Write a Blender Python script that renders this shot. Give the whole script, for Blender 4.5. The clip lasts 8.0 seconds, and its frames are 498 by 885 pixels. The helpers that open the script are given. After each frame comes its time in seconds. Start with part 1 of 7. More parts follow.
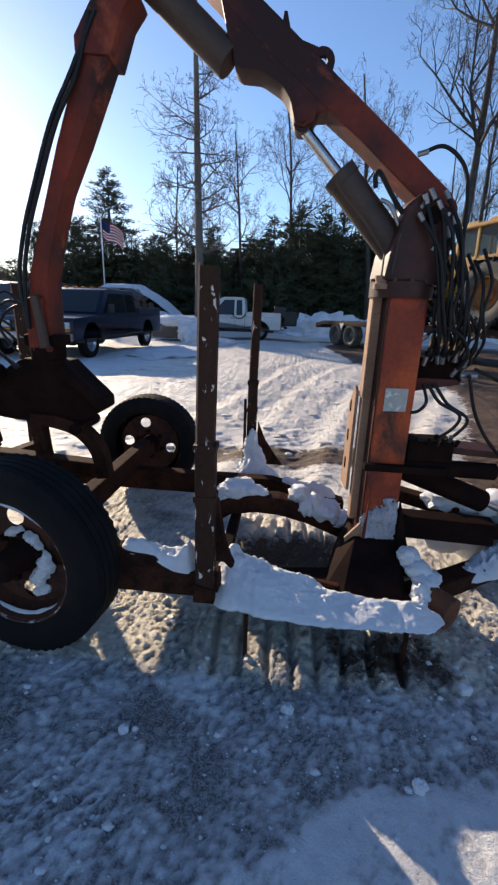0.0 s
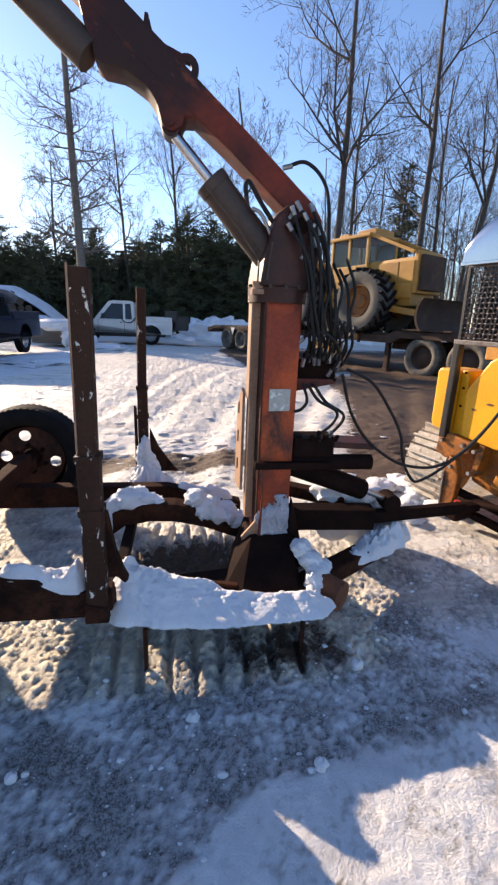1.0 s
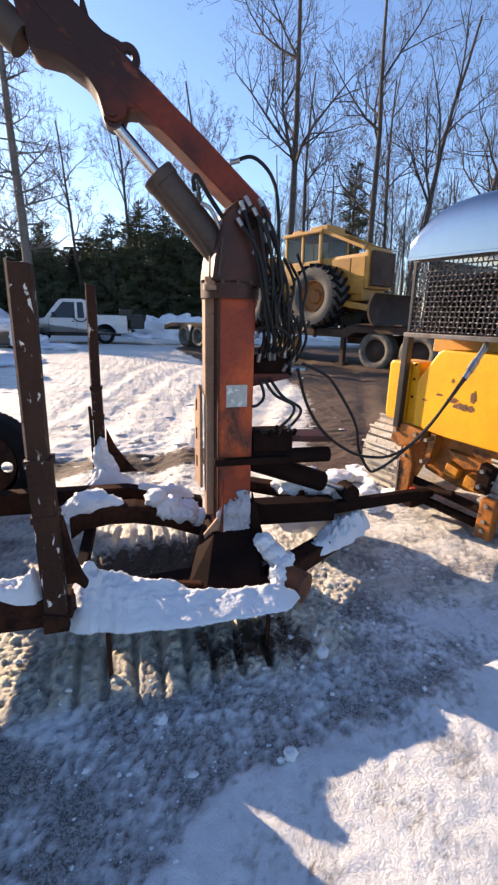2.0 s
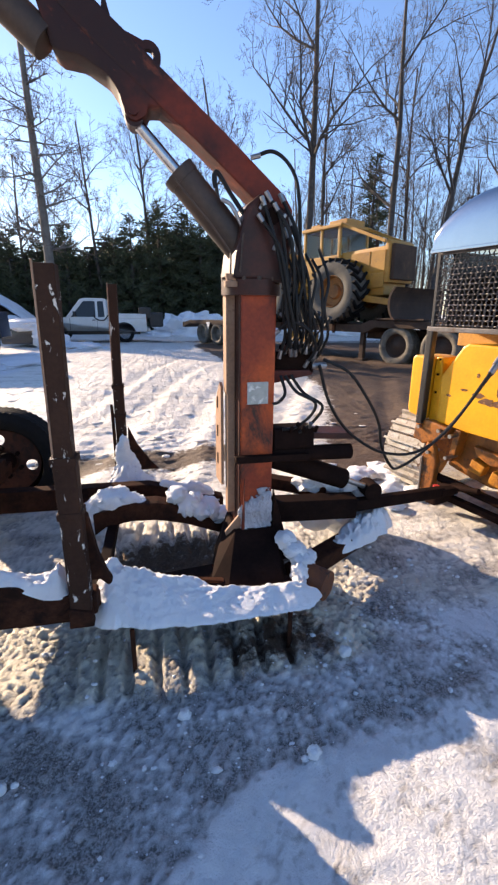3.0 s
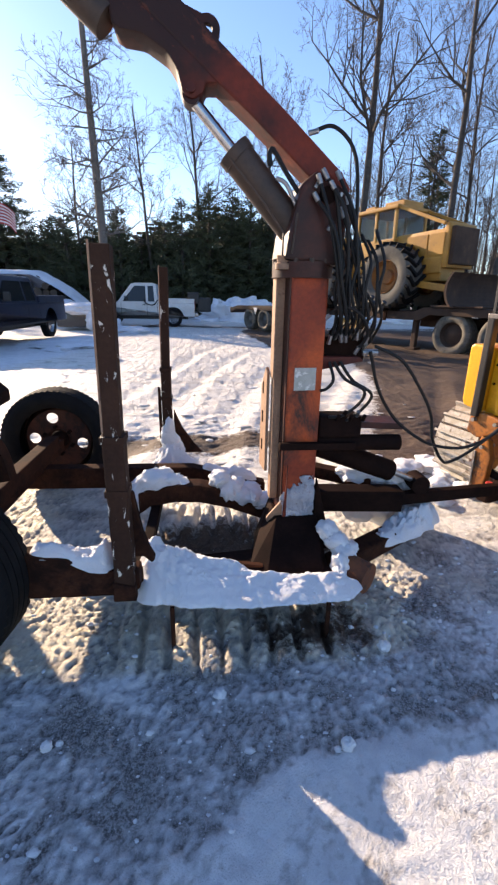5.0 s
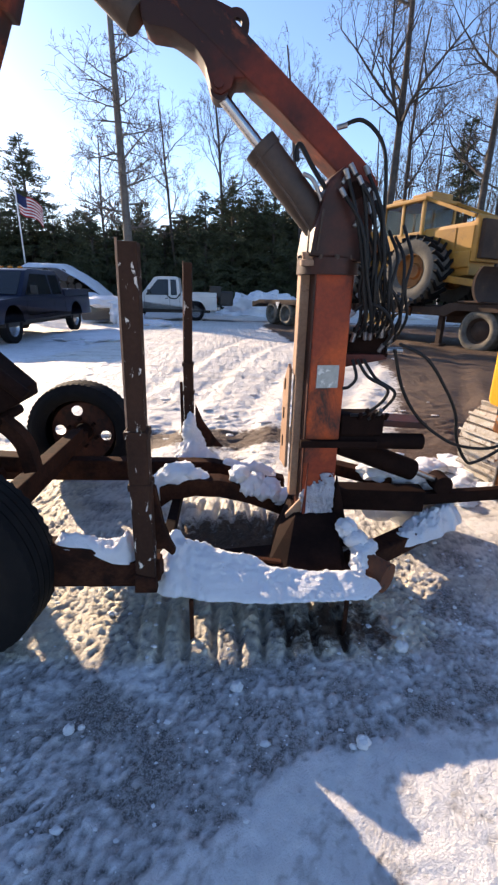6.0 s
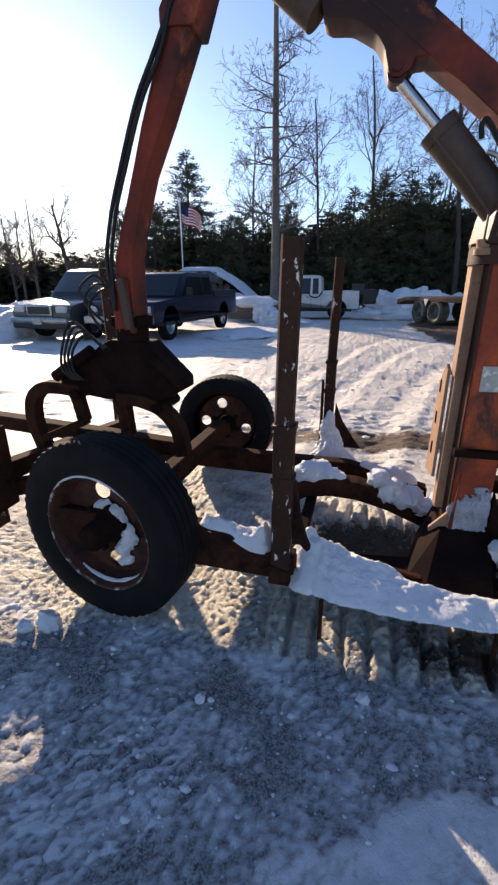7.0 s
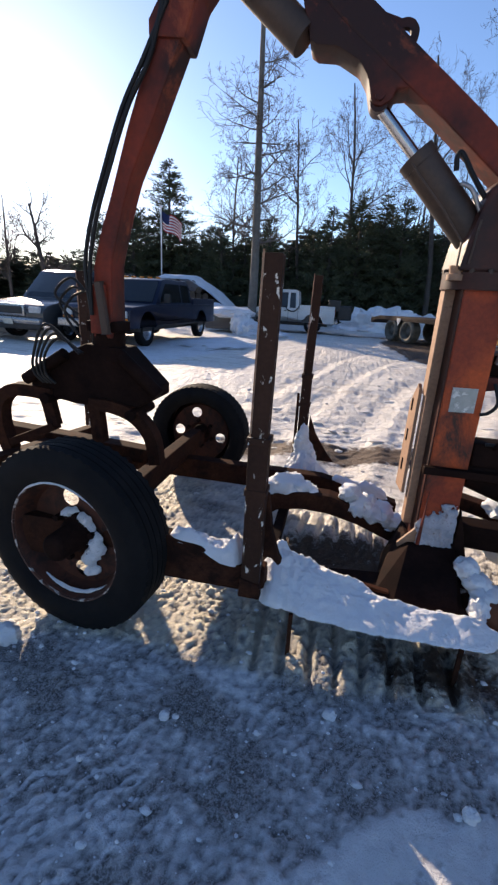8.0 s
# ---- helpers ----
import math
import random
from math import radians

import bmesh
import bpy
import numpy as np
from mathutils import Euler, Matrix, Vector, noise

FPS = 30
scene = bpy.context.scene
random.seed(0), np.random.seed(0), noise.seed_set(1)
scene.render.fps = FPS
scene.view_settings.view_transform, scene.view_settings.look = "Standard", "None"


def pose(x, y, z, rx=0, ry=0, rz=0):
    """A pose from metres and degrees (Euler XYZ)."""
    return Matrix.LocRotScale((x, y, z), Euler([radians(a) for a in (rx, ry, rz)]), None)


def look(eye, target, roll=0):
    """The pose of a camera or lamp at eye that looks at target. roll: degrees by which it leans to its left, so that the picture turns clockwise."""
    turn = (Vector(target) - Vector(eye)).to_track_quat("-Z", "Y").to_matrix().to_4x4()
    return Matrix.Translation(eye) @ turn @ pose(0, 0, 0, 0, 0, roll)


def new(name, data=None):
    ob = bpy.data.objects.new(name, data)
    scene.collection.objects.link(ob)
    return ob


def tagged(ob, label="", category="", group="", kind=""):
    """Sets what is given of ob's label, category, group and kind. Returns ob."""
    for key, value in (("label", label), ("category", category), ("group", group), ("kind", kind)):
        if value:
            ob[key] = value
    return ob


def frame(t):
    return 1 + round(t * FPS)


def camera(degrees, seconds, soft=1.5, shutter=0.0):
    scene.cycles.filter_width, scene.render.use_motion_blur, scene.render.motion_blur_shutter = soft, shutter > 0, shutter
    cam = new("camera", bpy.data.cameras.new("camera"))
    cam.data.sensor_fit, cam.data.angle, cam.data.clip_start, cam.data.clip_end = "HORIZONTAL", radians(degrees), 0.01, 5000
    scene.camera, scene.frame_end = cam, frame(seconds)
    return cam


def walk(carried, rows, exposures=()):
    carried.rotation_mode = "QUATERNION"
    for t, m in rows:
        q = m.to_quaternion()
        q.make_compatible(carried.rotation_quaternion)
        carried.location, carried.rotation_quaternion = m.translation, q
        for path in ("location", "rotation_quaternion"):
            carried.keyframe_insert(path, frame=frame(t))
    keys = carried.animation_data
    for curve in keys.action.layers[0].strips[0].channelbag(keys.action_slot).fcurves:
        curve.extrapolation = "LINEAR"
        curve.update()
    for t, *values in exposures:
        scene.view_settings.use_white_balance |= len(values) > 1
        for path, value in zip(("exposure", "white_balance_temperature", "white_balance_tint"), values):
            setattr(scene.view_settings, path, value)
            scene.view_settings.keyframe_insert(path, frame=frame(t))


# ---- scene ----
cam = camera(60.4, 8.0, soft=2.4)
PATH = [
    (0, (0.148, 0.279, 1.316), (-0.006, 2.181, 0.718), 2.0),
    (0.5, (0.172, 0.278, 1.32), (0.286, 2.191, 0.746), 2.3),
    (1, (0.19, 0.282, 1.315), (0.497, 2.177, 0.752), 2.3),
    (1.5, (0.201, 0.281, 1.315), (0.655, 2.147, 0.754), 2.3),
    (2.8, (0.206, 0.285, 1.304), (0.68, 2.14, 0.725), 0.9),
    (3, (0.194, 0.29, 1.312), (0.589, 2.161, 0.725), 0.6),
    (3.5, (0.186, 0.297, 1.309), (0.425, 2.191, 0.712), 0.4),
    (4, (0.19, 0.299, 1.307), (0.399, 2.191, 0.694), 0.8),
    (4.5, (0.188, 0.309, 1.3), (0.386, 2.195, 0.666), 0.9),
    (5.8, (0.185, 0.297, 1.31), (0.377, 2.173, 0.645), 1.6),
    (6, (0.179, 0.301, 1.312), (0.288, 2.182, 0.639), 1.3),
    (6.5, (0.134, 0.303, 1.303), (-0.147, 2.163, 0.623), 0.0),
    (7, (0.121, 0.308, 1.3), (-0.358, 2.126, 0.617), -0.1),
    (7.5, (0.118, 0.313, 1.3), (-0.442, 2.106, 0.614), 0.5),
    (8, (0.113, 0.313, 1.304), (-0.248, 2.175, 0.667), 3.1),
]
EXPOSURES = [(0, 0.57, 6100, 16), (0.5, 1.02, 6350, 18), (1.0, 1.07, 6450, 20), (1.5, 1.14, 6500, 20), (3.0, 1.22, 6500, 20), (4.5, 1.23, 6500, 20), (6.0, 1.21, 6500, 20), (6.5, 1.19, 6500, 20), (7.0, 0.73, 6450, 20), (7.5, 0.74, 6350, 20), (8.0, 0.71, 6250, 19)]
walk(cam, [(t, look(eye, target, roll)) for t, eye, target, roll in PATH], EXPOSURES)

# ---------------------------------------------------------------- light
SUN_AZ, SUN_EL = -38.0, 18.0          # degrees: azimuth from +y towards +x, elevation
world = bpy.data.worlds.new("winter_sky")
scene.world = world
world.use_nodes = True
wn = world.node_tree.nodes
wl = world.node_tree.links
wn.clear()
sky = wn.new("ShaderNodeTexSky")
sky.sky_type = 'NISHITA'
sky.sun_disc = False
sky.sun_elevation = radians(SUN_EL)
sky.sun_rotation = radians(SUN_AZ)
sky.air_density, sky.dust_density, sky.ozone_density = 1.0, 0.22, 3.4
bg = wn.new("ShaderNodeBackground")
bg.inputs[1].default_value = 0.118
wo = wn.new("ShaderNodeOutputWorld")
wl.new(sky.outputs[0], bg.inputs[0])
wl.new(bg.outputs[0], wo.inputs[0])
sun_data = bpy.data.lights.new("sun", 'SUN')
sun_data.energy, sun_data.angle, sun_data.color = 5.3, radians(0.6), (1.0, 0.81, 0.54)
sun = new("sun", sun_data)
to_sun = Vector((math.sin(radians(SUN_AZ)) * math.cos(radians(SUN_EL)), math.cos(radians(SUN_AZ)) * math.cos(radians(SUN_EL)), math.sin(radians(SUN_EL))))
sun.matrix_world = look(to_sun * 60, (0, 0, 0))


# ---------------------------------------------------------------- materials
def nodes_of(name):
    m = bpy.data.materials.new(name)
    m.use_nodes = True
    nt = m.node_tree
    return m, nt, nt.nodes["Principled BSDF"]


def noise_node(nt, scale, detail=6.0, rough=0.6, coord="Object", dist=0.0, stretch=None):
    tc = nt.nodes.new("ShaderNodeTexCoord")
    n = nt.nodes.new("ShaderNodeTexNoise")
    n.inputs["Scale"].default_value = scale
    n.inputs["Detail"].default_value = detail
    n.inputs["Roughness"].default_value = rough
    n.inputs["Distortion"].default_value = dist
    if stretch:
        mp = nt.nodes.new("ShaderNodeMapping")
        mp.inputs["Scale"].default_value = stretch
        nt.links.new(tc.outputs[coord], mp.inputs["Vector"])
        nt.links.new(mp.outputs[0], n.inputs["Vector"])
    else:
        nt.links.new(tc.outputs[coord], n.inputs["Vector"])
    return n.outputs["Fac"]


def ramp(nt, fac, a, b, ca=(0, 0, 0), cb=(1, 1, 1)):
    r = nt.nodes.new("ShaderNodeValToRGB")
    r.color_ramp.elements[0].position, r.color_ramp.elements[1].position = a, b
    r.color_ramp.elements[0].color, r.color_ramp.elements[1].color = (*ca, 1), (*cb, 1)
    nt.links.new(fac, r.inputs[0])
    return r.outputs[0]


def mix(nt, fac, a, b, kind="RGBA", blend="MIX"):
    m = nt.nodes.new("ShaderNodeMix")
    m.data_type = kind
    m.blend_type = blend
    ins = {"RGBA": (6, 7, 2), "FLOAT": (2, 3, 0)}[kind]
    for socket, value in ((0, fac), (ins[0], a), (ins[1], b)):
        if isinstance(value, (tuple, float, int)):
            m.inputs[socket].default_value = (*value, 1) if isinstance(value, tuple) else value
        else:
            nt.links.new(value, m.inputs[socket])
    return m.outputs[ins[2]]


def bump_to(nt, bsdf, height, strength, distance):
    b = nt.nodes.new("ShaderNodeBump")
    b.inputs["Strength"].default_value = strength
    b.inputs["Distance"].default_value = distance
    nt.links.new(height, b.inputs["Height"])
    nt.links.new(b.outputs[0], bsdf.inputs["Normal"])


def surf(name, c1, c2, scale=6.0, rough=(0.5, 0.8), metal=0.0, wear=None, wear_at=(0.58, 0.66), wear_scale=9.0, bump=0.3, bump_dist=0.004, fine=60.0, coord="Object", grit=0.28, spec=0.4, stretch=None, span=(0.35, 0.65)):
    """Two-tone surface with fine grain, and patches of a third colour where it is worn."""
    m, nt, b = nodes_of(name)
    big = noise_node(nt, scale, 5, 0.6, coord)
    grain = noise_node(nt, fine, 4, 0.65, coord)
    col = mix(nt, ramp(nt, big, *span), c1, c2)
    dark = mix(nt, 1.0, col, ramp(nt, grain, 0.3, 0.75, (1 - grit, 1 - grit, 1 - grit), (1 + grit * 0.28, 1 + grit * 0.28, 1 + grit * 0.28)), blend="MULTIPLY")
    out = dark
    if wear:
        w = noise_node(nt, wear_scale, 8, 0.7, coord, 0.4, stretch)
        out = mix(nt, ramp(nt, w, *wear_at), dark, wear)
    nt.links.new(out, b.inputs["Base Color"])
    rr = mix(nt, grain, float(rough[0]), float(rough[1]), "FLOAT")
    nt.links.new(rr, b.inputs["Roughness"])
    b.inputs["Metallic"].default_value = metal
    b.inputs["Specular IOR Level"].default_value = spec
    if bump:
        bump_to(nt, b, mix(nt, 0.5, big, grain, "FLOAT"), bump, bump_dist)
    return m


def snow_mat(name, c1, c2, scale=3.0, dirt=None, dirt_at=(0.6, 0.72)):
    m, nt, b = nodes_of(name)
    big, grain, fine = noise_node(nt, scale, 6, 0.6), noise_node(nt, 45, 5, 0.7), noise_node(nt, 260, 3, 0.6)
    col = mix(nt, ramp(nt, big, 0.3, 0.7), c1, c2)
    if dirt:
        col = mix(nt, ramp(nt, noise_node(nt, 28, 8, 0.75), *dirt_at), col, dirt)
    nt.links.new(col, b.inputs["Base Color"])
    b.inputs["Roughness"].default_value = 0.55
    b.inputs["Specular IOR Level"].default_value = 0.3
    bump_to(nt, b, mix(nt, 0.35, grain, fine, "FLOAT"), 0.8, 0.02)
    return m


M_SNOW = snow_mat("snow", (0.72, 0.735, 0.77), (0.83, 0.84, 0.86), dirt=(0.34, 0.29, 0.23), dirt_at=(0.63, 0.74))
M_BANK = snow_mat("old_snow", (0.62, 0.63, 0.66), (0.82, 0.83, 0.86), 1.2, dirt=(0.20, 0.16, 0.12), dirt_at=(0.60, 0.78))
M_ORANGE = surf("orange_paint", (0.52, 0.085, 0.017), (0.27, 0.040, 0.013), 4, (0.4, 0.65), 0.0, (0.050, 0.021, 0.013), (0.50, 0.64), 5, 0.25, 0.003, 60, "Object", 0.3, 0.3, (1, 1, 0.55), (0.40, 0.60))
M_BOOM = surf("rusty_red_paint", (0.22, 0.031, 0.012), (0.030, 0.010, 0.008), 2.2, (0.5, 0.75), 0.0, (0.34, 0.075, 0.025), (0.58, 0.72), 3.5, 0.2, 0.002, 40, "Object", 0.3, 0.3, None, (0.38, 0.60))
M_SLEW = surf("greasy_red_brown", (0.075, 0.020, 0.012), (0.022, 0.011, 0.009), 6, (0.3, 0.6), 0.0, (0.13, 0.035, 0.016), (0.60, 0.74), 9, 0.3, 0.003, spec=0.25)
M_RUST = surf("rust_steel", (0.034, 0.016, 0.011), (0.070, 0.028, 0.016), 4, (0.7, 0.95), 0.0, (0.018, 0.010, 0.008), (0.48, 0.64), 9, 0.4, 0.004, 60, "Object", 0.4, 0.04)
M_POST = surf("brown_painted_steel", (0.034, 0.017, 0.011), (0.056, 0.027, 0.017), 4, (0.6, 0.85), 0.0, (0.66, 0.60, 0.52), (0.615, 0.628), 34, 0.3, 0.003, 60, "Object", 0.3, 0.12, (1, 1, 0.42))
M_DARK = surf("dark_greasy_steel", (0.012, 0.007, 0.006), (0.024, 0.012, 0.009), 7, (0.65, 0.9), 0.0, (0.050, 0.020, 0.012), (0.64, 0.76), 9, 0.3, 0.003, 60, "Object", 0.3, 0.03)
M_RAM = surf("ram_brown_paint", (0.052, 0.036, 0.027), (0.085, 0.052, 0.036), 6, (0.4, 0.7), 0.15, (0.13, 0.06, 0.03), (0.64, 0.74), 10, 0.2, 0.002)
M_CHROME = surf("ram_chrome", (0.60, 0.60, 0.60), (0.48, 0.47, 0.46), 8, (0.12, 0.3), 1.0, None, bump=0.0)
M_TAN = surf("tan_worn_plate", (0.40, 0.24, 0.15), (0.30, 0.17, 0.10), 5, (0.55, 0.85), 0.0, (0.12, 0.06, 0.04), (0.60, 0.70), 12, 0.3, 0.003)
M_TYRE = surf("tyre_rubber", (0.008, 0.008, 0.009), (0.014, 0.013, 0.013), 9, (0.7, 0.95), 0.0, (0.035, 0.03, 0.026), (0.68, 0.84), 16, 0.3, 0.003, spec=0.12)
M_TYRE_GREY = surf("muddy_tyre", (0.10, 0.088, 0.072), (0.20, 0.175, 0.14), 5, (0.8, 0.95), 0.0, (0.04, 0.038, 0.035), (0.55, 0.68), 9, 0.4, 0.005)
M_RIMDARK = surf("dark_rusty_dish", (0.050, 0.018, 0.011), (0.095, 0.032, 0.018), 7, (0.5, 0.8), 0.1, (0.022, 0.011, 0.009), (0.48, 0.60), 12, 0.35, 0.003, spec=0.25)
M_CHIPPED = surf("chipped_white_rim_edge", (0.10, 0.040, 0.024), (0.05, 0.022, 0.016), 9, (0.5, 0.8), 0.0, (0.50, 0.46, 0.42), (0.53, 0.57), 22, 0.35, 0.003)
M_HOSE = surf("hose_rubber", (0.008, 0.008, 0.008), (0.016, 0.014, 0.013), 9, (0.4, 0.6), 0.0, None, bump=0.1, spec=0.25)
M_STEEL = surf("bare_steel", (0.42, 0.41, 0.40), (0.30, 0.29, 0.28), 12, (0.3, 0.5), 0.9, (0.16, 0.09, 0.05), (0.62, 0.7), 16, 0.1)
M_DECAL = surf("worn_label", (0.55, 0.53, 0.47), (0.38, 0.38, 0.33), 30, (0.6, 0.8), 0.0, (0.70, 0.68, 0.62), (0.55, 0.6), 40, 0.1, 0.001, spec=0.1)
M_YELLOW = surf("tractor_yellow", (0.84, 0.41, 0.010), (0.74, 0.32, 0.010), 3.5, (0.25, 0.45), 0.0, (0.30, 0.13, 0.02), (0.63, 0.72), 7, 0.05, 0.002, 60, "Object", 0.12)
M_CHIPRUST = surf("bare_rusty_chip", (0.16, 0.07, 0.035), (0.10, 0.045, 0.025), 20, (0.6, 0.9), 0.0, (0.32, 0.15, 0.05), (0.55, 0.62), 30, 0.2, 0.001)
M_GUARD = surf("worn_guard_steel", (0.10, 0.09, 0.085), (0.20, 0.18, 0.17), 6, (0.35, 0.55), 0.5, (0.09, 0.05, 0.03), (0.6, 0.7), 9, 0.1)
M_YDIRT = surf("greasy_yellow", (0.60, 0.24, 0.012), (0.34, 0.12, 0.014), 6, (0.3, 0.6), 0.0, (0.05, 0.026, 0.016), (0.54, 0.66), 8, 0.3, 0.003)
M_SKID = surf("skidder_yellow", (0.52, 0.262, 0.040), (0.38, 0.185, 0.034), 2.2, (0.45, 0.65), 0.0, (0.16, 0.095, 0.05), (0.58, 0.72), 4, 0.1, 0.003)
M_BLADE = surf("worn_dark_plate", (0.050, 0.032, 0.024), (0.090, 0.055, 0.038), 2, (0.7, 0.9), 0.0, (0.16, 0.075, 0.04), (0.62, 0.72), 4, 0.2, spec=0.2)
M_BLACK = surf("black_frame_paint", (0.018, 0.017, 0.017), (0.035, 0.03, 0.028), 5, (0.3, 0.5), 0.1, (0.11, 0.06, 0.04), (0.66, 0.74), 9, 0.1)
M_ROOF = surf("polished_dark_sheet", (0.40, 0.405, 0.42), (0.33, 0.335, 0.35), 1.5, (0.10, 0.14), 1.0, None, bump=0.0, grit=0.04)
M_WHITE = surf("white_car_paint", (0.72, 0.72, 0.71), (0.62, 0.61, 0.59), 1.5, (0.25, 0.4), 0.0, (0.40, 0.36, 0.30), (0.64, 0.8), 2.5, 0.0)
M_BLUE = surf("dark_blue_car_paint", (0.008, 0.013, 0.034), (0.012, 0.019, 0.044), 1.5, (0.2, 0.4), 0.0, (0.05, 0.05, 0.06), (0.66, 0.84), 2.5, 0.0, spec=0.25)
M_SILVER = surf("grey_car_paint", (0.095, 0.097, 0.10), (0.075, 0.077, 0.08), 1.5, (0.12, 0.25), 0.4, None, bump=0.0)
M_TRIM = surf("black_trim", (0.02, 0.02, 0.021), (0.03, 0.03, 0.03), 8, (0.4, 0.6), 0.0, None, bump=0.05)
M_BUMPER = surf("dull_chrome", (0.42, 0.43, 0.45), (0.34, 0.35, 0.36), 4, (0.2, 0.35), 0.9, None, bump=0.0)
M_LAMP = surf("headlamp_glass", (0.62, 0.62, 0.60), (0.5, 0.5, 0.5), 20, (0.08, 0.15), 0.0, None, bump=0.0)
M_AMBER = surf("amber_lens", (0.75, 0.25, 0.02), (0.65, 0.2, 0.02), 20, (0.1, 0.2), 0.0, None, bump=0.0)
M_WALLLOG = surf("log_bark", (0.05, 0.038, 0.03), (0.09, 0.065, 0.05), 6, (0.8, 0.95), 0.0, (0.2, 0.15, 0.10), (0.6, 0.72), 8, 0.5, 0.02)
M_BARK = surf("tree_bark", (0.055, 0.046, 0.042), (0.095, 0.080, 0.070), 5, (0.8, 0.95), 0.0, (0.04, 0.034, 0.03), (0.52, 0.66), 9, 0.5, 0.02)
M_TWIG = surf("twig_bark", (0.095, 0.072, 0.062), (0.15, 0.115, 0.097), 2, (0.8, 0.95), 0.0, None, bump=0.0)
M_NEEDLE = surf("conifer_needles", (0.044, 0.056, 0.028), (0.074, 0.084, 0.040), 0.8, (0.6, 0.85), 0.0, (0.075, 0.062, 0.03), (0.6, 0.75), 4, 0.0)
M_FLAGW = surf("flag_white", (0.75, 0.74, 0.72), (0.7, 0.69, 0.67), 3, (0.8, 0.9), 0, None, bump=0.0)
M_FLAGR = surf("flag_red", (0.45, 0.03, 0.04), (0.4, 0.03, 0.035), 3, (0.8, 0.9), 0, None, bump=0.0)
M_FLAGB = surf("flag_blue", (0.02, 0.03, 0.12), (0.02, 0.03, 0.10), 3, (0.8, 0.9), 0, None, bump=0.0)
M_POLE = surf("pole_white_metal", (0.65, 0.65, 0.66), (0.58, 0.58, 0.6), 2, (0.3, 0.5), 0.2, None, bump=0.0)
M_YARDSNOW = snow_mat("packed_yard_snow", (0.70, 0.66, 0.60), (0.80, 0.77, 0.72), 3.0, (0.45, 0.40, 0.33), (0.56, 0.72))
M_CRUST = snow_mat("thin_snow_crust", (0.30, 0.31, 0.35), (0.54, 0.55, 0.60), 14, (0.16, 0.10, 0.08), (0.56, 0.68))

M_GLASS, _nt, _b = nodes_of("vehicle_glass")
_b.inputs["Base Color"].default_value = (0.02, 0.025, 0.03, 1)
_b.inputs["Roughness"].default_value = 0.06
_b.inputs["Transmission Weight"].default_value = 0.35
_b.inputs["IOR"].default_value = 1.45


M_CLEAR, _nt, _b = nodes_of("dusty_clear_glass")
_b.inputs["Base Color"].default_value = (0.42, 0.39, 0.33, 1)
_b.inputs["Roughness"].default_value = 0.12
_b.inputs["Transmission Weight"].default_value = 1.0
_b.inputs["IOR"].default_value = 1.3


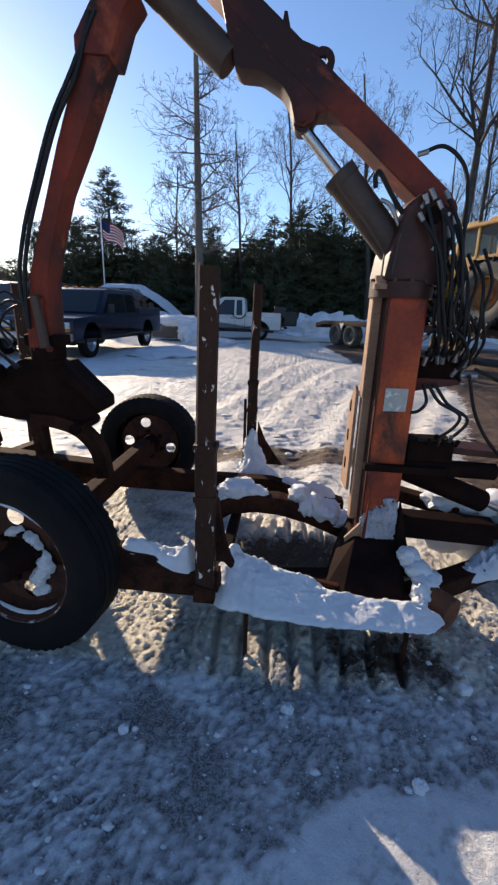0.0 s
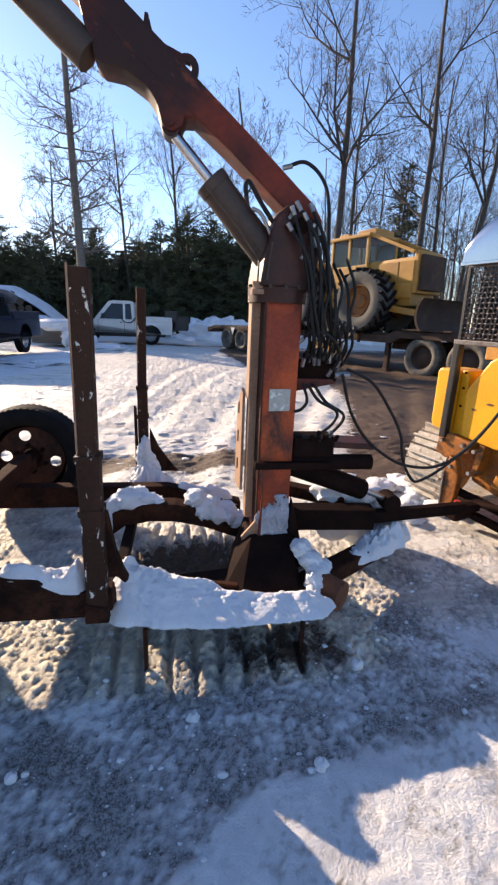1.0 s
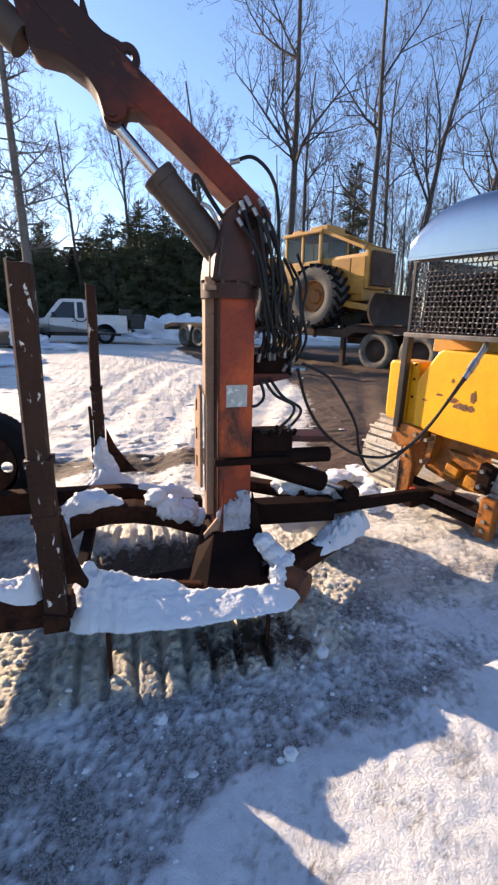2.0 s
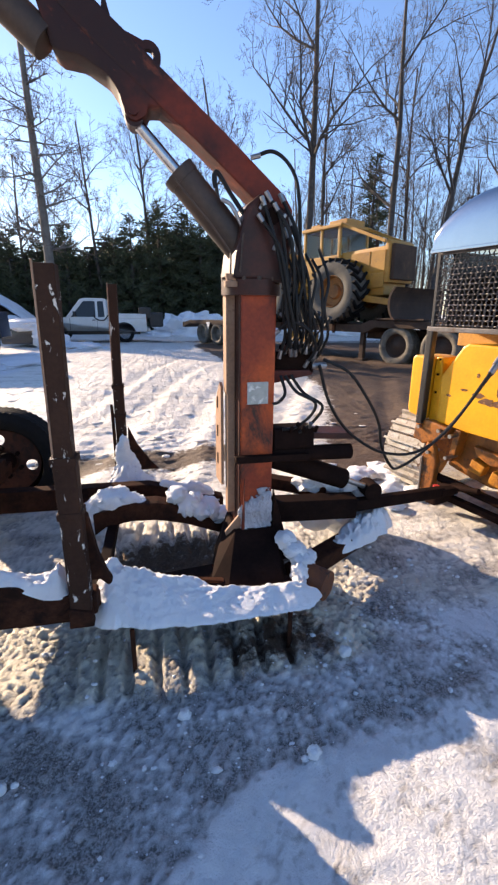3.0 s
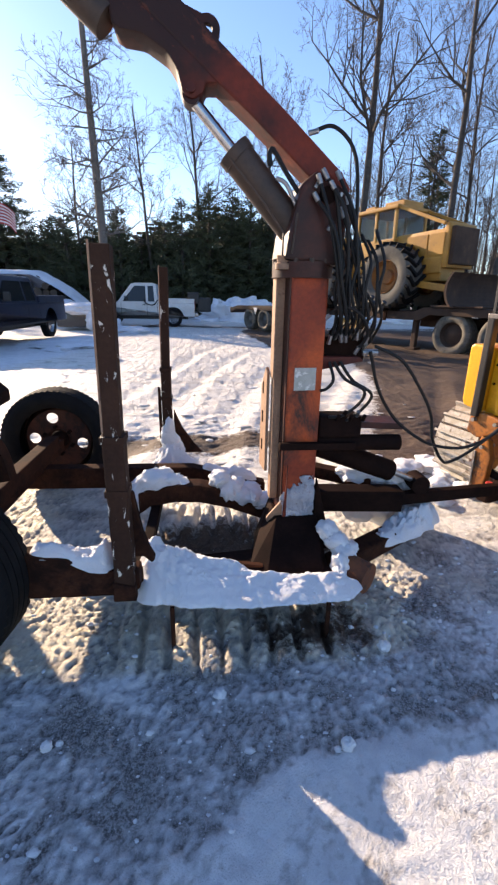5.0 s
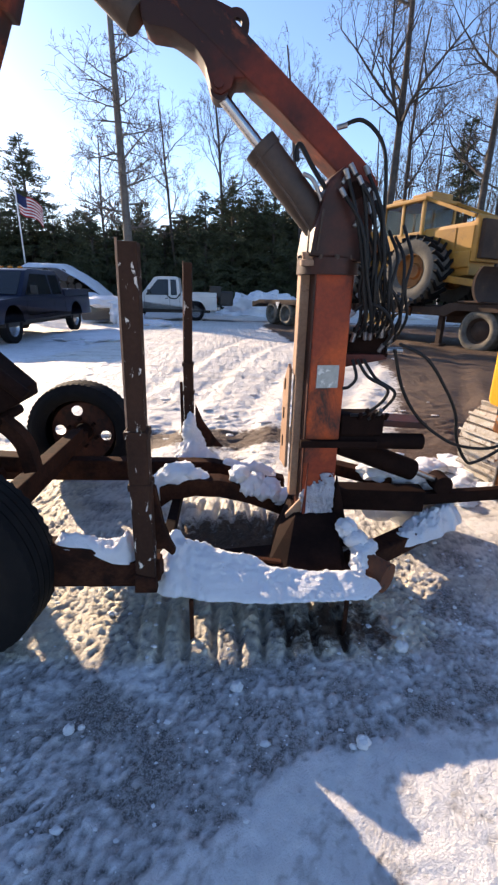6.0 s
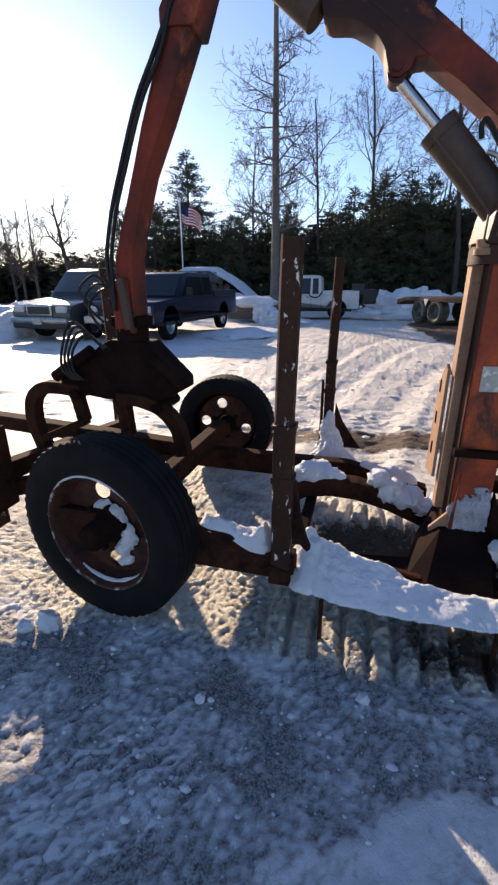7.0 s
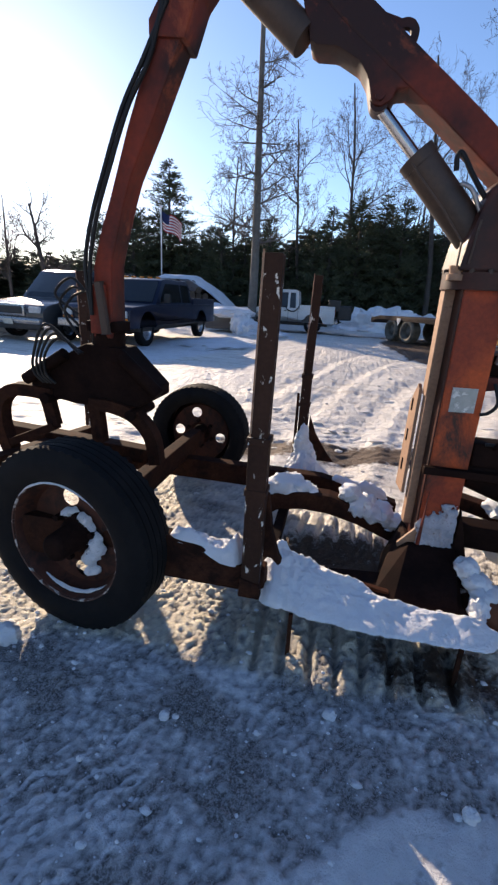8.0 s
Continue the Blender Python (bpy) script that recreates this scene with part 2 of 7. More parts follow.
def ground_mat():
    """Packed snow, with mud and dirt laid over it where the sheet's own masks say; the grit also paints in shade."""
    m, nt, b = nodes_of("packed_snow_and_mud")
    att = nt.nodes.new("ShaderNodeAttribute"); att.attribute_name = "mud"
    at2 = nt.nodes.new("ShaderNodeAttribute"); at2.attribute_name = "grit"
    n1, n2, n3 = noise_node(nt, 1.6, 8, 0.65), noise_node(nt, 14, 9, 0.7, dist=0.3), noise_node(nt, 75, 6, 0.7)
    n4 = noise_node(nt, 26, 8, 0.72)
    n0 = noise_node(nt, 2.1, 6, 0.65, dist=0.8)
    n5 = noise_node(nt, 150, 4, 0.65)
    crumbly = mix(nt, 0.5, n3, n5, "FLOAT")
    clean = mix(nt, ramp(nt, mix(nt, 0.6, n0, n2, "FLOAT"), 0.40, 0.64), (0.77, 0.77, 0.78), (0.60, 0.60, 0.62))
    snow = mix(nt, ramp(nt, n1, 0.3, 0.7), (0.79, 0.755, 0.70), (0.70, 0.66, 0.60))
    snow = mix(nt, ramp(nt, n2, 0.50, 0.70), snow, (0.50, 0.455, 0.39))
    mud = mix(nt, ramp(nt, n2, 0.35, 0.65), (0.055, 0.034, 0.022), (0.115, 0.072, 0.047))
    mud = mix(nt, ramp(nt, n3, 0.56, 0.74), mud, (0.24, 0.19, 0.15))
    # dark dirt tone, which also stands in for shade over the foreground
    grit = mix(nt, ramp(nt, crumbly, 0.42, 0.58), (0.13, 0.120, 0.112), (0.44, 0.42, 0.41))
    tc = nt.nodes.new("ShaderNodeTexCoord")
    mp = nt.nodes.new("ShaderNodeMapping")
    mp.inputs["Rotation"].default_value = (0, 0, radians(-22))
    mp.inputs["Scale"].default_value = (0.45, 4.2, 1.0)
    nt.links.new(tc.outputs["Object"], mp.inputs["Vector"])
    rut = nt.nodes.new("ShaderNodeTexNoise")
    rut.inputs["Scale"].default_value = 1.0
    rut.inputs["Detail"].default_value = 5.0
    rut.inputs["Distortion"].default_value = 1.2
    nt.links.new(mp.outputs[0], rut.inputs["Vector"])
    snow = mix(nt, ramp(nt, rut.outputs["Fac"], 0.54, 0.68), snow, (0.52, 0.475, 0.41))

    fine = mix(nt, 0.40, mix(nt, 0.35, n0, noise_node(nt, 7.5, 5, 0.6, dist=0.4), "FLOAT"), n4, "FLOAT")
    at5 = nt.nodes.new("ShaderNodeAttribute"); at5.attribute_name = "rel"
    low = nt.nodes.new("ShaderNodeMath"); low.operation = 'SUBTRACT'
    low.inputs[0].default_value = 1.0
    nt.links.new(at5.outputs["Fac"], low.inputs[1])
    fine = mix(nt, 0.50, mix(nt, 0.45, fine, crumbly, "FLOAT"), low.outputs[0], "FLOAT")
    nn = mix(nt, 0.62, n0, n2, "FLOAT")

    def masked(attr, spread, src):
        mm = nt.nodes.new("ShaderNodeMath"); mm.operation = 'ADD'
        sp = nt.nodes.new("ShaderNodeMath"); sp.operation = 'MULTIPLY_ADD'
        nt.links.new(src, sp.inputs[0]); sp.inputs[1].default_value = spread; sp.inputs[2].default_value = -spread * 0.5
        nt.links.new(attr, mm.inputs[0]); nt.links.new(sp.outputs[0], mm.inputs[1])
        return mm.outputs[0]
    at3 = nt.nodes.new("ShaderNodeAttribute"); at3.attribute_name = "driven"
    snow = mix(nt, ramp(nt, masked(at3.outputs["Fac"], 0.8, nn), 0.35, 0.65), clean, snow)
    at4 = nt.nodes.new("ShaderNodeAttribute"); at4.attribute_name = "sandy"
    sand = mix(nt, ramp(nt, n2, 0.38, 0.62), (0.85, 0.79, 0.65), (0.66, 0.58, 0.45))
    snow = mix(nt, ramp(nt, masked(at4.outputs["Fac"], 0.9, nn), 0.30, 0.70), snow, sand)
    col = mix(nt, ramp(nt, masked(at2.outputs["Fac"], 4.6, fine), 0.08, 0.92), snow, grit)
    mudfac = ramp(nt, masked(att.outputs["Fac"], 1.3, nn), 0.42, 0.58)
    col = mix(nt, mudfac, col, mud)
    nt.links.new(col, b.inputs["Base Color"])
    nt.links.new(mix(nt, mudfac, 0.55, 0.7, "FLOAT"), b.inputs["Roughness"])
    b.inputs["Specular IOR Level"].default_value = 0.3
    big = mix(nt, 0.5, mix(nt, 0.5, noise_node(nt, 4.5, 8, 0.65, dist=0.8), rut.outputs["Fac"], "FLOAT"), n2, "FLOAT")
    bump_to(nt, b, mix(nt, 0.45, big, mix(nt, 0.35, n4, crumbly, "FLOAT"), "FLOAT"), 0.9, 0.055)
    return m


M_GREYBARK = surf("grey_bark", (0.12, 0.11, 0.10), (0.17, 0.158, 0.145), 4, (0.8, 0.95), 0.0, (0.10, 0.09, 0.08), (0.55, 0.7), 7, 0.4, 0.02)
M_GROUND = ground_mat()


# ---------------------------------------------------------------- mesh helpers
def part(name, bm, material, parent=None, label="", smooth=None):
    """Links a bmesh as one mesh object, under a thing or a part."""
    me = bpy.data.meshes.new(name)
    bm.normal_update()
    bm.to_mesh(me)
    bm.free()
    me.materials.append(material)
    if smooth is not None:
        me.shade_smooth()
        me.set_sharp_from_angle(angle=radians(smooth))
    ob = new(name, me)
    if parent is not None:
        ob.parent = parent
    if label:
        tagged(ob, label)
    return ob


def thing(name, label, category, group="", kind="", at=None):
    ob = new(name)
    ob.empty_display_size = 0.1
    if at is not None:
        ob.matrix_basis = at
    return tagged(ob, label, category, group, kind)


def raw(name, verts, faces, material, parent=None, label="", smooth=None):
    me = bpy.data.meshes.new(name)
    me.from_pydata(verts, [], faces)
    me.materials.append(material)
    if smooth is not None:
        me.shade_smooth()
        me.set_sharp_from_angle(angle=radians(smooth))
    me.update()
    ob = new(name, me)
    if parent is not None:
        ob.parent = parent
    if label:
        tagged(ob, label)
    return ob


def B():
    return bmesh.new()


def box(bm, c, s, m=None, bevel=0.0):
    """A box of size s about c, turned by m."""
    r = bmesh.ops.create_cube(bm, size=1.0)
    vs = r["verts"]
    for v in vs:
        p = Vector((v.co.x * s[0], v.co.y * s[1], v.co.z * s[2]))
        v.co = (m.to_3x3() @ p if m else p) + Vector(c)
    if bevel:
        es = list({e for v in vs for e in v.link_edges})
        bmesh.ops.bevel(bm, geom=es, offset=bevel, segments=2, affect='EDGES', profile=0.6)
    return bm


def beam(bm, a, b, w, h, bevel=0.006, up=(0, 0, 1)):
    """A box section from a to b, w wide and h high."""
    a, b = Vector(a), Vector(b)
    d = (b - a)
    x = d.normalized()
    y = Vector(up).cross(x).normalized()
    z = x.cross(y)
    m = Matrix((x, y, z)).transposed()
    return box(bm, (a + b) / 2, (d.length, w, h), m, bevel)


def rod(bm, a, b, r, r2=None, n=16, caps=True):
    a, b = Vector(a), Vector(b)
    d = b - a
    m = Matrix.Translation((a + b) / 2) @ d.to_track_quat("Z", "Y").to_matrix().to_4x4()
    bmesh.ops.create_cone(bm, cap_ends=caps, segments=n, radius1=r, radius2=r if r2 is None else r2, depth=d.length, matrix=m)
    return bm


def prism(bm, pts, lo, hi, axis="y", bevel=0.0):
    """A plate: an outline extruded along an axis from lo to hi. Outline points are the other two coordinates."""
    def p3(p, v):
        return {"y": (p[0], v, p[1]), "x": (v, p[0], p[1]), "z": (p[0], p[1], v)}[axis]
    va = [bm.verts.new(p3(p, lo)) for p in pts]
    vb = [bm.verts.new(p3(p, hi)) for p in pts]
    n = len(pts)
    fs = [bm.faces.new(va), bm.faces.new(vb[::-1])]
    fs += [bm.faces.new((va[i], vb[i], vb[(i + 1) % n], va[(i + 1) % n])) for i in range(n)]
    bmesh.ops.recalc_face_normals(bm, faces=fs)
    if bevel:
        es = list({e for v in va + vb for e in v.link_edges})
        bmesh.ops.bevel(bm, geom=es, offset=bevel, segments=2, affect='EDGES', profile=0.6)
    return bm


def catmull(pts, per=8):
    P = [Vector(p) for p in pts]
    P = [P[0] * 2 - P[1]] + P + [P[-1] * 2 - P[-2]]
    out = []
    for i in range(1, len(P) - 2):
        for k in range(per):
            t = k / per
            a, b, c, d = P[i - 1], P[i], P[i + 1], P[i + 2]
            out.append(0.5 * ((2 * b) + (c - a) * t + (2 * a - 5 * b + 4 * c - d) * t * t + (3 * b - a - 3 * c + d) * t ** 3))
    out.append(P[-2])
    return out


def tube(bm, pts, r, n=10, per=8):
    """A round hose or bent bar through the points; r a radius or one for each point."""
    line = catmull(pts, per) if per > 1 else [Vector(p) for p in pts]
    rings, side = [], None
    for i, p in enumerate(line):
        t = (line[min(i + 1, len(line) - 1)] - line[max(i - 1, 0)]).normalized()
        if side is None:
            side = t.orthogonal().normalized()
        side = (side - t * side.dot(t)).normalized()
        up = t.cross(side)
        rr = r if not isinstance(r, (list, tuple)) else np.interp(i / (len(line) - 1), np.linspace(0, 1, len(r)), r)
        rings.append([bm.verts.new(p + (side * math.cos(2 * math.pi * k / n) + up * math.sin(2 * math.pi * k / n)) * rr) for k in range(n)])
    for a, b in zip(rings, rings[1:]):
        for k in range(n):
            bm.faces.new((a[k], a[(k + 1) % n], b[(k + 1) % n], b[k]))
    bm.faces.new(rings[0][::-1])
    bm.faces.new(rings[-1])
    return bm


def lathe(bm, prof, n=48, m=None, close=False):
    """Turns a profile of (radius, along) about the y axis."""
    m = m or Matrix.Identity(4)
    rings = [[bm.verts.new(m @ Vector((r * math.cos(2 * math.pi * k / n), y, r * math.sin(2 * math.pi * k / n)))) for k in range(n)] for r, y in prof]
    pairs = list(zip(rings, rings[1:])) + ([(rings[-1], rings[0])] if close else [])
    fs = [bm.faces.new((a[k], a[(k + 1) % n], b[(k + 1) % n], b[k])) for a, b in pairs for k in range(n)]
    bmesh.ops.recalc_face_normals(bm, faces=fs)
    return bm


def lump(bm, c, s, amp=0.22, freq=2.2, sub=3, seed=0.0):
    """An uneven snow clod of half-sizes s."""
    r = bmesh.ops.create_icosphere(bm, subdivisions=sub, radius=1.0)
    for v in r["verts"]:
        d = v.co.normalized()
        k = 1 + amp * noise.noise(d * freq + Vector((seed, seed * 1.7, seed * 0.3))) + amp * 0.5 * noise.noise(d * freq * 3.1 + Vector((seed, 5, 1))) + amp * 0.34 * noise.noise(d * freq * 7.3 + Vector((3, seed, 1)))
        v.co = Vector((d.x * s[0], d.y * s[1], d.z * s[2])) * k + Vector(c)
    return bm


def many_lumps(name, items, material, amp=0.45):
    """Many small clods in one mesh: (x, y, z, sx, sy, sz, seed)."""
    t = B()
    bmesh.ops.create_icosphere(t, subdivisions=2, radius=1.0)
    t.verts.ensure_lookup_table()
    base = [v.co.normalized() for v in t.verts]
    tri = [[v.index for v in f.verts] for f in t.faces]
    t.free()
    V, F = [], []
    for x, y, z, sx, sy, sz, seed in items:
        n = len(V)
        o = Vector((seed, seed * 1.7, seed * 0.3))
        for d in base:
            k = 1 + amp * noise.noise(d * 2.0 + o)
            V.append((x + d.x * sx * k, y + d.y * sy * k, z + d.z * sz * k))
        F += [[i + n for i in f] for f in tri]
    return raw(name, V, F, material, None, "", 75)


def snow_sheet(bm, cols, n=44, step=0.008, seed=1.0, rough=1.0, thin=1.0):
    """Snow lying on a flat: cols of (x, front y, back y, support z, height); uneven edges and top."""
    xs = np.arange(cols[0][0], cols[-1][0] + step / 2, step)
    A = np.array(cols)
    f, b, z0, h = (np.interp(xs, A[:, 0], A[:, i]) for i in (1, 2, 3, 4))
    rows = []
    for i, x in enumerate(xs):
        e = min(1.0, min(i, len(xs) - 1 - i) / 7.0) ** 0.5
        wf = 0.020 * noise.noise(Vector((x * 13, seed, 0))) + 0.012 * noise.noise(Vector((x * 45, seed, 4)))
        wb = 0.026 * noise.noise(Vector((x * 12, seed, 9))) + 0.012 * noise.noise(Vector((x * 40, seed, 6)))
        mid = (f[i] + b[i]) / 2
        y0, y1 = mid + (f[i] + wf * rough - mid) * (0.4 + 0.6 * e), mid + (b[i] + wb * rough - mid) * (0.4 + 0.6 * e)
        row = []
        for k in range(n + 1):
            u = -1 + 2 * k / n
            y = y0 + (y1 - y0) * k / n
            q = Vector((x, y, seed))
            nz = 0.40 * noise.noise(q * 11) + 0.26 * noise.noise(q * 27) + 0.16 * noise.noise(q * 62) + 0.10 * noise.noise(q * 120)
            row.append(bm.verts.new((x, y, z0[i] + h[i] * e * (thin + (1 - thin) * (k / n)) * max(0.0, 1 - abs(u) ** (3.5 if thin == 1 else 9)) ** 0.5 * (1 + rough * nz * (0.35 + 0.65 * k / n if thin < 1 else 1)))))
        rows.append(row)
    for a, c in zip(rows, rows[1:]):
        for k in range(n):
            bm.faces.new((a[k], c[k], c[k + 1], a[k + 1]))
    bm.faces.new([r[0] for r in rows] + rows[-1][1:-1] + [r[-1] for r in rows[::-1]] + rows[0][-2:0:-1])
    bmesh.ops.recalc_face_normals(bm, faces=bm.faces)
    return bm


def snow_ridge(bm, pts, n=14, step=0.02, seed=1.0, rough=1.0):
    """Snow lying along a line: pts of (x, y, z, half width, height); z is the support."""
    L = []
    for a, b in zip(pts, pts[1:]):
        k = max(1, int((Vector(b[:3]) - Vector(a[:3])).length / step))
        L += [[a[i] + (b[i] - a[i]) * j / k for i in range(5)] for j in range(k)]
    L.append(list(pts[-1]))
    rows = []
    for i, (x, y, z, w, h) in enumerate(L):
        q = L[min(i + 1, len(L) - 1)], L[max(i - 1, 0)]
        t = (Vector(q[0][:3]) - Vector(q[1][:3])); t.z = 0
        t.normalize()
        s = Vector((-t.y, t.x, 0))
        end = min(1.0, min(i, len(L) - 1 - i) / 3.0) ** 0.5
        row = []
        for k in range(n + 1):
            u = -1 + 2 * k / n
            p = Vector((x, y, 0)) + s * (u * w * (0.55 + 0.45 * end))
            nz = noise.noise(Vector((p.x * 9, p.y * 9, seed))) * 0.45 + noise.noise(Vector((p.x * 26, p.y * 26, seed + 3))) * 0.3 + noise.noise(Vector((p.x * 70, p.y * 70, seed + 7))) * 0.22
            p += s * (rough * 0.05 * w * 4 * noise.noise(Vector((p.x * 14, seed, p.y * 14))) * abs(u))
            p.z = z + h * end * max(0.0, 1 - u * u) ** 0.45 * (1 + rough * nz)
            row.append(bm.verts.new(p))
        rows.append(row)
    for a, b in zip(rows, rows[1:]):
        for k in range(n):
            bm.faces.new((a[k], b[k], b[k + 1], a[k + 1]))
    bmesh.ops.recalc_face_normals(bm, faces=bm.faces)
    base = bm.faces.new([r[0] for r in rows] + [v for v in rows[-1][1:-1]] + [r[-1] for r in rows[::-1]] + [v for v in rows[0][-2:0:-1]])
    return bm


# ---------------------------------------------------------------- ground
def smooth(a, b, v):
    t = min(1.0, max(0.0, (v - a) / (b - a)))
    return t * t * (3 - 2 * t)


def fall(y):
    """The yard falls gently away from the camera."""
    return -0.13 * smooth(4.0, 18.0, y)


def n2(x, y, f, s=0.0):
    return noise.noise(Vector((x * f + s, y * f - s * 0.7, s)))


def lugs(x, y):
    """Lug prints pressed by a crawler track, in two lanes."""
    out = 0.0
    for y0, y1, x0, x1, per in ((1.50, 1.98, -0.25, 0.80, 0.105), (2.42, 2.85, -0.20, 0.75, 0.10)):
        w = smooth(y0, y0 + 0.08, y) * (1 - smooth(y1 - 0.1, y1, y)) * smooth(x0, x0 + 0.15, x) * (1 - smooth(x1 - 0.15, x1, x))
        if w > 0:
            s = ((x + 0.03 * n2(x, y, 4, 4)) / per) % 1.0
            out += w * (0.014 - 0.036 * smooth(0.0, 0.12, s) * (1 - smooth(0.30, 0.42, s)))
    return out


def tread_print(x, y):
    """Pale crossed ridges left by a tyre tread in the trodden snow: height from 0 to 1."""
    s, q = (x + 0.62) * 0.74 + (y - 0.84) * 0.67, (y - 0.84) * 0.74 - (x + 0.62) * 0.67
    w = smooth(-0.12, 0.02, s) * (1 - smooth(0.38, 0.50, s)) * (1 - smooth(0.13, 0.19, abs(q + 0.01)))
    if w <= 0:
        return 0.0
    s += 0.012 * n2(x, y, 9, 2)
    q += 0.010 * n2(x, y, 8, 6)
    zig = abs(((s / 0.075) % 2.0) - 1.0) * 0.034
    d = min(abs(((q - zig) % 0.068) - 0.017), abs(((q + zig) % 0.068) - 0.051) + 0.002)
    return w * max(0.0, 1 - d / 0.0065)


def crumble(x, y):
    """Relief of the broken crust, about -1 to 1."""
    u, v = 0.83 * x - 0.56 * y, 0.56 * x + 0.83 * y
    return 0.34 * n2(x, y, 9.5, 1) + 0.40 * (abs(n2(u, v, 21, 9)) * 2.2 - 0.55) + 0.55 * n2(v, u, 43, 3) + 0.50 * n2(v, -u, 79, 7)


def smooth_snow(x, y):
    """1 where the snow lies smooth, between the trodden strip and the camera."""
    edge = 0.90 + 0.66 * x if x < 0.42 else 1.177 + 0.17 * (x - 0.42)
    return smooth(-0.035, 0.035, edge - y + 0.07 * n2(x, y, 7, 11) + 0.045 * n2(x, y, 19, 2)) * (1 - smooth(1.9, 2.6, x))


def ground_z(x, y):
    near = 1 - smooth(6, 14, math.hypot(x, y - 1.5))
    mid = smooth(3.2, 4.5, y) * (1 - smooth(18, 30, math.hypot(x, y)))
    z = fall(y) + 0.035 * n2(x, y, 0.45, 2) * smooth(2.0, 5.0, math.hypot(x, y - 1.5))
    z += 0.012 * n2(x, y, 2.3, 5)
    if near > 0:
        rough = (1 - 0.80 * smooth_snow(x, y)) * (1 - 0.5 * smooth(0.95, 1.35, x))
        lump_up = 1 + 0.45 * smooth(1.4, 1.9, y)
        z += near * (1 - 0.8 * smooth(2.7, 3.6, y)) * rough * lump_up * (0.014 * crumble(x, y) + 0.006) + lugs(x, y) + 0.008 * tread_print(x, y)
        # the edge of the packed strip stands a little proud of the smooth snow
        z += 0.016 * smooth_snow(x, y) * near + 0.004 * near * smooth_snow(x, y) * n2(x, y, 21, 4)
    if mid > 0:
        xr, yr = x * 0.93 + y * 0.37, y * 0.93 - x * 0.37
        z += mid * (0.030 * n2(x, y * 1.6, 1.1, 6) + 0.019 * abs(n2(xr * 0.35, yr * 1.5, 3.2, 8)) + 0.012 * n2(xr * 0.4, yr * 1.6, 5.0, 2) + 0.017 * n2(xr * 0.5, yr * 1.8, 11.0, 5) + 0.010 * n2(xr * 0.7, yr * 1.4, 17.0, 9))
    # wheel ruts across the yard
    if 3.5 < y < 22:
        for k in range(5):
            c = 0.35 * y - 3.5 + 1.25 * k + 0.5 * math.sin(y * 0.35 + k)
            z += -0.03 * math.exp(-((x - c) / 0.16) ** 2) + 0.018 * math.exp(-((x - c - 0.28) / 0.1) ** 2)
    return z


def rel_at(x, y):
    """How high a spot stands in the crust, from 0 to 1: the high spots stay white."""
    if not (-2.4 < x < 3.4 and 0.2 < y < 4.4):
        return 0.5
    r = 0.5 + 0.44 * crumble(x, y) + 0.30 * n2(x, y, 6.1, 8) + 0.14 * n2(x, y, 2.1, 12)
    return min(1.0, max(0.0, r + 0.95 * tread_print(x, y)))


def mud_at(x, y):
    edge = np.interp(y, [2.6, 3.4, 4.7, 7.0, 9.5, 13.0, 19.0, 24.0], [2.2, 1.35, 2.0, 2.9, 3.3, 2.1, 1.6, 2.6])
    m = smooth(-0.5, 0.6, x - edge) * (1 - smooth(17, 25, y)) * smooth(2.9, 3.6, y)
    m = max(m, 0.75 * math.exp(-((y - 4.1 - 0.1 * x) / 0.38) ** 2) * smooth(-1.6, -0.5, x) * (1 - smooth(1.2, 2.2, x)))
    # mud between the rails, made stronger to paint in the shade there
    m = max(m, 0.66 * math.exp(-((y - 2.30) / 0.40) ** 4) * smooth(-0.5, 0.0, x) * (1 - smooth(0.7, 1.2, x)))
    m = max(m, 0.56 * math.exp(-((y - 1.70) / 0.17) ** 4) * smooth(0.28, 0.42, x) * (1 - smooth(0.80, 1.05, x)))
    m = max(m, 0.46 * math.exp(-((y - 1.50) / 0.10) ** 2 - ((x - 0.84) / 0.16) ** 2))
    along, across = (x - 0.95) * 0.74 - (y - 1.85) * 0.67, (y - 1.85) * 0.74 + (x - 0.95) * 0.67
    if -0.3 < along < 1.0 and abs(across) < 0.4:
        streak = 0.5 + 0.5 * n2(along * 0.25, across, 14, 6)
        m = max(m, (0.30 + 0.26 * streak) * math.exp(-(across / 0.15) ** 4) * smooth(-0.2, 0.05, along) * (1 - smooth(0.55, 0.85, along)))
    m = max(m, 0.55 * math.exp(-((y - 21.5) / 1.2) ** 2) * smooth(-5, -3, x))
    return m


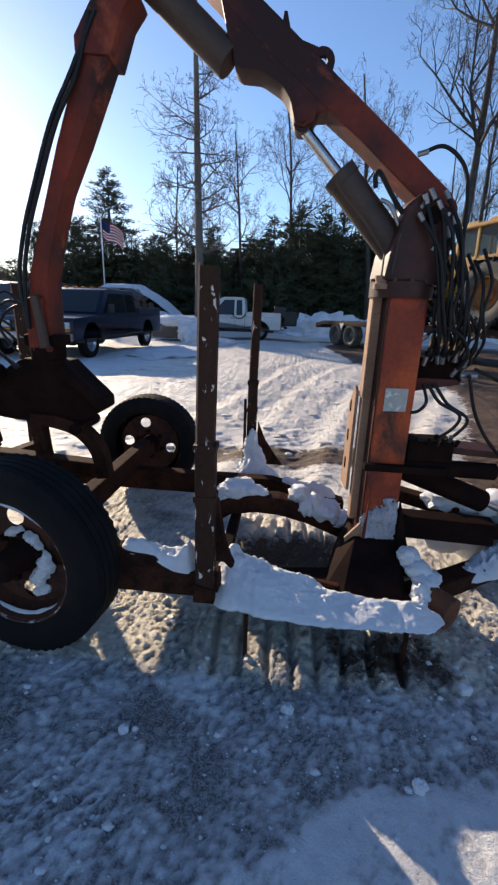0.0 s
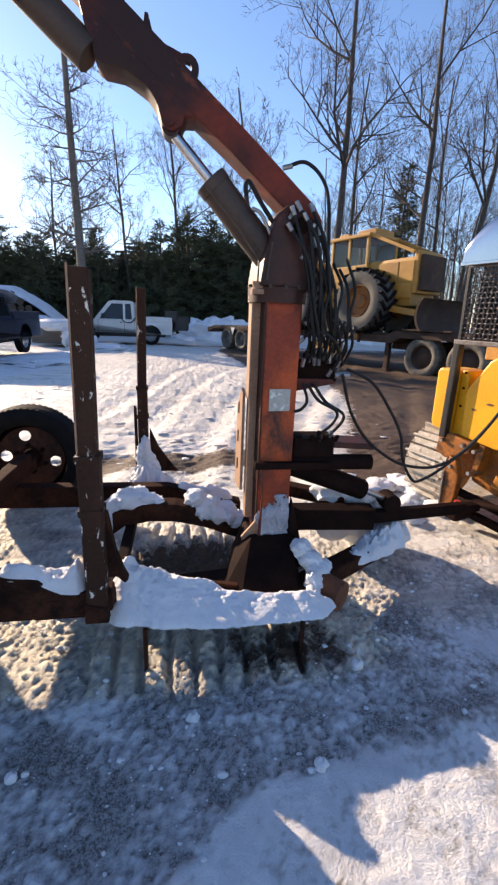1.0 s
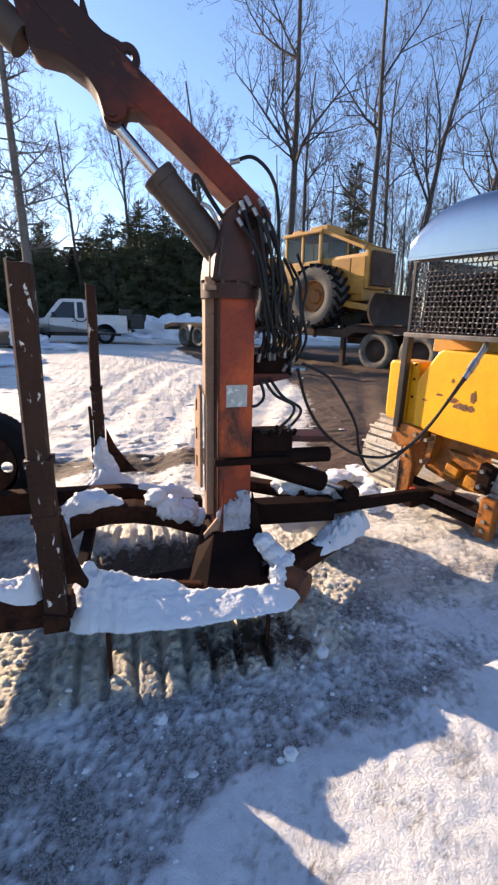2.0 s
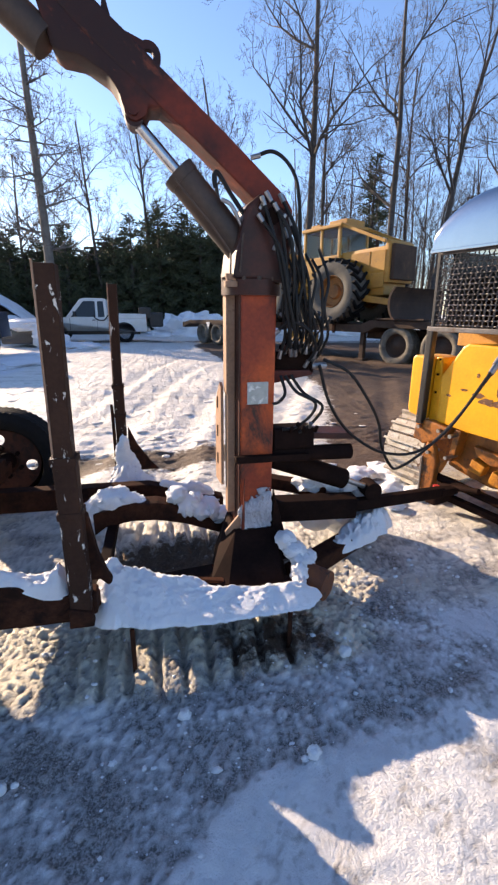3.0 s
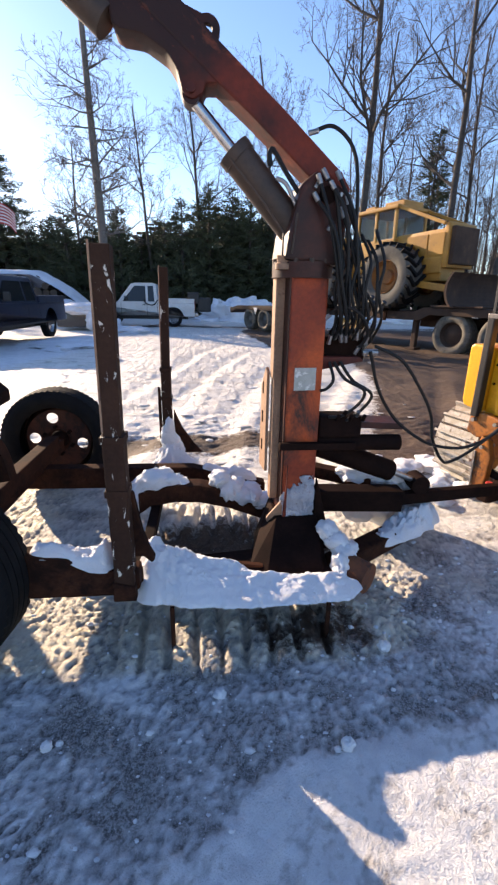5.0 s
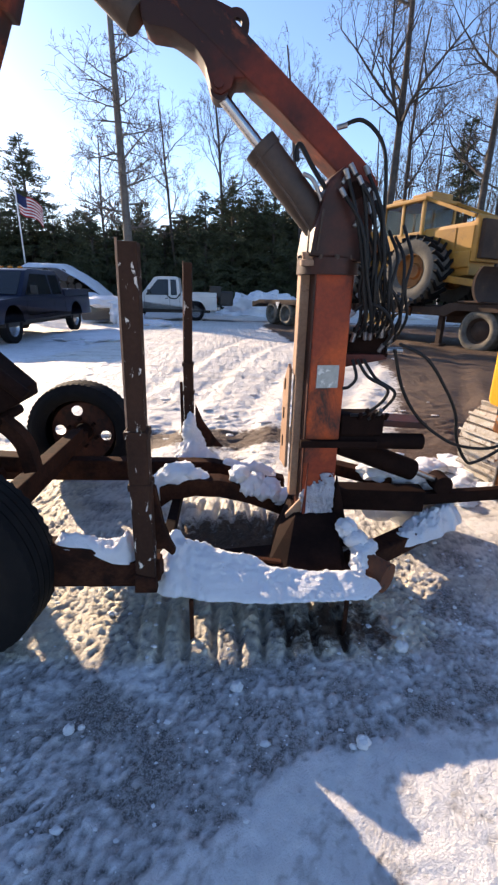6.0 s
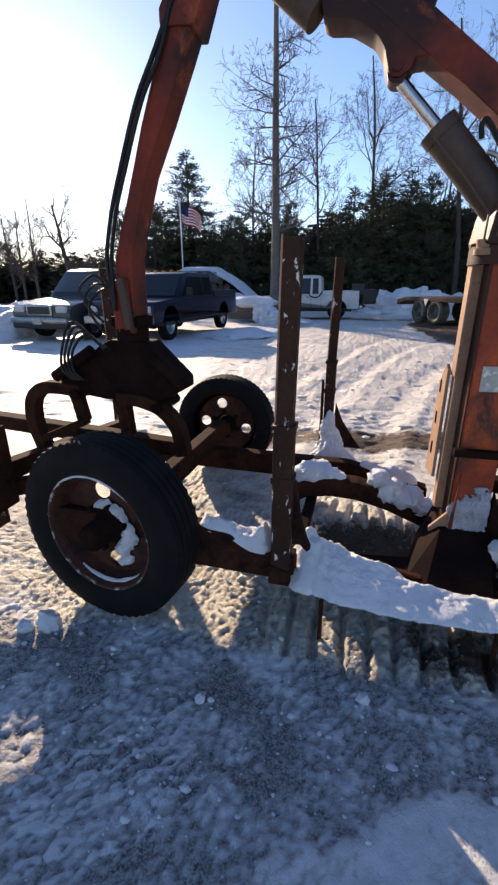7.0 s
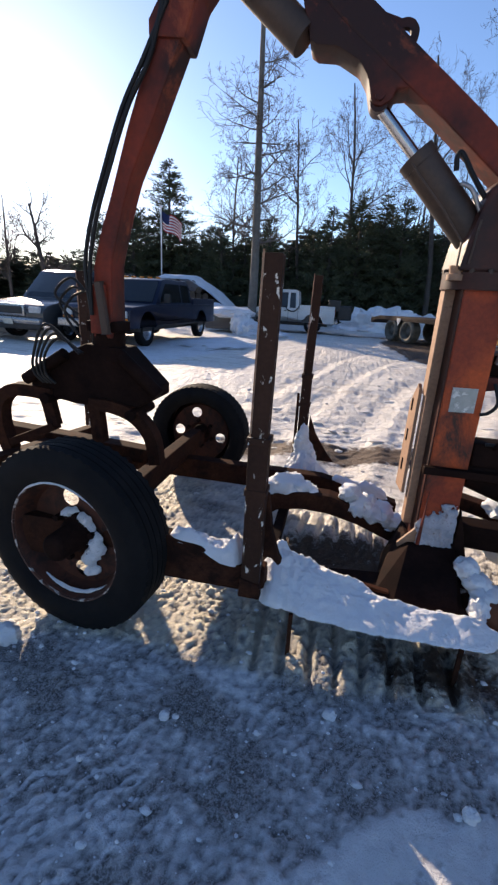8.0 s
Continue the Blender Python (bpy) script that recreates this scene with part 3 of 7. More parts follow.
def grit_shade_at(x, y):
    # trodden dirt, together with foreground shade painted in as darker ground
    g = (0.66 - 0.10 * (1 - smooth(0.85, 1.15, y))) * (1 - smooth(1.35, 1.62, y)) * (1 - smooth_snow(x, y))
    g += 0.20 * math.exp(-((x - 0.05) / 0.42) ** 2 - ((y - 1.28) / 0.22) ** 2) * (1 - smooth_snow(x, y))
    g = max(g, 0.48 * math.exp(-((y - 1.48) / 0.20) ** 2) * (1 - smooth(1.1, 1.5, x)) * smooth(-0.8, -0.2, x))
    g = max(g, 0.72 * math.exp(-((x - 1.12 - 0.25 * (y - 1.7)) / 0.22) ** 2) * math.exp(-((y - 1.70) / 0.32) ** 2))
    g = max(g, 0.50 * smooth(1.2, 1.6, x) * (1 - smooth(2.0, 2.8, x)) * math.exp(-((y - 1.95) / 0.22) ** 2))
    g = max(g, 0.35 * (1 - smooth(2.0, 3.5, y)) * smooth(1.5, 2.2, y))
    g = max(g, 0.25 * smooth(4, 6, y) * (1 - smooth(10, 20, y)) * smooth(-2.5, 0, x))
    return g


def wander(x, y):
    """Lets the edge of the trodden snow run unevenly."""
    return 0.08 * n2(x, y, 2.6, 7) + 1.3 * n2(x, y, 0.35, 3) * smooth(1.3, 4.0, abs(x))


def driven_at(x, y):
    """Where wheels have packed and stained the snow."""
    y = y + wander(x, y)
    d = smooth(1.45, 2.1, y)
    return d * (1 - smooth(0, 1, 1.6 - math.hypot((x + 5.0) / 1.8, (y - 12) / 4.5)))


def sandy_at(x, y):
    """Sandy, trodden snow under and beside the trailer."""
    y = y + wander(x, y)
    s = smooth(1.42, 1.62, y) * (1 - smooth(1.95, 2.25, y)) * (1 - smooth(0.9, 1.3, x))
    return 0.95 * max(s, 0.9 * smooth(1.42, 1.6, y) * (1 - smooth(3.0, 4.2, y)) * (1 - smooth(-0.9, -0.5, x)))


def lines(lo, hi, step, far, grow, back, grow_back, inner=None):
    """Grid lines, close from lo to hi, closer still within inner, and wider and wider apart out to far and back."""
    out = [lo]
    while out[-1] < hi:
        out.append(out[-1] + (inner[2] if inner and inner[0] < out[-1] < inner[1] else step))
    b, s = out[-1], step
    while b < far:
        s *= grow
        b += s
        out.append(b)
    a, s = lo, step
    while a > back:
        s *= grow_back
        a -= s
        out.insert(0, a)
    return out


def make_ground():
    xs = lines(-2.2, 3.2, 0.025, 420, 1.06, -420, 1.06, (-1.35, 1.65, 0.0105))
    ys = lines(0.3, 4.4, 0.025, 420, 1.027, -60, 1.25, (0.55, 2.10, 0.0105))
    verts = [(x, y, ground_z(x, y)) for y in ys for x in xs]
    w = len(xs)
    faces = [(j * w + i, j * w + i + 1, (j + 1) * w + i + 1, (j + 1) * w + i) for j in range(len(ys) - 1) for i in range(w - 1)]
    ob = raw("ground", verts, faces, M_GROUND, None, "packed dirty snow with muddy ruts and lug prints", 180)
    tagged(ob, "", "ground", "", "structure")
    me = ob.data
    for name, fn in (("mud", mud_at), ("grit", grit_shade_at), ("driven", driven_at), ("sandy", sandy_at), ("rel", rel_at)):
        a = me.attributes.new(name, 'FLOAT', 'POINT')
        a.data.foreach_set("value", [fn(x, y) for y in ys for x in xs])
    return ob


make_ground()


# ---------------------------------------------------------------- wheels
def snow_arc(r, half, a0, a1, y0, thick, seed):
    """A ragged crescent of snow stuck inside a rim, about the y axis."""
    bm = B()
    n, m = max(10, int(abs(a1 - a0) / 2.2)), 8
    rows = []
    for i in range(n + 1):
        a = radians(a0 + (a1 - a0) * i / n)
        end = min(1.0, 4.0 * min(i, n - i) / n) ** 0.6
        c = r + half * 0.45 * noise.noise(Vector((i * 0.16, seed, 0)))
        w = half * end * (1 + 0.55 * noise.noise(Vector((i * 0.21, seed, 3))))
        row = []
        for k in range(m + 1):
            u = -1 + 2 * k / m
            rr_ = c + w * u
            y = y0 + 0.004 - (thick * end + 0.004) * max(0, 1 - u * u) ** 0.5 * (1 + 0.5 * noise.noise(Vector((i * 0.8, k * 0.7, seed))))
            row.append(bm.verts.new((rr_ * math.cos(a), y, rr_ * math.sin(a))))
        rows.append(row)
    for p, q in zip(rows, rows[1:]):
        for k in range(m):
            bm.faces.new((p[k], q[k], q[k + 1], p[k + 1]))
    bmesh.ops.recalc_face_normals(bm, faces=bm.faces)
    return bm


def holed_disc(bm, prof, holes, n=96, m=None):
    """A dished disc turned from a profile (radius, along), with round holes (radius from the axis, angle, hole radius)."""
    m = m or Matrix.Identity(4)
    rings = []
    for r, y in prof:
        rings.append([(r * math.cos(2 * math.pi * k / n), y, r * math.sin(2 * math.pi * k / n)) for k in range(n)])
    hc = [(R * math.cos(a), R * math.sin(a), h) for R, a, h in holes]

    def snap(p):
        for hx, hz, h in hc:
            d = math.hypot(p[0] - hx, p[2] - hz)
            if h * 0.55 < d < h * 1.35 and d > 1e-6:
                return (hx + (p[0] - hx) / d * h, p[1], hz + (p[2] - hz) / d * h)
        return p
    vs = [[bm.verts.new(m @ Vector(snap(p))) for p in ring] for ring in rings]
    for i in range(len(rings) - 1):
        for k in range(n):
            q = (rings[i][k], rings[i][(k + 1) % n], rings[i + 1][(k + 1) % n], rings[i + 1][k])
            cx, cz = sum(p[0] for p in q) / 4, sum(p[2] for p in q) / 4
            if any(math.hypot(cx - hx, cz - hz) < h * 0.97 for hx, hz, h in hc):
                continue
            bm.faces.new((vs[i][k], vs[i][(k + 1) % n], vs[i + 1][(k + 1) % n], vs[i + 1][k]))
    bmesh.ops.remove_doubles(bm, verts=bm.verts, dist=0.0004)
    return bm


def tyre_mesh(R, W, rim, ribs=4, n=64, notch=0.0):
    """A tyre about the y axis: rounded walls, a ribbed tread, notched shoulders."""
    bm = B()
    h = W / 2
    prof = [(rim, -h * 0.62), (rim + 0.012, -h * 0.80), (rim + (R - rim) * 0.35, -h * 0.98), (rim + (R - rim) * 0.62, -h), (R - 0.035, -h * 0.93), (R - 0.012, -h * 0.82)]
    tw = h * 0.80
    step = 2 * tw / ribs
    for k in range(ribs):
        y = -tw + k * step
        prof += [(R, y + step * 0.08), (R + 0.002, y + step * 0.5), (R, y + step * 0.92)]
        if k < ribs - 1:
            prof += [(R - 0.010, y + step * 0.94), (R - 0.010, y + step * 1.06)]
    prof += [(r, -y) for r, y in prof[5::-1]]
    lathe(bm, prof, n)
    if notch:
        for v in bm.verts:
            r = math.hypot(v.co.x, v.co.z)
            if r > R - 0.02 and abs(v.co.y) > tw * 0.72:
                a = math.atan2(v.co.z, v.co.x) / (2 * math.pi) * n
                if round(a) % 2:
                    v.co.x *= (R - notch) / R
                    v.co.z *= (R - notch) / R
    return bm


def trailer_wheel(parent, at, flip, snowy):
    w = part("wheel", tyre_mesh(0.360 if flip else 0.385, 0.205, 0.240, 5, 120, 0.008), M_TYRE, parent, "worn black ribbed truck tyre", 40)
    w.matrix_basis = at
    holes = [(0.158, radians(a), 0.037) for a in ((40, -35, 150) if flip else (96, 186, 276, 6))]
    prof = [(0.256, -0.062), (0.251, -0.076), (0.243, -0.072), (0.234, -0.055), (0.224, -0.020), (0.214, 0.004)]
    prof += [(0.214 - 0.007 * k, 0.004) for k in range(1, 20)]
    prof += [(0.075, -0.004), (0.068, -0.012), (0.060, -0.014)]
    disc = part("rim", holed_disc(B(), prof, holes), M_RIMDARK, w, "rusty dished steel rim with round hand holes", 35)
    if flip:
        disc.matrix_basis = pose(0, 0, 0, 0, 0, 180)
    bm = B()
    out = 0.0 if flip else 0.030
    lathe(bm, [(0.0, -0.105 - out), (0.030, -0.104 - out), (0.046, -0.098 - out), (0.054, -0.085 - out), (0.058, -0.03), (0.074, -0.012), (0.074, 0.03)], 32)
    if not flip:
        part("brake_drum", rod(B(), (0, 0.045, 0), (0, 0.10, 0), 0.105, n=40), M_DARK, w, "dark brake drum", 40)
    hub = part("hub", bm, M_DARK, w, "greasy dark hub cap", 40)
    if flip:
        hub.matrix_basis = pose(0, 0.06, 0)
    for k in range(6):
        a = 2 * math.pi * k / 6 + 0.3
        bm = B()
        rod(bm, (0.098 * math.cos(a), -0.032, 0.098 * math.sin(a)), (0.098 * math.cos(a), 0.006, 0.098 * math.sin(a)), 0.014, n=6)
        part("wheel_nut", bm, M_DARK, w)
    if snowy:
        ring = lathe(B(), [(0.258, -0.060), (0.262, -0.074), (0.256, -0.083), (0.247, -0.080), (0.244, -0.068), (0.250, -0.058)], 96, None, True)
        part("rim_flange", ring, M_CHIPPED, w, "rim edge with chipped white paint over rust", 50)
        part("caked_snow", snow_arc(0.108, 0.034, -78, 22, -0.010, 0.026, 2.0), M_SNOW, w, "white snow caked beside the hub", 60)
        part("caked_snow", snow_arc(0.100, 0.020, 14, 132, -0.008, 0.020, 6.0), M_SNOW, w, "", 60)
        part("caked_snow", snow_arc(0.165, 0.020, -82, -48, -0.004, 0.014, 7.0), M_SNOW, w, "", 60)
        part("caked_snow", snow_arc(0.228, 0.007, 235, 318, -0.050, 0.008, 4.0), M_SNOW, w, "", 60)
        part("caked_snow", snow_arc(0.250, 0.0050, 50, 140, -0.084, 0.004, 9.0), M_SNOW, w, "", 60)
    return w


# ---------------------------------------------------------------- log trailer
trailer = thing("log_trailer", "rusty brown steel log trailer with stake posts, on packed snow", "trailer")
trailer_wheel(trailer, pose(-0.825, 1.65, 0.380, 0, 0, -9), False, True)
trailer_wheel(trailer, pose(-0.83, 3.25, 0.335, 0, 40, 0), True, False)
part("axle", beam(B(), (-0.81, 1.77, 0.350), (-0.80, 3.13, 0.340), 0.08, 0.08, 0.01), M_RUST, trailer, "square rusty axle tube")
part("bolster_beam", beam(B(), (-0.79, 1.86, 0.410), (-0.78, 3.0, 0.400), 0.07, 0.08, 0.006), M_RUST, trailer, "rusty bolster beam over the axle")
part("spine_beam", beam(B(), (-2.1, 2.41, 0.52), (-0.85, 2.41, 0.445), 0.09, 0.085, 0.008), M_RUST, trailer)
part("spine_beam", prism(B(), [(-0.17, 0.20), (-0.11, 0.245), (0.02, 0.268), (0.15, 0.262), (0.30, 0.225), (0.54, 0.13), (0.54, 0.21), (0.45, 0.252), (0.30, 0.320), (0.15, 0.360), (0.02, 0.362), (-0.05, 0.352), (-0.17, 0.32)], 2.36, 2.46, "y", 0.008), M_RUST, trailer, "rusty arched spine beam")
part("side_rail", prism(B(), [(-1.10, 0.275), (-0.95, 0.265), (-0.10, 0.27), (-0.06, 0.285), (-0.06, 0.36), (-0.16, 0.365), (-0.23, 0.38), (-0.30, 0.42), (-0.42, 0.44), (-1.10, 0.435)], 1.64, 1.71, "y", 0.006), M_RUST, trailer, "rusty side rail with a dip by the post")
part("side_rail", prism(B(), [(-1.62, 0.20), (0.10, 0.18), (0.55, 0.11), (0.55, 0.195), (0.10, 0.31), (-1.62, 0.33)], 2.74, 2.82, "y", 0.006), M_RUST, trailer)
part("cross_beam", beam(B(), (-1.45, 1.74, 0.50), (-1.45, 2.80, 0.40), 0.07, 0.09, 0.006), M_RUST, trailer)
part("cross_beam", beam(B(), (-0.08, 1.72, 0.235), (-0.08, 3.06, 0.225), 0.05, 0.05, 0.006), M_DARK, trailer)
# the plate's tongue west of x = -0.04 is added to block sun
part("deck_plate", prism(B(), [(-0.04, 1.67), (0.30, 1.645), (0.70, 1.645), (0.78, 1.68), (0.74, 1.74), (0.62, 2.02), (0.18, 1.96), (-0.04, 1.99), (-0.36, 1.99), (-0.36, 1.732), (-0.04, 1.732)], 0.19, 0.21, "z", 0.003), M_DARK, trailer, "flat rusty deck plate under snow")
# unseen web added behind the rail to keep sun off the ground
part("sun_block_web", box(B(), (-0.29, 1.722, 0.265), (0.46, 0.012, 0.12), None, 0.003), M_RUST, trailer)
part("deck_edge", beam(B(), (0.13, 1.915, 0.208), (0.42, 1.845, 0.208), 0.025, 0.03, 0.004), M_RUST, trailer)
for x, y in ((0.05, 1.64), (0.66, 1.66), (0.62, 2.3)):
    part("stub_leg", beam(B(), (x, y, -0.03), (x, y, 0.195), 0.010, 0.012, 0.002, up=(1, 0, 0)), M_RUST, trailer)


def stake_post(x, y, z0, z1, w, lean, parent):
    """A square stake: outer sleeve with a collar, and a slimmer inner post with bolt holes and chipped paint."""
    mid = z0 + (z1 - z0) * 0.52
    sl = part("stake_post", beam(B(), (x - lean * 0.1, y, z0), (x, y, mid), w, w, 0.006, up=(0, 1, 0)), M_POST, parent, "brown square stake post with chipped paint")
    part("inner_post", beam(B(), (x, y, mid), (x + lean, y, z1), w * 0.84, w * 0.84, 0.004, up=(0, 1, 0)), M_POST, sl)
    part("front_flat", beam(B(), (x - w * 0.41, y - w * 0.43, mid + 0.02), (x + lean - w * 0.41, y - w * 0.43, z1 + 0.008), 0.006, 0.005, 0.001, up=(0, 1, 0)), M_TAN, sl, "thin bright edge strip")
    for zz in (mid - 0.005, mid - 0.19):
        part("collar", beam(B(), (x, y, zz - 0.012), (x, y, zz + 0.012), w + 0.010, w + 0.010, 0.003, up=(0, 1, 0)), M_POST, sl)
    return sl


stake_post(-0.108, 1.645, 0.26, 1.432, 0.068, 0.010, trailer)
stake_post(-0.062, 3.06, 0.22, 1.455, 0.062, 0.012, trailer)
stake_post(-1.46, 1.70, 0.26, 1.42, 0.08, 0.0, trailer)
stake_post(-1.60, 3.06, 0.26, 1.42, 0.075, 0.0, trailer)
part("post_foot", prism(B(), [(-0.150, 0.262), (-0.068, 0.262), (-0.072, 0.32), (-0.145, 0.34)], 1.60, 1.642, "y", 0.006), M_RUST, trailer)
part("post_gusset", prism(B(), [(3.02, 0.28), (3.02, 0.75), (3.06, 0.72), (3.10, 0.30)], -0.115, -0.10, "x", 0.002), M_RUST, trailer)
part("post_gusset", prism(B(), [(-0.03, 0.30), (0.16, 0.30), (0.11, 0.36), (0.03, 0.48), (-0.02, 0.60)], 3.04, 3.055, "y", 0.002), M_RUST, trailer)
part("post_gusset", prism(B(), [(-0.085, 0.66), (-0.068, 0.645), (-0.046, 0.50), (-0.022, 0.42), (-0.006, 0.385), (-0.018, 0.372), (-0.045, 0.40), (-0.085, 0.40)], 1.672, 1.710, "y", 0.004), M_RUST, trailer, "dark rusty gusset beside the post")
part("foot_block", box(B(), (-1.445, 1.70, 0.545), (0.15, 0.14, 0.38), None, 0.014), M_RUST, trailer, "rusty stake pocket")
part("rear_brace", beam(B(), (-1.44, 1.78, 0.41), (-0.95, 2.36, 0.40), 0.06, 0.075, 0.006), M_RUST, trailer)

M_CAP = surf("rust_orange_cap", (0.20, 0.065, 0.022), (0.12, 0.040, 0.018), 9, (0.6, 0.9), 0.0, (0.04, 0.02, 0.015), (0.55, 0.66), 14, 0.3)
# tow bar and the low legs ahead of the mast
part("tow_beam", beam(B(), (0.60, 2.29, 0.315), (1.20, 2.265, 0.305), 0.10, 0.115, 0.006), M_DARK, trailer, "dark rusty tow beam")
part("tow_bar", beam(B(), (1.16, 2.27, 0.30), (1.93, 2.52, 0.215), 0.055, 0.065, 0.008), M_DARK, trailer, "slimmer dark tow bar")
part("hitch_eye", beam(B(), (1.90, 2.51, 0.218), (2.06, 2.565, 0.20), 0.07, 0.045, 0.010), M_DARK, trailer)
part("outrigger_leg", beam(B(), (0.74, 1.90, 0.16), (1.45, 2.40, 0.11), 0.10, 0.085, 0.01), M_RUST, trailer, "low rusty outrigger leg")
part("outrigger_leg", beam(B(), (0.70, 2.62, 0.36), (1.10, 2.42, 0.33), 0.08, 0.07, 0.008), M_RUST, trailer)
bm = rod(B(), (0.77, 1.87, 0.185), (0.86, 1.77, 0.18), 0.066, n=28)
part("leg_end_cap", bm, M_CAP, trailer, "rusty orange round leg end", 40)


# ---------------------------------------------------------------- loader crane
crane = thing("loader_crane", "rusty orange hydraulic log loader crane with raised knuckle boom", "crane")
TURN = Matrix.Translation((0.595, 2.19, 0)) @ Matrix.Rotation(radians(5), 4, 'Z') @ Matrix.Translation((-0.595, -2.19, 0))


def turned(ob):
    ob.matrix_basis = TURN
    return ob


mast = turned(part("mast", box(B(), (0.607, 2.19, 0.785), (0.156, 0.175, 1.21), None, 0.010), M_ORANGE, crane, "orange square mast with chipped paint"))
part("name_plate", box(B(), (0.606, 2.101, 0.968), (0.096, 0.004, 0.098), None, 0.001), M_DECAL, mast, "worn blank silver plate")
# thin sheet that makes the mast's left side darker than its front
part("side_face", box(B(), (0.528, 2.19, 0.80), (0.008, 0.160, 1.16), None, 0.002), M_SLEW, mast, "dark red-brown side face")
part("wear_strip", box(B(), (0.506, 2.205, 0.88), (0.036, 0.045, 1.02), None, 0.003), M_TAN, mast, "tan worn steel strip")
part("wear_strip", box(B(), (0.486, 2.198, 1.17), (0.010, 0.055, 0.42), None, 0.002), M_TAN, mast)
part("slide_plate", prism(B(), [(2.22, 0.50), (2.34, 0.50), (2.33, 0.90), (2.25, 1.00), (2.22, 0.98)], 0.466, 0.480, "x", 0.003), M_TAN, mast, "tan slotted plate")
for z in (0.62, 0.76, 0.90):
    part("slot", box(B(), (0.4645, 2.285, z), (0.004, 0.014, 0.055), None, 0.002), M_DARK, mast)
part("clamp_bar", beam(B(), (0.50, 2.085, 0.672), (0.86, 2.085, 0.660), 0.03, 0.032, 0.004), M_DARK, mast, "dark clamp bar across the mast")
part("foot_strip", prism(B(), [(0.527, 0.27), (0.545, 0.27), (0.545, 0.58)], 2.080, 2.094, "y", 0.002), M_BOOM, mast, "red weld gusset")
part("foot_strip", prism(B(), [(0.475, 0.20), (0.515, 0.19), (0.535, 0.30), (0.532, 0.40), (0.455, 0.31)], 2.10, 2.114, "y", 0.002), M_TAN, mast, "tan foot plate")
bm = B()
for p in ((0.355, 1.84, 0.195), (0.42, 1.755, 0.195), (0.665, 1.765, 0.195), (0.705, 1.86, 0.195), (0.74, 2.32, 0.12), (0.44, 2.30, 0.12), (0.52, 1.93, 0.26), (0.685, 1.95, 0.26), (0.505, 2.06, 0.32), (0.70, 2.07, 0.32), (0.70, 2.29, 0.32), (0.505, 2.29, 0.32)):
    bm.verts.new(p)
bmesh.ops.convex_hull(bm, input=bm.verts)
foot = part("mast_foot", bm, M_DARK, crane, "dark rusty welded mast foot")
part("foot_gusset", prism(B(), [(2.24, 0.30), (2.24, 0.50), (2.30, 0.66), (2.36, 0.34)], 0.69, 0.71, "x", 0.003), M_DARK, foot)
part("foot_gusset", prism(B(), [(0.69, 0.12), (0.80, 0.12), (0.70, 0.50)], 2.10, 2.13, "y", 0.003), M_DARK, foot)

slew = turned(part("slew_head", prism(B(), [(0.487, 1.44), (0.72, 1.42), (0.735, 1.62), (0.715, 1.69), (0.60, 1.745), (0.545, 1.70), (0.50, 1.53)], 2.08, 2.30, "y", 0.012), M_SLEW, crane, "greasy dark brown slew head"))
bm = rod(B(), (0.595, 2.19, 1.375), (0.595, 2.19, 1.435), 0.125, n=36)
part("turntable", bm, M_SLEW, slew, "", 40)
for k in range(12):
    a = 2 * math.pi * k / 12
    bm = rod(B(), (0.595 + 0.118 * math.cos(a), 2.19 + 0.118 * math.sin(a), 1.43), (0.595 + 0.118 * math.cos(a), 2.19 + 0.118 * math.sin(a), 1.446), 0.010, n=6)
    part("slew_bolt", bm, M_RAM, slew)
bm = lathe(B(), [(0.0, -0.02), (0.030, -0.02), (0.030, 0.0), (0.022, 0.004), (0.026, 0.03), (0.0, 0.03)], 20, pose(0.492, 2.12, 1.425, 90, 0, 0))
part("grease_cap", bm, M_TAN, slew, "tan capped fitting", 40)
for p in (((0.515, 2.075, 1.46), (0.525, 2.075, 1.56), (0.53, 2.075, 1.60)), ((0.478, 2.08, 1.45), (0.480, 2.08, 1.53), (0.40, 2.085, 1.63), (0.30, 2.09, 1.735), (0.275, 2.09, 1.765))):
    part("grease_line", tube(B(), p, 0.004, 6, 1), M_RAM, slew)
for x, z in ((0.60, 1.70), (0.66, 1.56), (0.69, 1.66), (0.64, 1.67)):
    part("pin_keeper", box(B(), (x, 2.074, z), (0.012, 0.014, 0.035), pose(0, 0, 0, 0, 30, 0), 0.002), M_STEEL, slew)

BOOM = [(-0.62, 2.69), (-0.52, 2.79), (-0.40, 2.655), (0.003, 2.322), (0.487, 1.94), (0.716, 1.752), (0.752, 1.70), (0.745, 1.64), (0.68, 1.60), (0.60, 1.725), (0.371, 1.914), (0.228, 2.020)]
boom = part("boom", prism(B(), BOOM + [(0.19, 2.05), (0.0, 2.20), (-0.14, 2.325), (-0.45, 2.59)], 2.125, 2.265, "y", 0.008), M_BOOM, crane, "rusty red box-section main boom")
part("boom_gusset", prism(B(), [(-0.16, 2.36), (-0.13, 2.24), (-0.112, 2.19), (-0.104, 2.149), (-0.079, 2.136), (-0.008, 2.129), (0.072, 2.084), (0.104, 2.038), (0.121, 1.977), (0.135, 1.96), (0.160, 1.955), (0.195, 1.975), (0.205, 2.005), (0.25, 2.005), (0.20, 2.07), (0.0, 2.23)], 2.128, 2.262, "y", 0.012), M_BOOM, boom, "curved red gusset under the boom", 50)
# lifting eye on top of the boom
eye_bm = B()
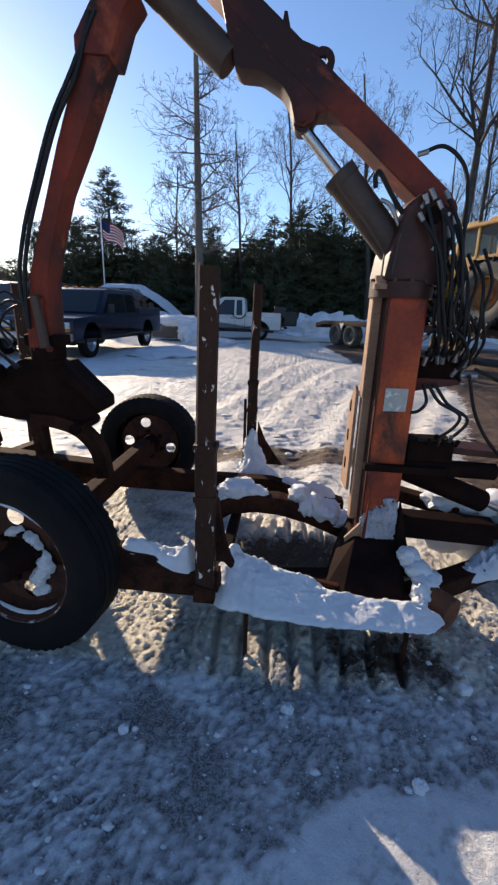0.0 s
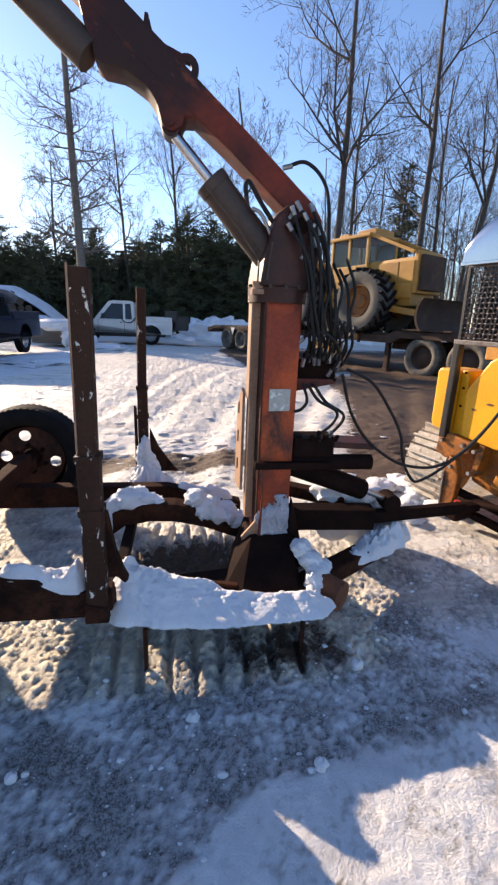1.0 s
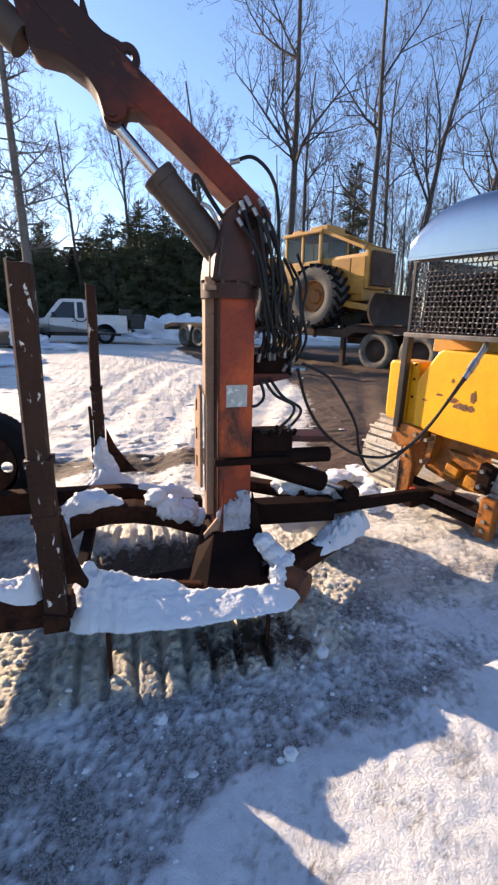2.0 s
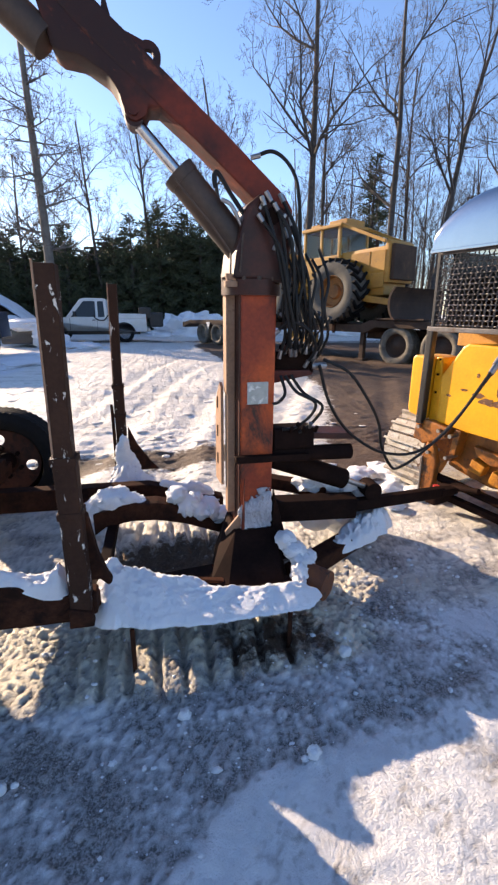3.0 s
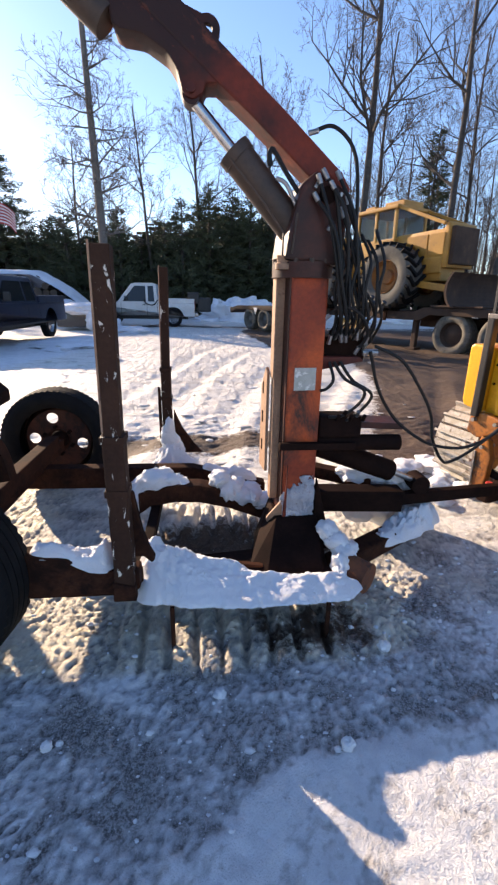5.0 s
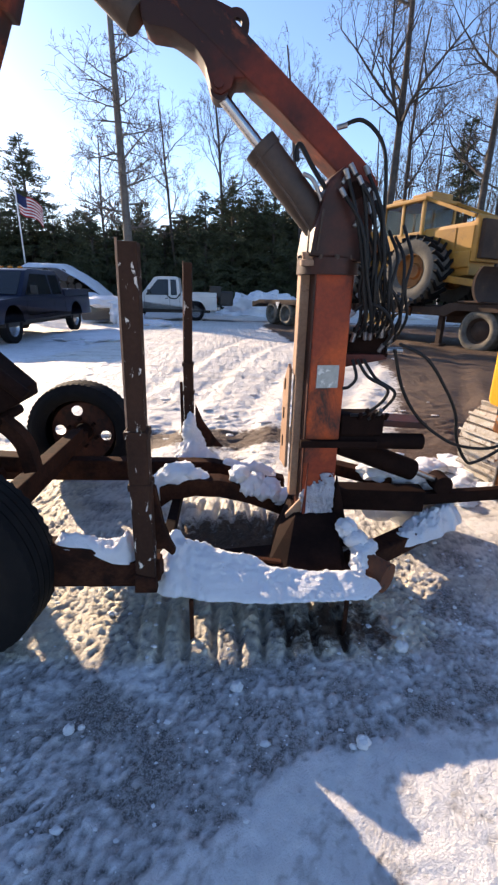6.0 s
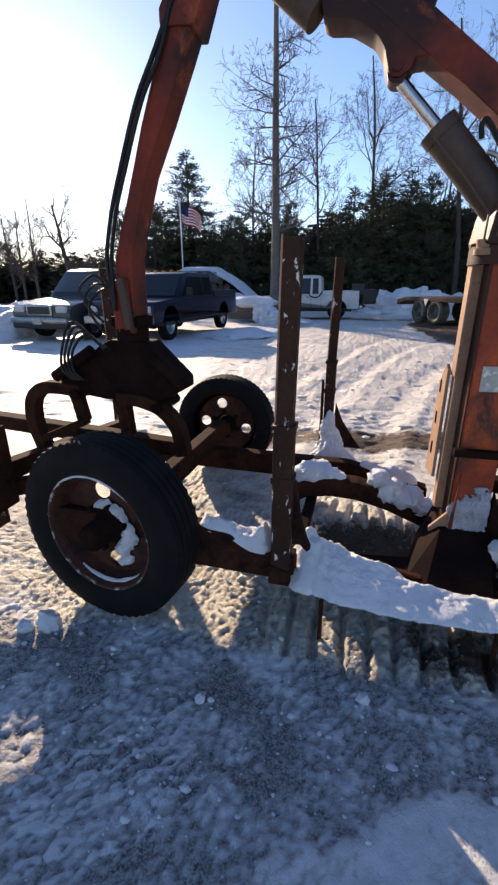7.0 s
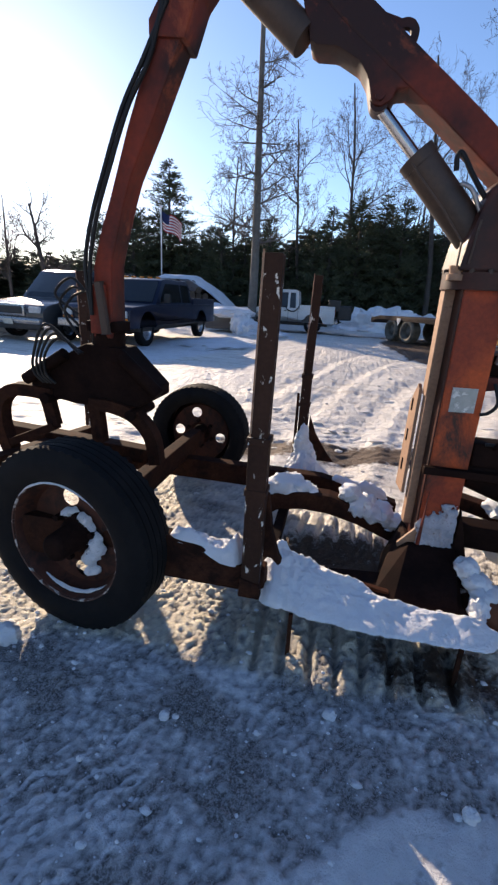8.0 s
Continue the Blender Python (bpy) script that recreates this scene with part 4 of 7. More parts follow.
holed_disc(eye_bm, [(0.045, -0.012), (0.040, -0.012), (0.030, -0.012), (0.022, -0.012), (0.0185, -0.012), (0.0185, 0.012), (0.022, 0.012), (0.045, 0.012), (0.045, -0.012)], [], 32, Matrix.Translation((0.212, 2.195, 2.178)))
part("lifting_eye", eye_bm, M_BOOM, boom, "round lifting eye", 30)
part("eye_web", prism(B(), [(0.085, 2.235), (0.13, 2.245), (0.195, 2.222), (0.180, 2.175), (0.222, 2.135), (0.245, 2.155), (0.262, 2.12), (0.20, 2.12)], 2.184, 2.206, "y", 0.003), M_BOOM, boom)
part("boom_lug", prism(B(), [(0.058, 2.27), (0.066, 2.325), (0.078, 2.325), (0.10, 2.245)], 2.18, 2.21, "y", 0.003), M_BOOM, boom)
bm = rod(B(), (0.655, 2.07, 1.665), (0.655, 2.32, 1.665), 0.030, n=24)
part("pivot_pin", bm, M_DARK, boom, "", 40)
bm = rod(B(), (0.152, 2.115, 1.985), (0.152, 2.275, 1.985), 0.016, n=24)
part("pivot_pin", bm, M_BOOM, boom, "", 40)


def ram(parent, base, head, tip, r, rr, label, y=2.195):
    """A hydraulic ram: barrel with end bands from base to head, and a bright rod to the tip."""
    b3, h3, t3 = (Vector((p[0], y, p[1])) for p in (base, head, tip))
    barrel = part("ram_barrel", rod(B(), b3, h3, r, n=32), M_RAM, parent, label, 40)
    d = (h3 - b3).normalized()
    part("gland", rod(B(), h3 - d * 0.02, h3 + d * 0.018, r * 1.07, n=32), M_RAM, barrel, "", 40)
    part("ram_rod", rod(B(), h3, t3, rr, n=24), M_CHROME, barrel, "dull chromed ram rod", 40)
    part("rod_eye", rod(B(), t3 - Vector((0, 0.035, 0)), t3 + Vector((0, 0.035, 0)), rr * 1.45, n=24), M_SLEW, barrel, "", 40)
    return barrel


ram(crane, (0.60, 1.50), (0.315, 1.805), (0.152, 1.973), 0.062, 0.021, "brown painted lift ram barrel", 2.175)
ram(crane, (-0.125, 2.172), (-0.45, 2.445), (-0.56, 2.55), 0.058, 0.024, "brown painted stick ram barrel", 2.175)
part("ram_pipe", tube(B(), [(0.44, 2.12, 1.76), (0.435, 2.12, 1.80), (0.45, 2.12, 1.81), (0.50, 2.12, 1.74), (0.56, 2.11, 1.66)], 0.009, 8), M_HOSE, crane)
part("ram_pipe", tube(B(), [(0.46, 2.11, 1.72), (0.50, 2.11, 1.70), (0.54, 2.11, 1.63)], 0.008, 8), M_STEEL, crane)

STICK = [(-0.985, 1.10), (-0.965, 1.40), (-0.925, 1.53), (-0.868, 1.68), (-0.79, 1.90), (-0.705, 2.11), (-0.672, 2.20), (-0.612, 2.32), (-0.56, 2.75), (-0.44, 2.72), (-0.45, 2.50), (-0.503, 2.325), (-0.535, 2.246), (-0.599, 2.109), (-0.692, 1.914), (-0.783, 1.737), (-0.821, 1.625), (-0.880, 1.42), (-0.895, 1.10)]
stick = part("stick", prism(B(), STICK, 2.125, 2.25, "y", 0.010), M_BOOM, crane, "rusty red tapered stick hanging down")
part("stick_cheek", prism(B(), [(-0.685, 2.18), (-0.685, 2.23), (-0.61, 2.34), (-0.47, 2.40), (-0.45, 2.36), (-0.50, 2.30), (-0.55, 2.17)], 2.112, 2.262, "y", 0.008), M_BOOM, stick)
part("stick_bracket", prism(B(), [(-0.985, 1.12), (-0.905, 1.12), (-0.905, 1.33), (-0.985, 1.33)], 2.105, 2.285, "y", 0.006), M_BOOM, stick)
part("tie_bar", beam(B(), (-0.905, 2.10, 1.12), (-0.93, 2.10, 1.34), 0.034, 0.03, 0.004, up=(0, 1, 0)), M_RAM, stick)
for k, o in enumerate((0.0, 0.022)):
    part("stick_hose", tube(B(), [(-0.62 + o, 2.11, 2.30), (-0.68 - o, 2.11, 2.12), (-0.77 - o, 2.10, 1.96), (-0.86 - o, 2.10, 1.75), (-0.925 - o, 2.10, 1.58), (-0.965 - o, 2.10, 1.40), (-0.965, 2.09, 1.20)], 0.009, 8), M_HOSE, stick)

# grapple hanging from the stick
grapple = thing("log_grapple", "dark rusty open log grapple hanging from the stick", "grapple")
rotator = part("rotator", rod(B(), (-0.955, 2.195, 0.98), (-0.945, 2.195, 1.13), 0.075, n=28), M_DARK, grapple, "dark hydraulic rotator", 40)
part("rotator_cap", box(B(), (-0.945, 2.195, 1.15), (0.15, 0.14, 0.05), None, 0.01), M_DARK, rotator)
part("grapple_head", prism(B(), [(-1.09, 1.04), (-1.03, 1.07), (-0.85, 1.06), (-0.80, 1.01), (-0.68, 0.895), (-0.68, 0.845), (-0.78, 0.79), (-0.89, 0.80), (-0.98, 0.775), (-1.10, 0.78), (-1.22, 0.80), (-1.33, 0.83), (-1.335, 0.89), (-1.20, 0.97)], 2.12, 2.28, "y", 0.010), M_DARK, grapple, "dark welded grapple head")
part("close_ram", rod(B(), (-1.34, 2.10, 0.885), (-1.12, 2.10, 1.02), 0.028, n=20), M_DARK, grapple, "", 40)
part("close_ram", rod(B(), (-0.84, 2.10, 1.03), (-0.66, 2.10, 0.87), 0.030, n=20), M_DARK, grapple, "", 40)


def band(path, half, lo, hi):
    """A curved flat bar of even width along a path in the x-z plane."""
    line_ = catmull([(p[0], 0, p[1]) for p in path], 5)
    side = []
    for i, p in enumerate(line_):
        t = (line_[min(i + 1, len(line_) - 1)] - line_[max(i - 1, 0)]).normalized()
        side.append((p, Vector((-t.z, 0, t.x))))
    return prism(B(), [((p + n * half).x, (p + n * half).z) for p, n in side] + [((p - n * half).x, (p - n * half).z) for p, n in side[::-1]], lo, hi, "y", 0.003)


for yy in (2.135,):
    lt = part("tine", band([(-1.50, 0.49), (-1.535, 0.62), (-1.525, 0.74), (-1.46, 0.81), (-1.37, 0.825), (-1.22, 0.815)], 0.030, yy - 0.035, yy + 0.035), M_RUST, grapple, "curved rusty grapple tine")
    part("tine_bar", beam(B(), (-1.262, yy, 0.815), (-1.232, yy, 0.655), 0.06, 0.045, 0.004, up=(0, 1, 0)), M_RUST, lt)
    part("tine_foot", beam(B(), (-1.50, yy, 0.535), (-1.225, yy, 0.655), 0.06, 0.040, 0.004), M_RUST, lt)
    rt = part("tine", band([(-1.02, 0.79), (-0.90, 0.785), (-0.79, 0.745), (-0.715, 0.655), (-0.690, 0.52)], 0.030, yy - 0.035, yy + 0.035), M_RUST, grapple, "curved rusty grapple tine")
    part("tine_bar", beam(B(), (-1.00, yy, 0.79), (-0.985, yy, 0.60), 0.06, 0.055, 0.004, up=(0, 1, 0)), M_RUST, rt)
part("tine_spacer", rod(B(), (-1.24, 2.08, 0.80), (-1.24, 2.31, 0.80), 0.026, n=16), M_DARK, grapple, "", 40)
part("tine_spacer", rod(B(), (-0.80, 2.08, 0.76), (-0.80, 2.31, 0.76), 0.026, n=16), M_DARK, grapple, "", 40)
for k in range(4):
    o = 0.02 * k
    part("grapple_hose", tube(B(), [(-1.02, 2.09 - 0.01 * k, 1.03), (-1.13 - o, 2.08, 1.09 + o), (-1.20 - o, 2.07, 1.02), (-1.21 - o, 2.07, 0.93), (-1.17 - o, 2.08, 0.88)], 0.0065, 8), M_HOSE, grapple)
for k in range(3):
    part("hose_elbow", tube(B(), [(-1.03, 2.09, 1.10 + 0.05 * k), (-1.09 - 0.02 * k, 2.08, 1.20 + 0.04 * k), (-1.05, 2.08, 1.27 + 0.04 * k), (-0.99, 2.09, 1.30)], 0.006, 8), M_HOSE, grapple)

# valve bank, its levers and hoses, on the tractor side of the mast
valve = thing("valve_bank", "greasy black valve bank with levers and hoses beside the mast", "hydraulic valve")
part("valve_body", box(B(), (0.80, 2.24, 1.09), (0.19, 0.12, 0.10), None, 0.008), M_DARK, valve, "dark valve body")
part("bracket", prism(B(), [(0.68, 1.00), (0.88, 1.04), (0.86, 1.06), (0.68, 1.06)], 2.14, 2.30, "y", 0.004), M_BOOM, valve, "red steel bracket")
for k in range(5):
    x = 0.735 + 0.033 * k
    part("valve_spool", rod(B(), (x, 2.17, 1.13), (x, 2.17, 1.17), 0.011, n=12), M_DARK, valve)
    part("lever", tube(B(), [(x, 2.17, 1.17), (x + 0.015 + 0.01 * (k % 2), 2.15, 1.21), (x + 0.03 + 0.02 * (k % 3), 2.13, 1.25 + 0.02 * (k % 2))], 0.005, 8, 4), M_BLACK, valve)
    gx, gz = x + 0.03 + 0.02 * (k % 3), 1.245 + 0.02 * (k % 2)
    part("lever_grip", tube(B(), [(gx, 2.13, gz), (gx + 0.012, 2.12, gz + 0.03), (gx + 0.016, 2.11, gz + 0.045)], 0.010, 8, 4), M_TRIM, valve, "black rubber grip")
part("hose_end", rod(B(), (0.88, 2.17, 1.075), (0.95, 2.17, 1.075), 0.014, n=12), M_STEEL, valve)
HOSES = [
    [(0.58, 2.10, 1.865), (0.66, 2.09, 1.885), (0.735, 2.08, 1.82), (0.765, 2.08, 1.70), (0.775, 2.09, 1.48), (0.76, 2.12, 1.28), (0.75, 2.16, 1.14)],
    [(0.63, 2.07, 1.74), (0.68, 2.06, 1.66), (0.71, 2.06, 1.50), (0.74, 2.08, 1.32), (0.79, 2.12, 1.18), (0.80, 2.17, 1.14)],
    [(0.66, 2.06, 1.70), (0.72, 2.05, 1.60), (0.745, 2.06, 1.46), (0.76, 2.08, 1.30), (0.80, 2.11, 1.22), (0.83, 2.16, 1.14)],
    [(0.61, 2.06, 1.72), (0.66, 2.05, 1.58), (0.70, 2.05, 1.42), (0.74, 2.08, 1.24), (0.77, 2.14, 1.13)],
    [(0.71, 2.08, 1.62), (0.75, 2.07, 1.52), (0.80, 2.08, 1.38), (0.85, 2.11, 1.27), (0.86, 2.16, 1.15)],
    [(0.70, 2.10, 1.55), (0.73, 2.08, 1.44), (0.71, 2.09, 1.34), (0.735, 2.12, 1.22), (0.72, 2.15, 1.12)],
    [(0.60, 2.06, 1.66), (0.68, 2.04, 1.54), (0.725, 2.05, 1.36), (0.765, 2.08, 1.23), (0.79, 2.14, 1.13)],
    [(0.69, 2.09, 1.74), (0.755, 2.06, 1.60), (0.785, 2.06, 1.44), (0.815, 2.09, 1.30), (0.84, 2.14, 1.14)],
    [(0.73, 2.10, 1.66), (0.80, 2.09, 1.48), (0.79, 2.09, 1.36), (0.83, 2.10, 1.24), (0.90, 2.14, 1.14), (0.89, 2.18, 1.10)],
    [(0.72, 2.13, 1.30), (0.78, 2.10, 1.36), (0.86, 2.09, 1.30), (0.90, 2.11, 1.20), (0.88, 2.15, 1.12)],
    [(0.69, 2.12, 1.22), (0.74, 2.08, 1.27), (0.82, 2.07, 1.24), (0.87, 2.10, 1.16), (0.84, 2.14, 1.08)],
    [(0.72, 2.12, 1.04), (0.735, 2.09, 0.97), (0.71, 2.09, 0.93), (0.68, 2.09, 0.92)],
    [(0.74, 2.12, 1.04), (0.79, 2.10, 0.97), (0.88, 2.10, 0.92), (0.87, 2.11, 0.86), (0.80, 2.12, 0.80), (0.74, 2.13, 0.79)],
    [(0.77, 2.13, 1.04), (0.83, 2.11, 0.96), (0.92, 2.11, 0.90), (0.89, 2.12, 0.83), (0.82, 2.13, 0.77)],
]
for h in HOSES:
    part("hose", tube(B(), h, 0.0072, 8), M_HOSE, valve)

rf = random.Random(12)
for h in HOSES[:11]:
    for e in (0, -1):
        a = Vector(h[e])
        d = (Vector(h[1 if e == 0 else -2]) - a).normalized()
        part("hose_fitting", rod(B(), a - d * 0.008, a + d * (0.022 + 0.014 * rf.random()), 0.0095, n=8), M_STEEL, valve, "", 40)
for k in range(7):
    x = 0.70 + 0.028 * k
    run = [(x, 2.12, 1.56 - 0.02 * (k % 3)), (x + 0.03, 2.07 + 0.01 * (k % 2), 1.44), (x + 0.015 + 0.02 * (k % 2), 2.06, 1.33), (x + 0.05, 2.09, 1.22), (x + 0.04, 2.15, 1.13)]
    part("hose", tube(B(), run, 0.0065, 8), M_HOSE, valve)

block = thing("tilt_cylinder_mount", "dark greasy slide mount with ram behind the mast", "hydraulic ram")
part("mount_body", box(B(), (0.80, 2.19, 0.74), (0.20, 0.12, 0.10), None, 0.01), M_DARK, block)
part("mount_plate", box(B(), (0.98, 2.24, 0.735), (0.28, 0.14, 0.03), pose(0, 0, 0, 0, 3, 0), 0.004), M_SLEW, block)
part("ram_barrel", rod(B(), (0.70, 2.16, 0.66), (1.10, 2.16, 0.655), 0.038, n=24), M_DARK, block, "", 40)
part("ram_barrel", rod(B(), (0.72, 2.24, 0.62), (1.14, 2.30, 0.45), 0.055, n=24), M_DARK, block, "", 40)
part("ram_rod", rod(B(), (1.14, 2.30, 0.45), (1.30, 2.32, 0.38), 0.016, n=16), M_STEEL, block, "", 40)
part("rod_eye", rod(B(), (1.32, 2.28, 0.365), (1.32, 2.38, 0.365), 0.05, n=20), M_DARK, block, "", 40)
for k in range(5):
    part("port_cap", rod(B(), (0.78 + 0.03 * k, 2.13, 0.775 + 0.02 * (k % 2)), (0.78 + 0.03 * k, 2.11, 0.80 + 0.02 * (k % 2)), 0.010, n=10), M_STEEL if k == 3 else M_DARK, block)


# ---------------------------------------------------------------- crawler tractor
# u runs along its rear face from the far side to the near side, v ahead, z up
TR = Matrix.Translation((2.13, 2.44, 0)) @ Matrix.Rotation(radians(-72), 4, 'Z')
tractor = thing("crawler_tractor", "yellow crawler tractor with mesh-guarded dark canopy, seen from behind", "tractor", at=TR)


M_STEELDARK = surf("dark_wire", (0.10, 0.09, 0.085), (0.20, 0.18, 0.17), 9, (0.4, 0.6), 0.5, None, bump=0.0)


def tpart(name, bm, material, label="", sm=None, parent=None):
    return part(name, bm, material, parent or tractor, label, sm)


tank = tpart("fuel_tank", prism(B(), [(-0.365, 0.61), (-0.136, 0.585), (0.32, 0.575), (0.34, 0.60), (0.34, 1.10), (0.32, 1.125), (-0.218, 1.135), (-0.25, 1.115), (-0.378, 0.915), (-0.382, 0.88)], 0.0, 0.45, "y", 0.014), M_YELLOW, "yellow fuel tank panel with chipped paint")
for u, z, w, h, sd in ((-0.10, 0.83, 0.050, 0.020, 1), (-0.04, 0.80, 0.060, 0.028, 2), (0.03, 0.87, 0.022, 0.045, 3), (0.02, 0.80, 0.040, 0.022, 4), (-0.20, 0.85, 0.030, 0.010, 5), (-0.30, 0.80, 0.022, 0.009, 6), (-0.12, 0.95, 0.012, 0.020, 7)):
    rc = random.Random(sd)
    chip = [(u + w * (0.55 + 0.5 * rc.random()) * math.cos(a), z + h * (0.5 + 0.6 * rc.random()) * math.sin(a)) for a in np.linspace(0, 2 * math.pi, 14, endpoint=False)]
    tpart("paint_chip", prism(B(), chip, -0.0025, 0.004, "y"), M_CHIPRUST, "", None, tank)
# duller yellow than the tank: the shade here is put into the colour
tpart("recess_panel", box(B(), (-0.05, 0.20, 1.16), (0.74, 0.04, 0.11), None, 0.006), M_SKID, "yellow panel above the tank, coloured duller for shade")
tpart("side_box", prism(B(), [(-0.615, 0.66), (-0.60, 0.625), (-0.455, 0.605), (-0.455, 1.02), (-0.47, 1.035), (-0.60, 1.035), (-0.622, 1.015)], 0.0, 0.24, "y", 0.016), M_YELLOW, "rounded yellow side box")
tpart("side_panel", prism(B(), [(-0.447, 0.605), (-0.345, 0.59), (-0.352, 0.72), (-0.385, 0.93), (-0.40, 1.035), (-0.447, 1.035)], 0.022, 0.20, "y", 0.012), M_YELLOW, "yellow riveted side panel")
for z in (0.80, 0.92, 1.02):
    tpart("rivet", rod(B(), (-0.415, 0.014, z), (-0.415, 0.03, z), 0.008, n=10), M_DARK)
tpart("canopy_post", beam(B(), (-0.466, -0.03, 0.58), (-0.466, -0.03, 1.22), 0.048, 0.050, 0.008, up=(0, 1, 0)), M_BLACK, "dark canopy post")
tpart("canopy_post", beam(B(), (-0.462, -0.03, 1.22), (-0.474, -0.03, 1.70), 0.026, 0.03, 0.005, up=(0, 1, 0)), M_BLACK)
tpart("canopy_post", beam(B(), (0.30, -0.03, 0.56), (0.30, -0.03, 1.70), 0.055, 0.055, 0.008, up=(0, 1, 0)), M_BLACK)
tpart("guard_rail", beam(B(), (-0.49, -0.035, 1.213), (0.32, -0.035, 1.213), 0.045, 0.030, 0.005), M_GUARD)
guard = tpart("guard_frame", beam(B(), (-0.47, -0.03, 1.67), (0.32, -0.03, 1.67), 0.03, 0.025, 0.004), M_GUARD, "black guard frame")
NU, NZ = 26, 15
for k in range(NU):
    u = -0.455 + 0.75 * k / (NU - 1)
    pts = [(u, -0.035 + 0.006 * (-1) ** (j + k), 1.225 + 0.44 * j / (NZ * 2)) for j in range(0, NZ * 2 + 1)]
    tpart("mesh_wire", tube(B(), pts, 0.0042, 5, 1), M_STEELDARK, "", None, guard)
for j in range(NZ):
    z = 1.24 + 0.42 * j / (NZ - 1)
    tpart("mesh_wire", tube(B(), [(-0.455 + 0.75 * i / 38, -0.035 + 0.006 * (-1) ** (i + j), z) for i in range(39)], 0.0042, 5, 1), M_STEELDARK, "", None, guard)
# canopy: a rounded sheet roof
prof = [(-0.490, 1.675), (-0.489, 1.76), (-0.474, 1.825), (-0.435, 1.865), (-0.385, 1.91), (-0.325, 1.948), (-0.24, 1.975), (-0.10, 1.992), (0.05, 1.992), (0.18, 1.965), (0.27, 1.90), (0.32, 1.80), (0.335, 1.675)]
bm = B()
rows = []
# the rear of the sheet rises upright from the guard and rolls over to the level top
for k in range(13):
    th = radians(90 * k / 12)
    rows.append([bm.verts.new((p[0], -0.10 + 0.13 * (1 - math.cos(th)) ** 1.6, 1.675 + (p[1] - 1.675) * math.sin(th) ** 0.48)) for p in prof])
for v in (0.6, 0.9, 1.1):
    rows.append([bm.verts.new((p[0], v, p[1])) for p in prof])
for a, b in zip(rows, rows[1:]):
    for i in range(len(prof) - 1):
        bm.faces.new((a[i], a[i + 1], b[i + 1], b[i]))
bmesh.ops.remove_doubles(bm, verts=bm.verts, dist=0.0005)
bmesh.ops.recalc_face_normals(bm, faces=bm.faces)
tpart("canopy_roof", bm, M_ROOF, "polished dark rounded canopy roof", 60)
tpart("roof_lip", beam(B(), (-0.49, -0.105, 1.672), (0.335, -0.105, 1.672), 0.014, 0.018, 0.003), M_ROOF)
tpart("inner_panel", box(B(), (-0.05, 0.62, 1.40), (0.72, 0.03, 0.46), None, 0.01), M_BLACK, "dark inner bulkhead")
for k, (u, v, z, w, h) in enumerate(((-0.28, 0.35, 1.32, 0.12, 0.22), (0.10, 0.40, 1.38, 0.10, 0.30), (0.22, 0.30, 1.30, 0.08, 0.16), (-0.02, 0.30, 1.28, 0.16, 0.10))):
    tpart("cab_clutter", box(B(), (u, v, z), (w, 0.10, h), pose(0, 0, 0, 0, 8 * (k - 1), 0), 0.02), M_DARK if k != 2 else M_BOOM)
tpart("side_screen", box(B(), (-0.40, 0.45, 1.45), (0.015, 0.9, 0.45), None, 0.004), M_BLACK)
tpart("seat_back", box(B(), (-0.12, 0.45, 1.36), (0.34, 0.10, 0.30), None, 0.04), M_TRIM)
tpart("instrument_hood", box(B(), (-0.14, 0.95, 1.25), (0.4, 0.3, 0.3), None, 0.05), M_YDIRT)
tpart("engine_hood", box(B(), (-0.15, 1.55, 0.95), (0.5, 1.1, 0.5), None, 0.04), M_YELLOW)
M_CASE = surf("greasy_orange_case", (0.42, 0.14, 0.016), (0.20, 0.070, 0.014), 7, (0.3, 0.55), 0.0, (0.032, 0.016, 0.011), (0.50, 0.62), 9, 0.35, 0.003)
tpart("rear_case", prism(B(), [(-0.30, 0.30), (-0.12, 0.26), (0.02, 0.24), (0.18, 0.26), (0.20, 0.57), (-0.14, 0.58), (-0.30, 0.60)], 0.10, 0.7, "y", 0.02), M_CASE, "greasy orange rear transmission case")
tpart("case_rib", prism(B(), [(-0.225, 0.585), (-0.185, 0.58), (-0.205, 0.42), (-0.225, 0.36), (-0.255, 0.365), (-0.245, 0.44)], 0.015, 0.10, "y", 0.006), M_CASE, "yellow cast rib")
tpart("case_rib", prism(B(), [(-0.11, 0.50), (0.16, 0.47), (0.16, 0.43), (0.02, 0.40), (-0.08, 0.44)], 0.05, 0.10, "y", 0.010), M_CASE)
for u, z in ((-0.06, 0.34), (0.08, 0.30)):
    tpart("case_lug", prism(B(), [(u - 0.05, z), (u + 0.04, z - 0.02), (u + 0.06, z + 0.05), (u - 0.03, z + 0.08)], 0.03, 0.10, "y", 0.008), M_YDIRT, "worn yellow lug")
tpart("fender_bracket", prism(B(), [(-0.515, 0.47), (-0.43, 0.44), (-0.26, 0.52), (-0.245, 0.59), (-0.40, 0.615), (-0.50, 0.60)], -0.03, 0.05, "y", 0.012), M_CASE, "greasy orange bracket under the side box")
tpart("drawbar_plate", prism(B(), [(-0.385, 0.075), (-0.315, 0.075), (-0.30, 0.20), (-0.295, 0.34), (-0.33, 0.45), (-0.385, 0.47), (-0.415, 0.36), (-0.410, 0.20)], -0.04, 0.01, "y", 0.010), M_CASE, "dirty orange hitch plate")
tpart("plate_edge", prism(B(), [(-0.402, 0.10), (-0.392, 0.10), (-0.398, 0.36), (-0.41, 0.36)], -0.052, -0.038, "y", 0.002), M_STEEL, "bright worn edge")
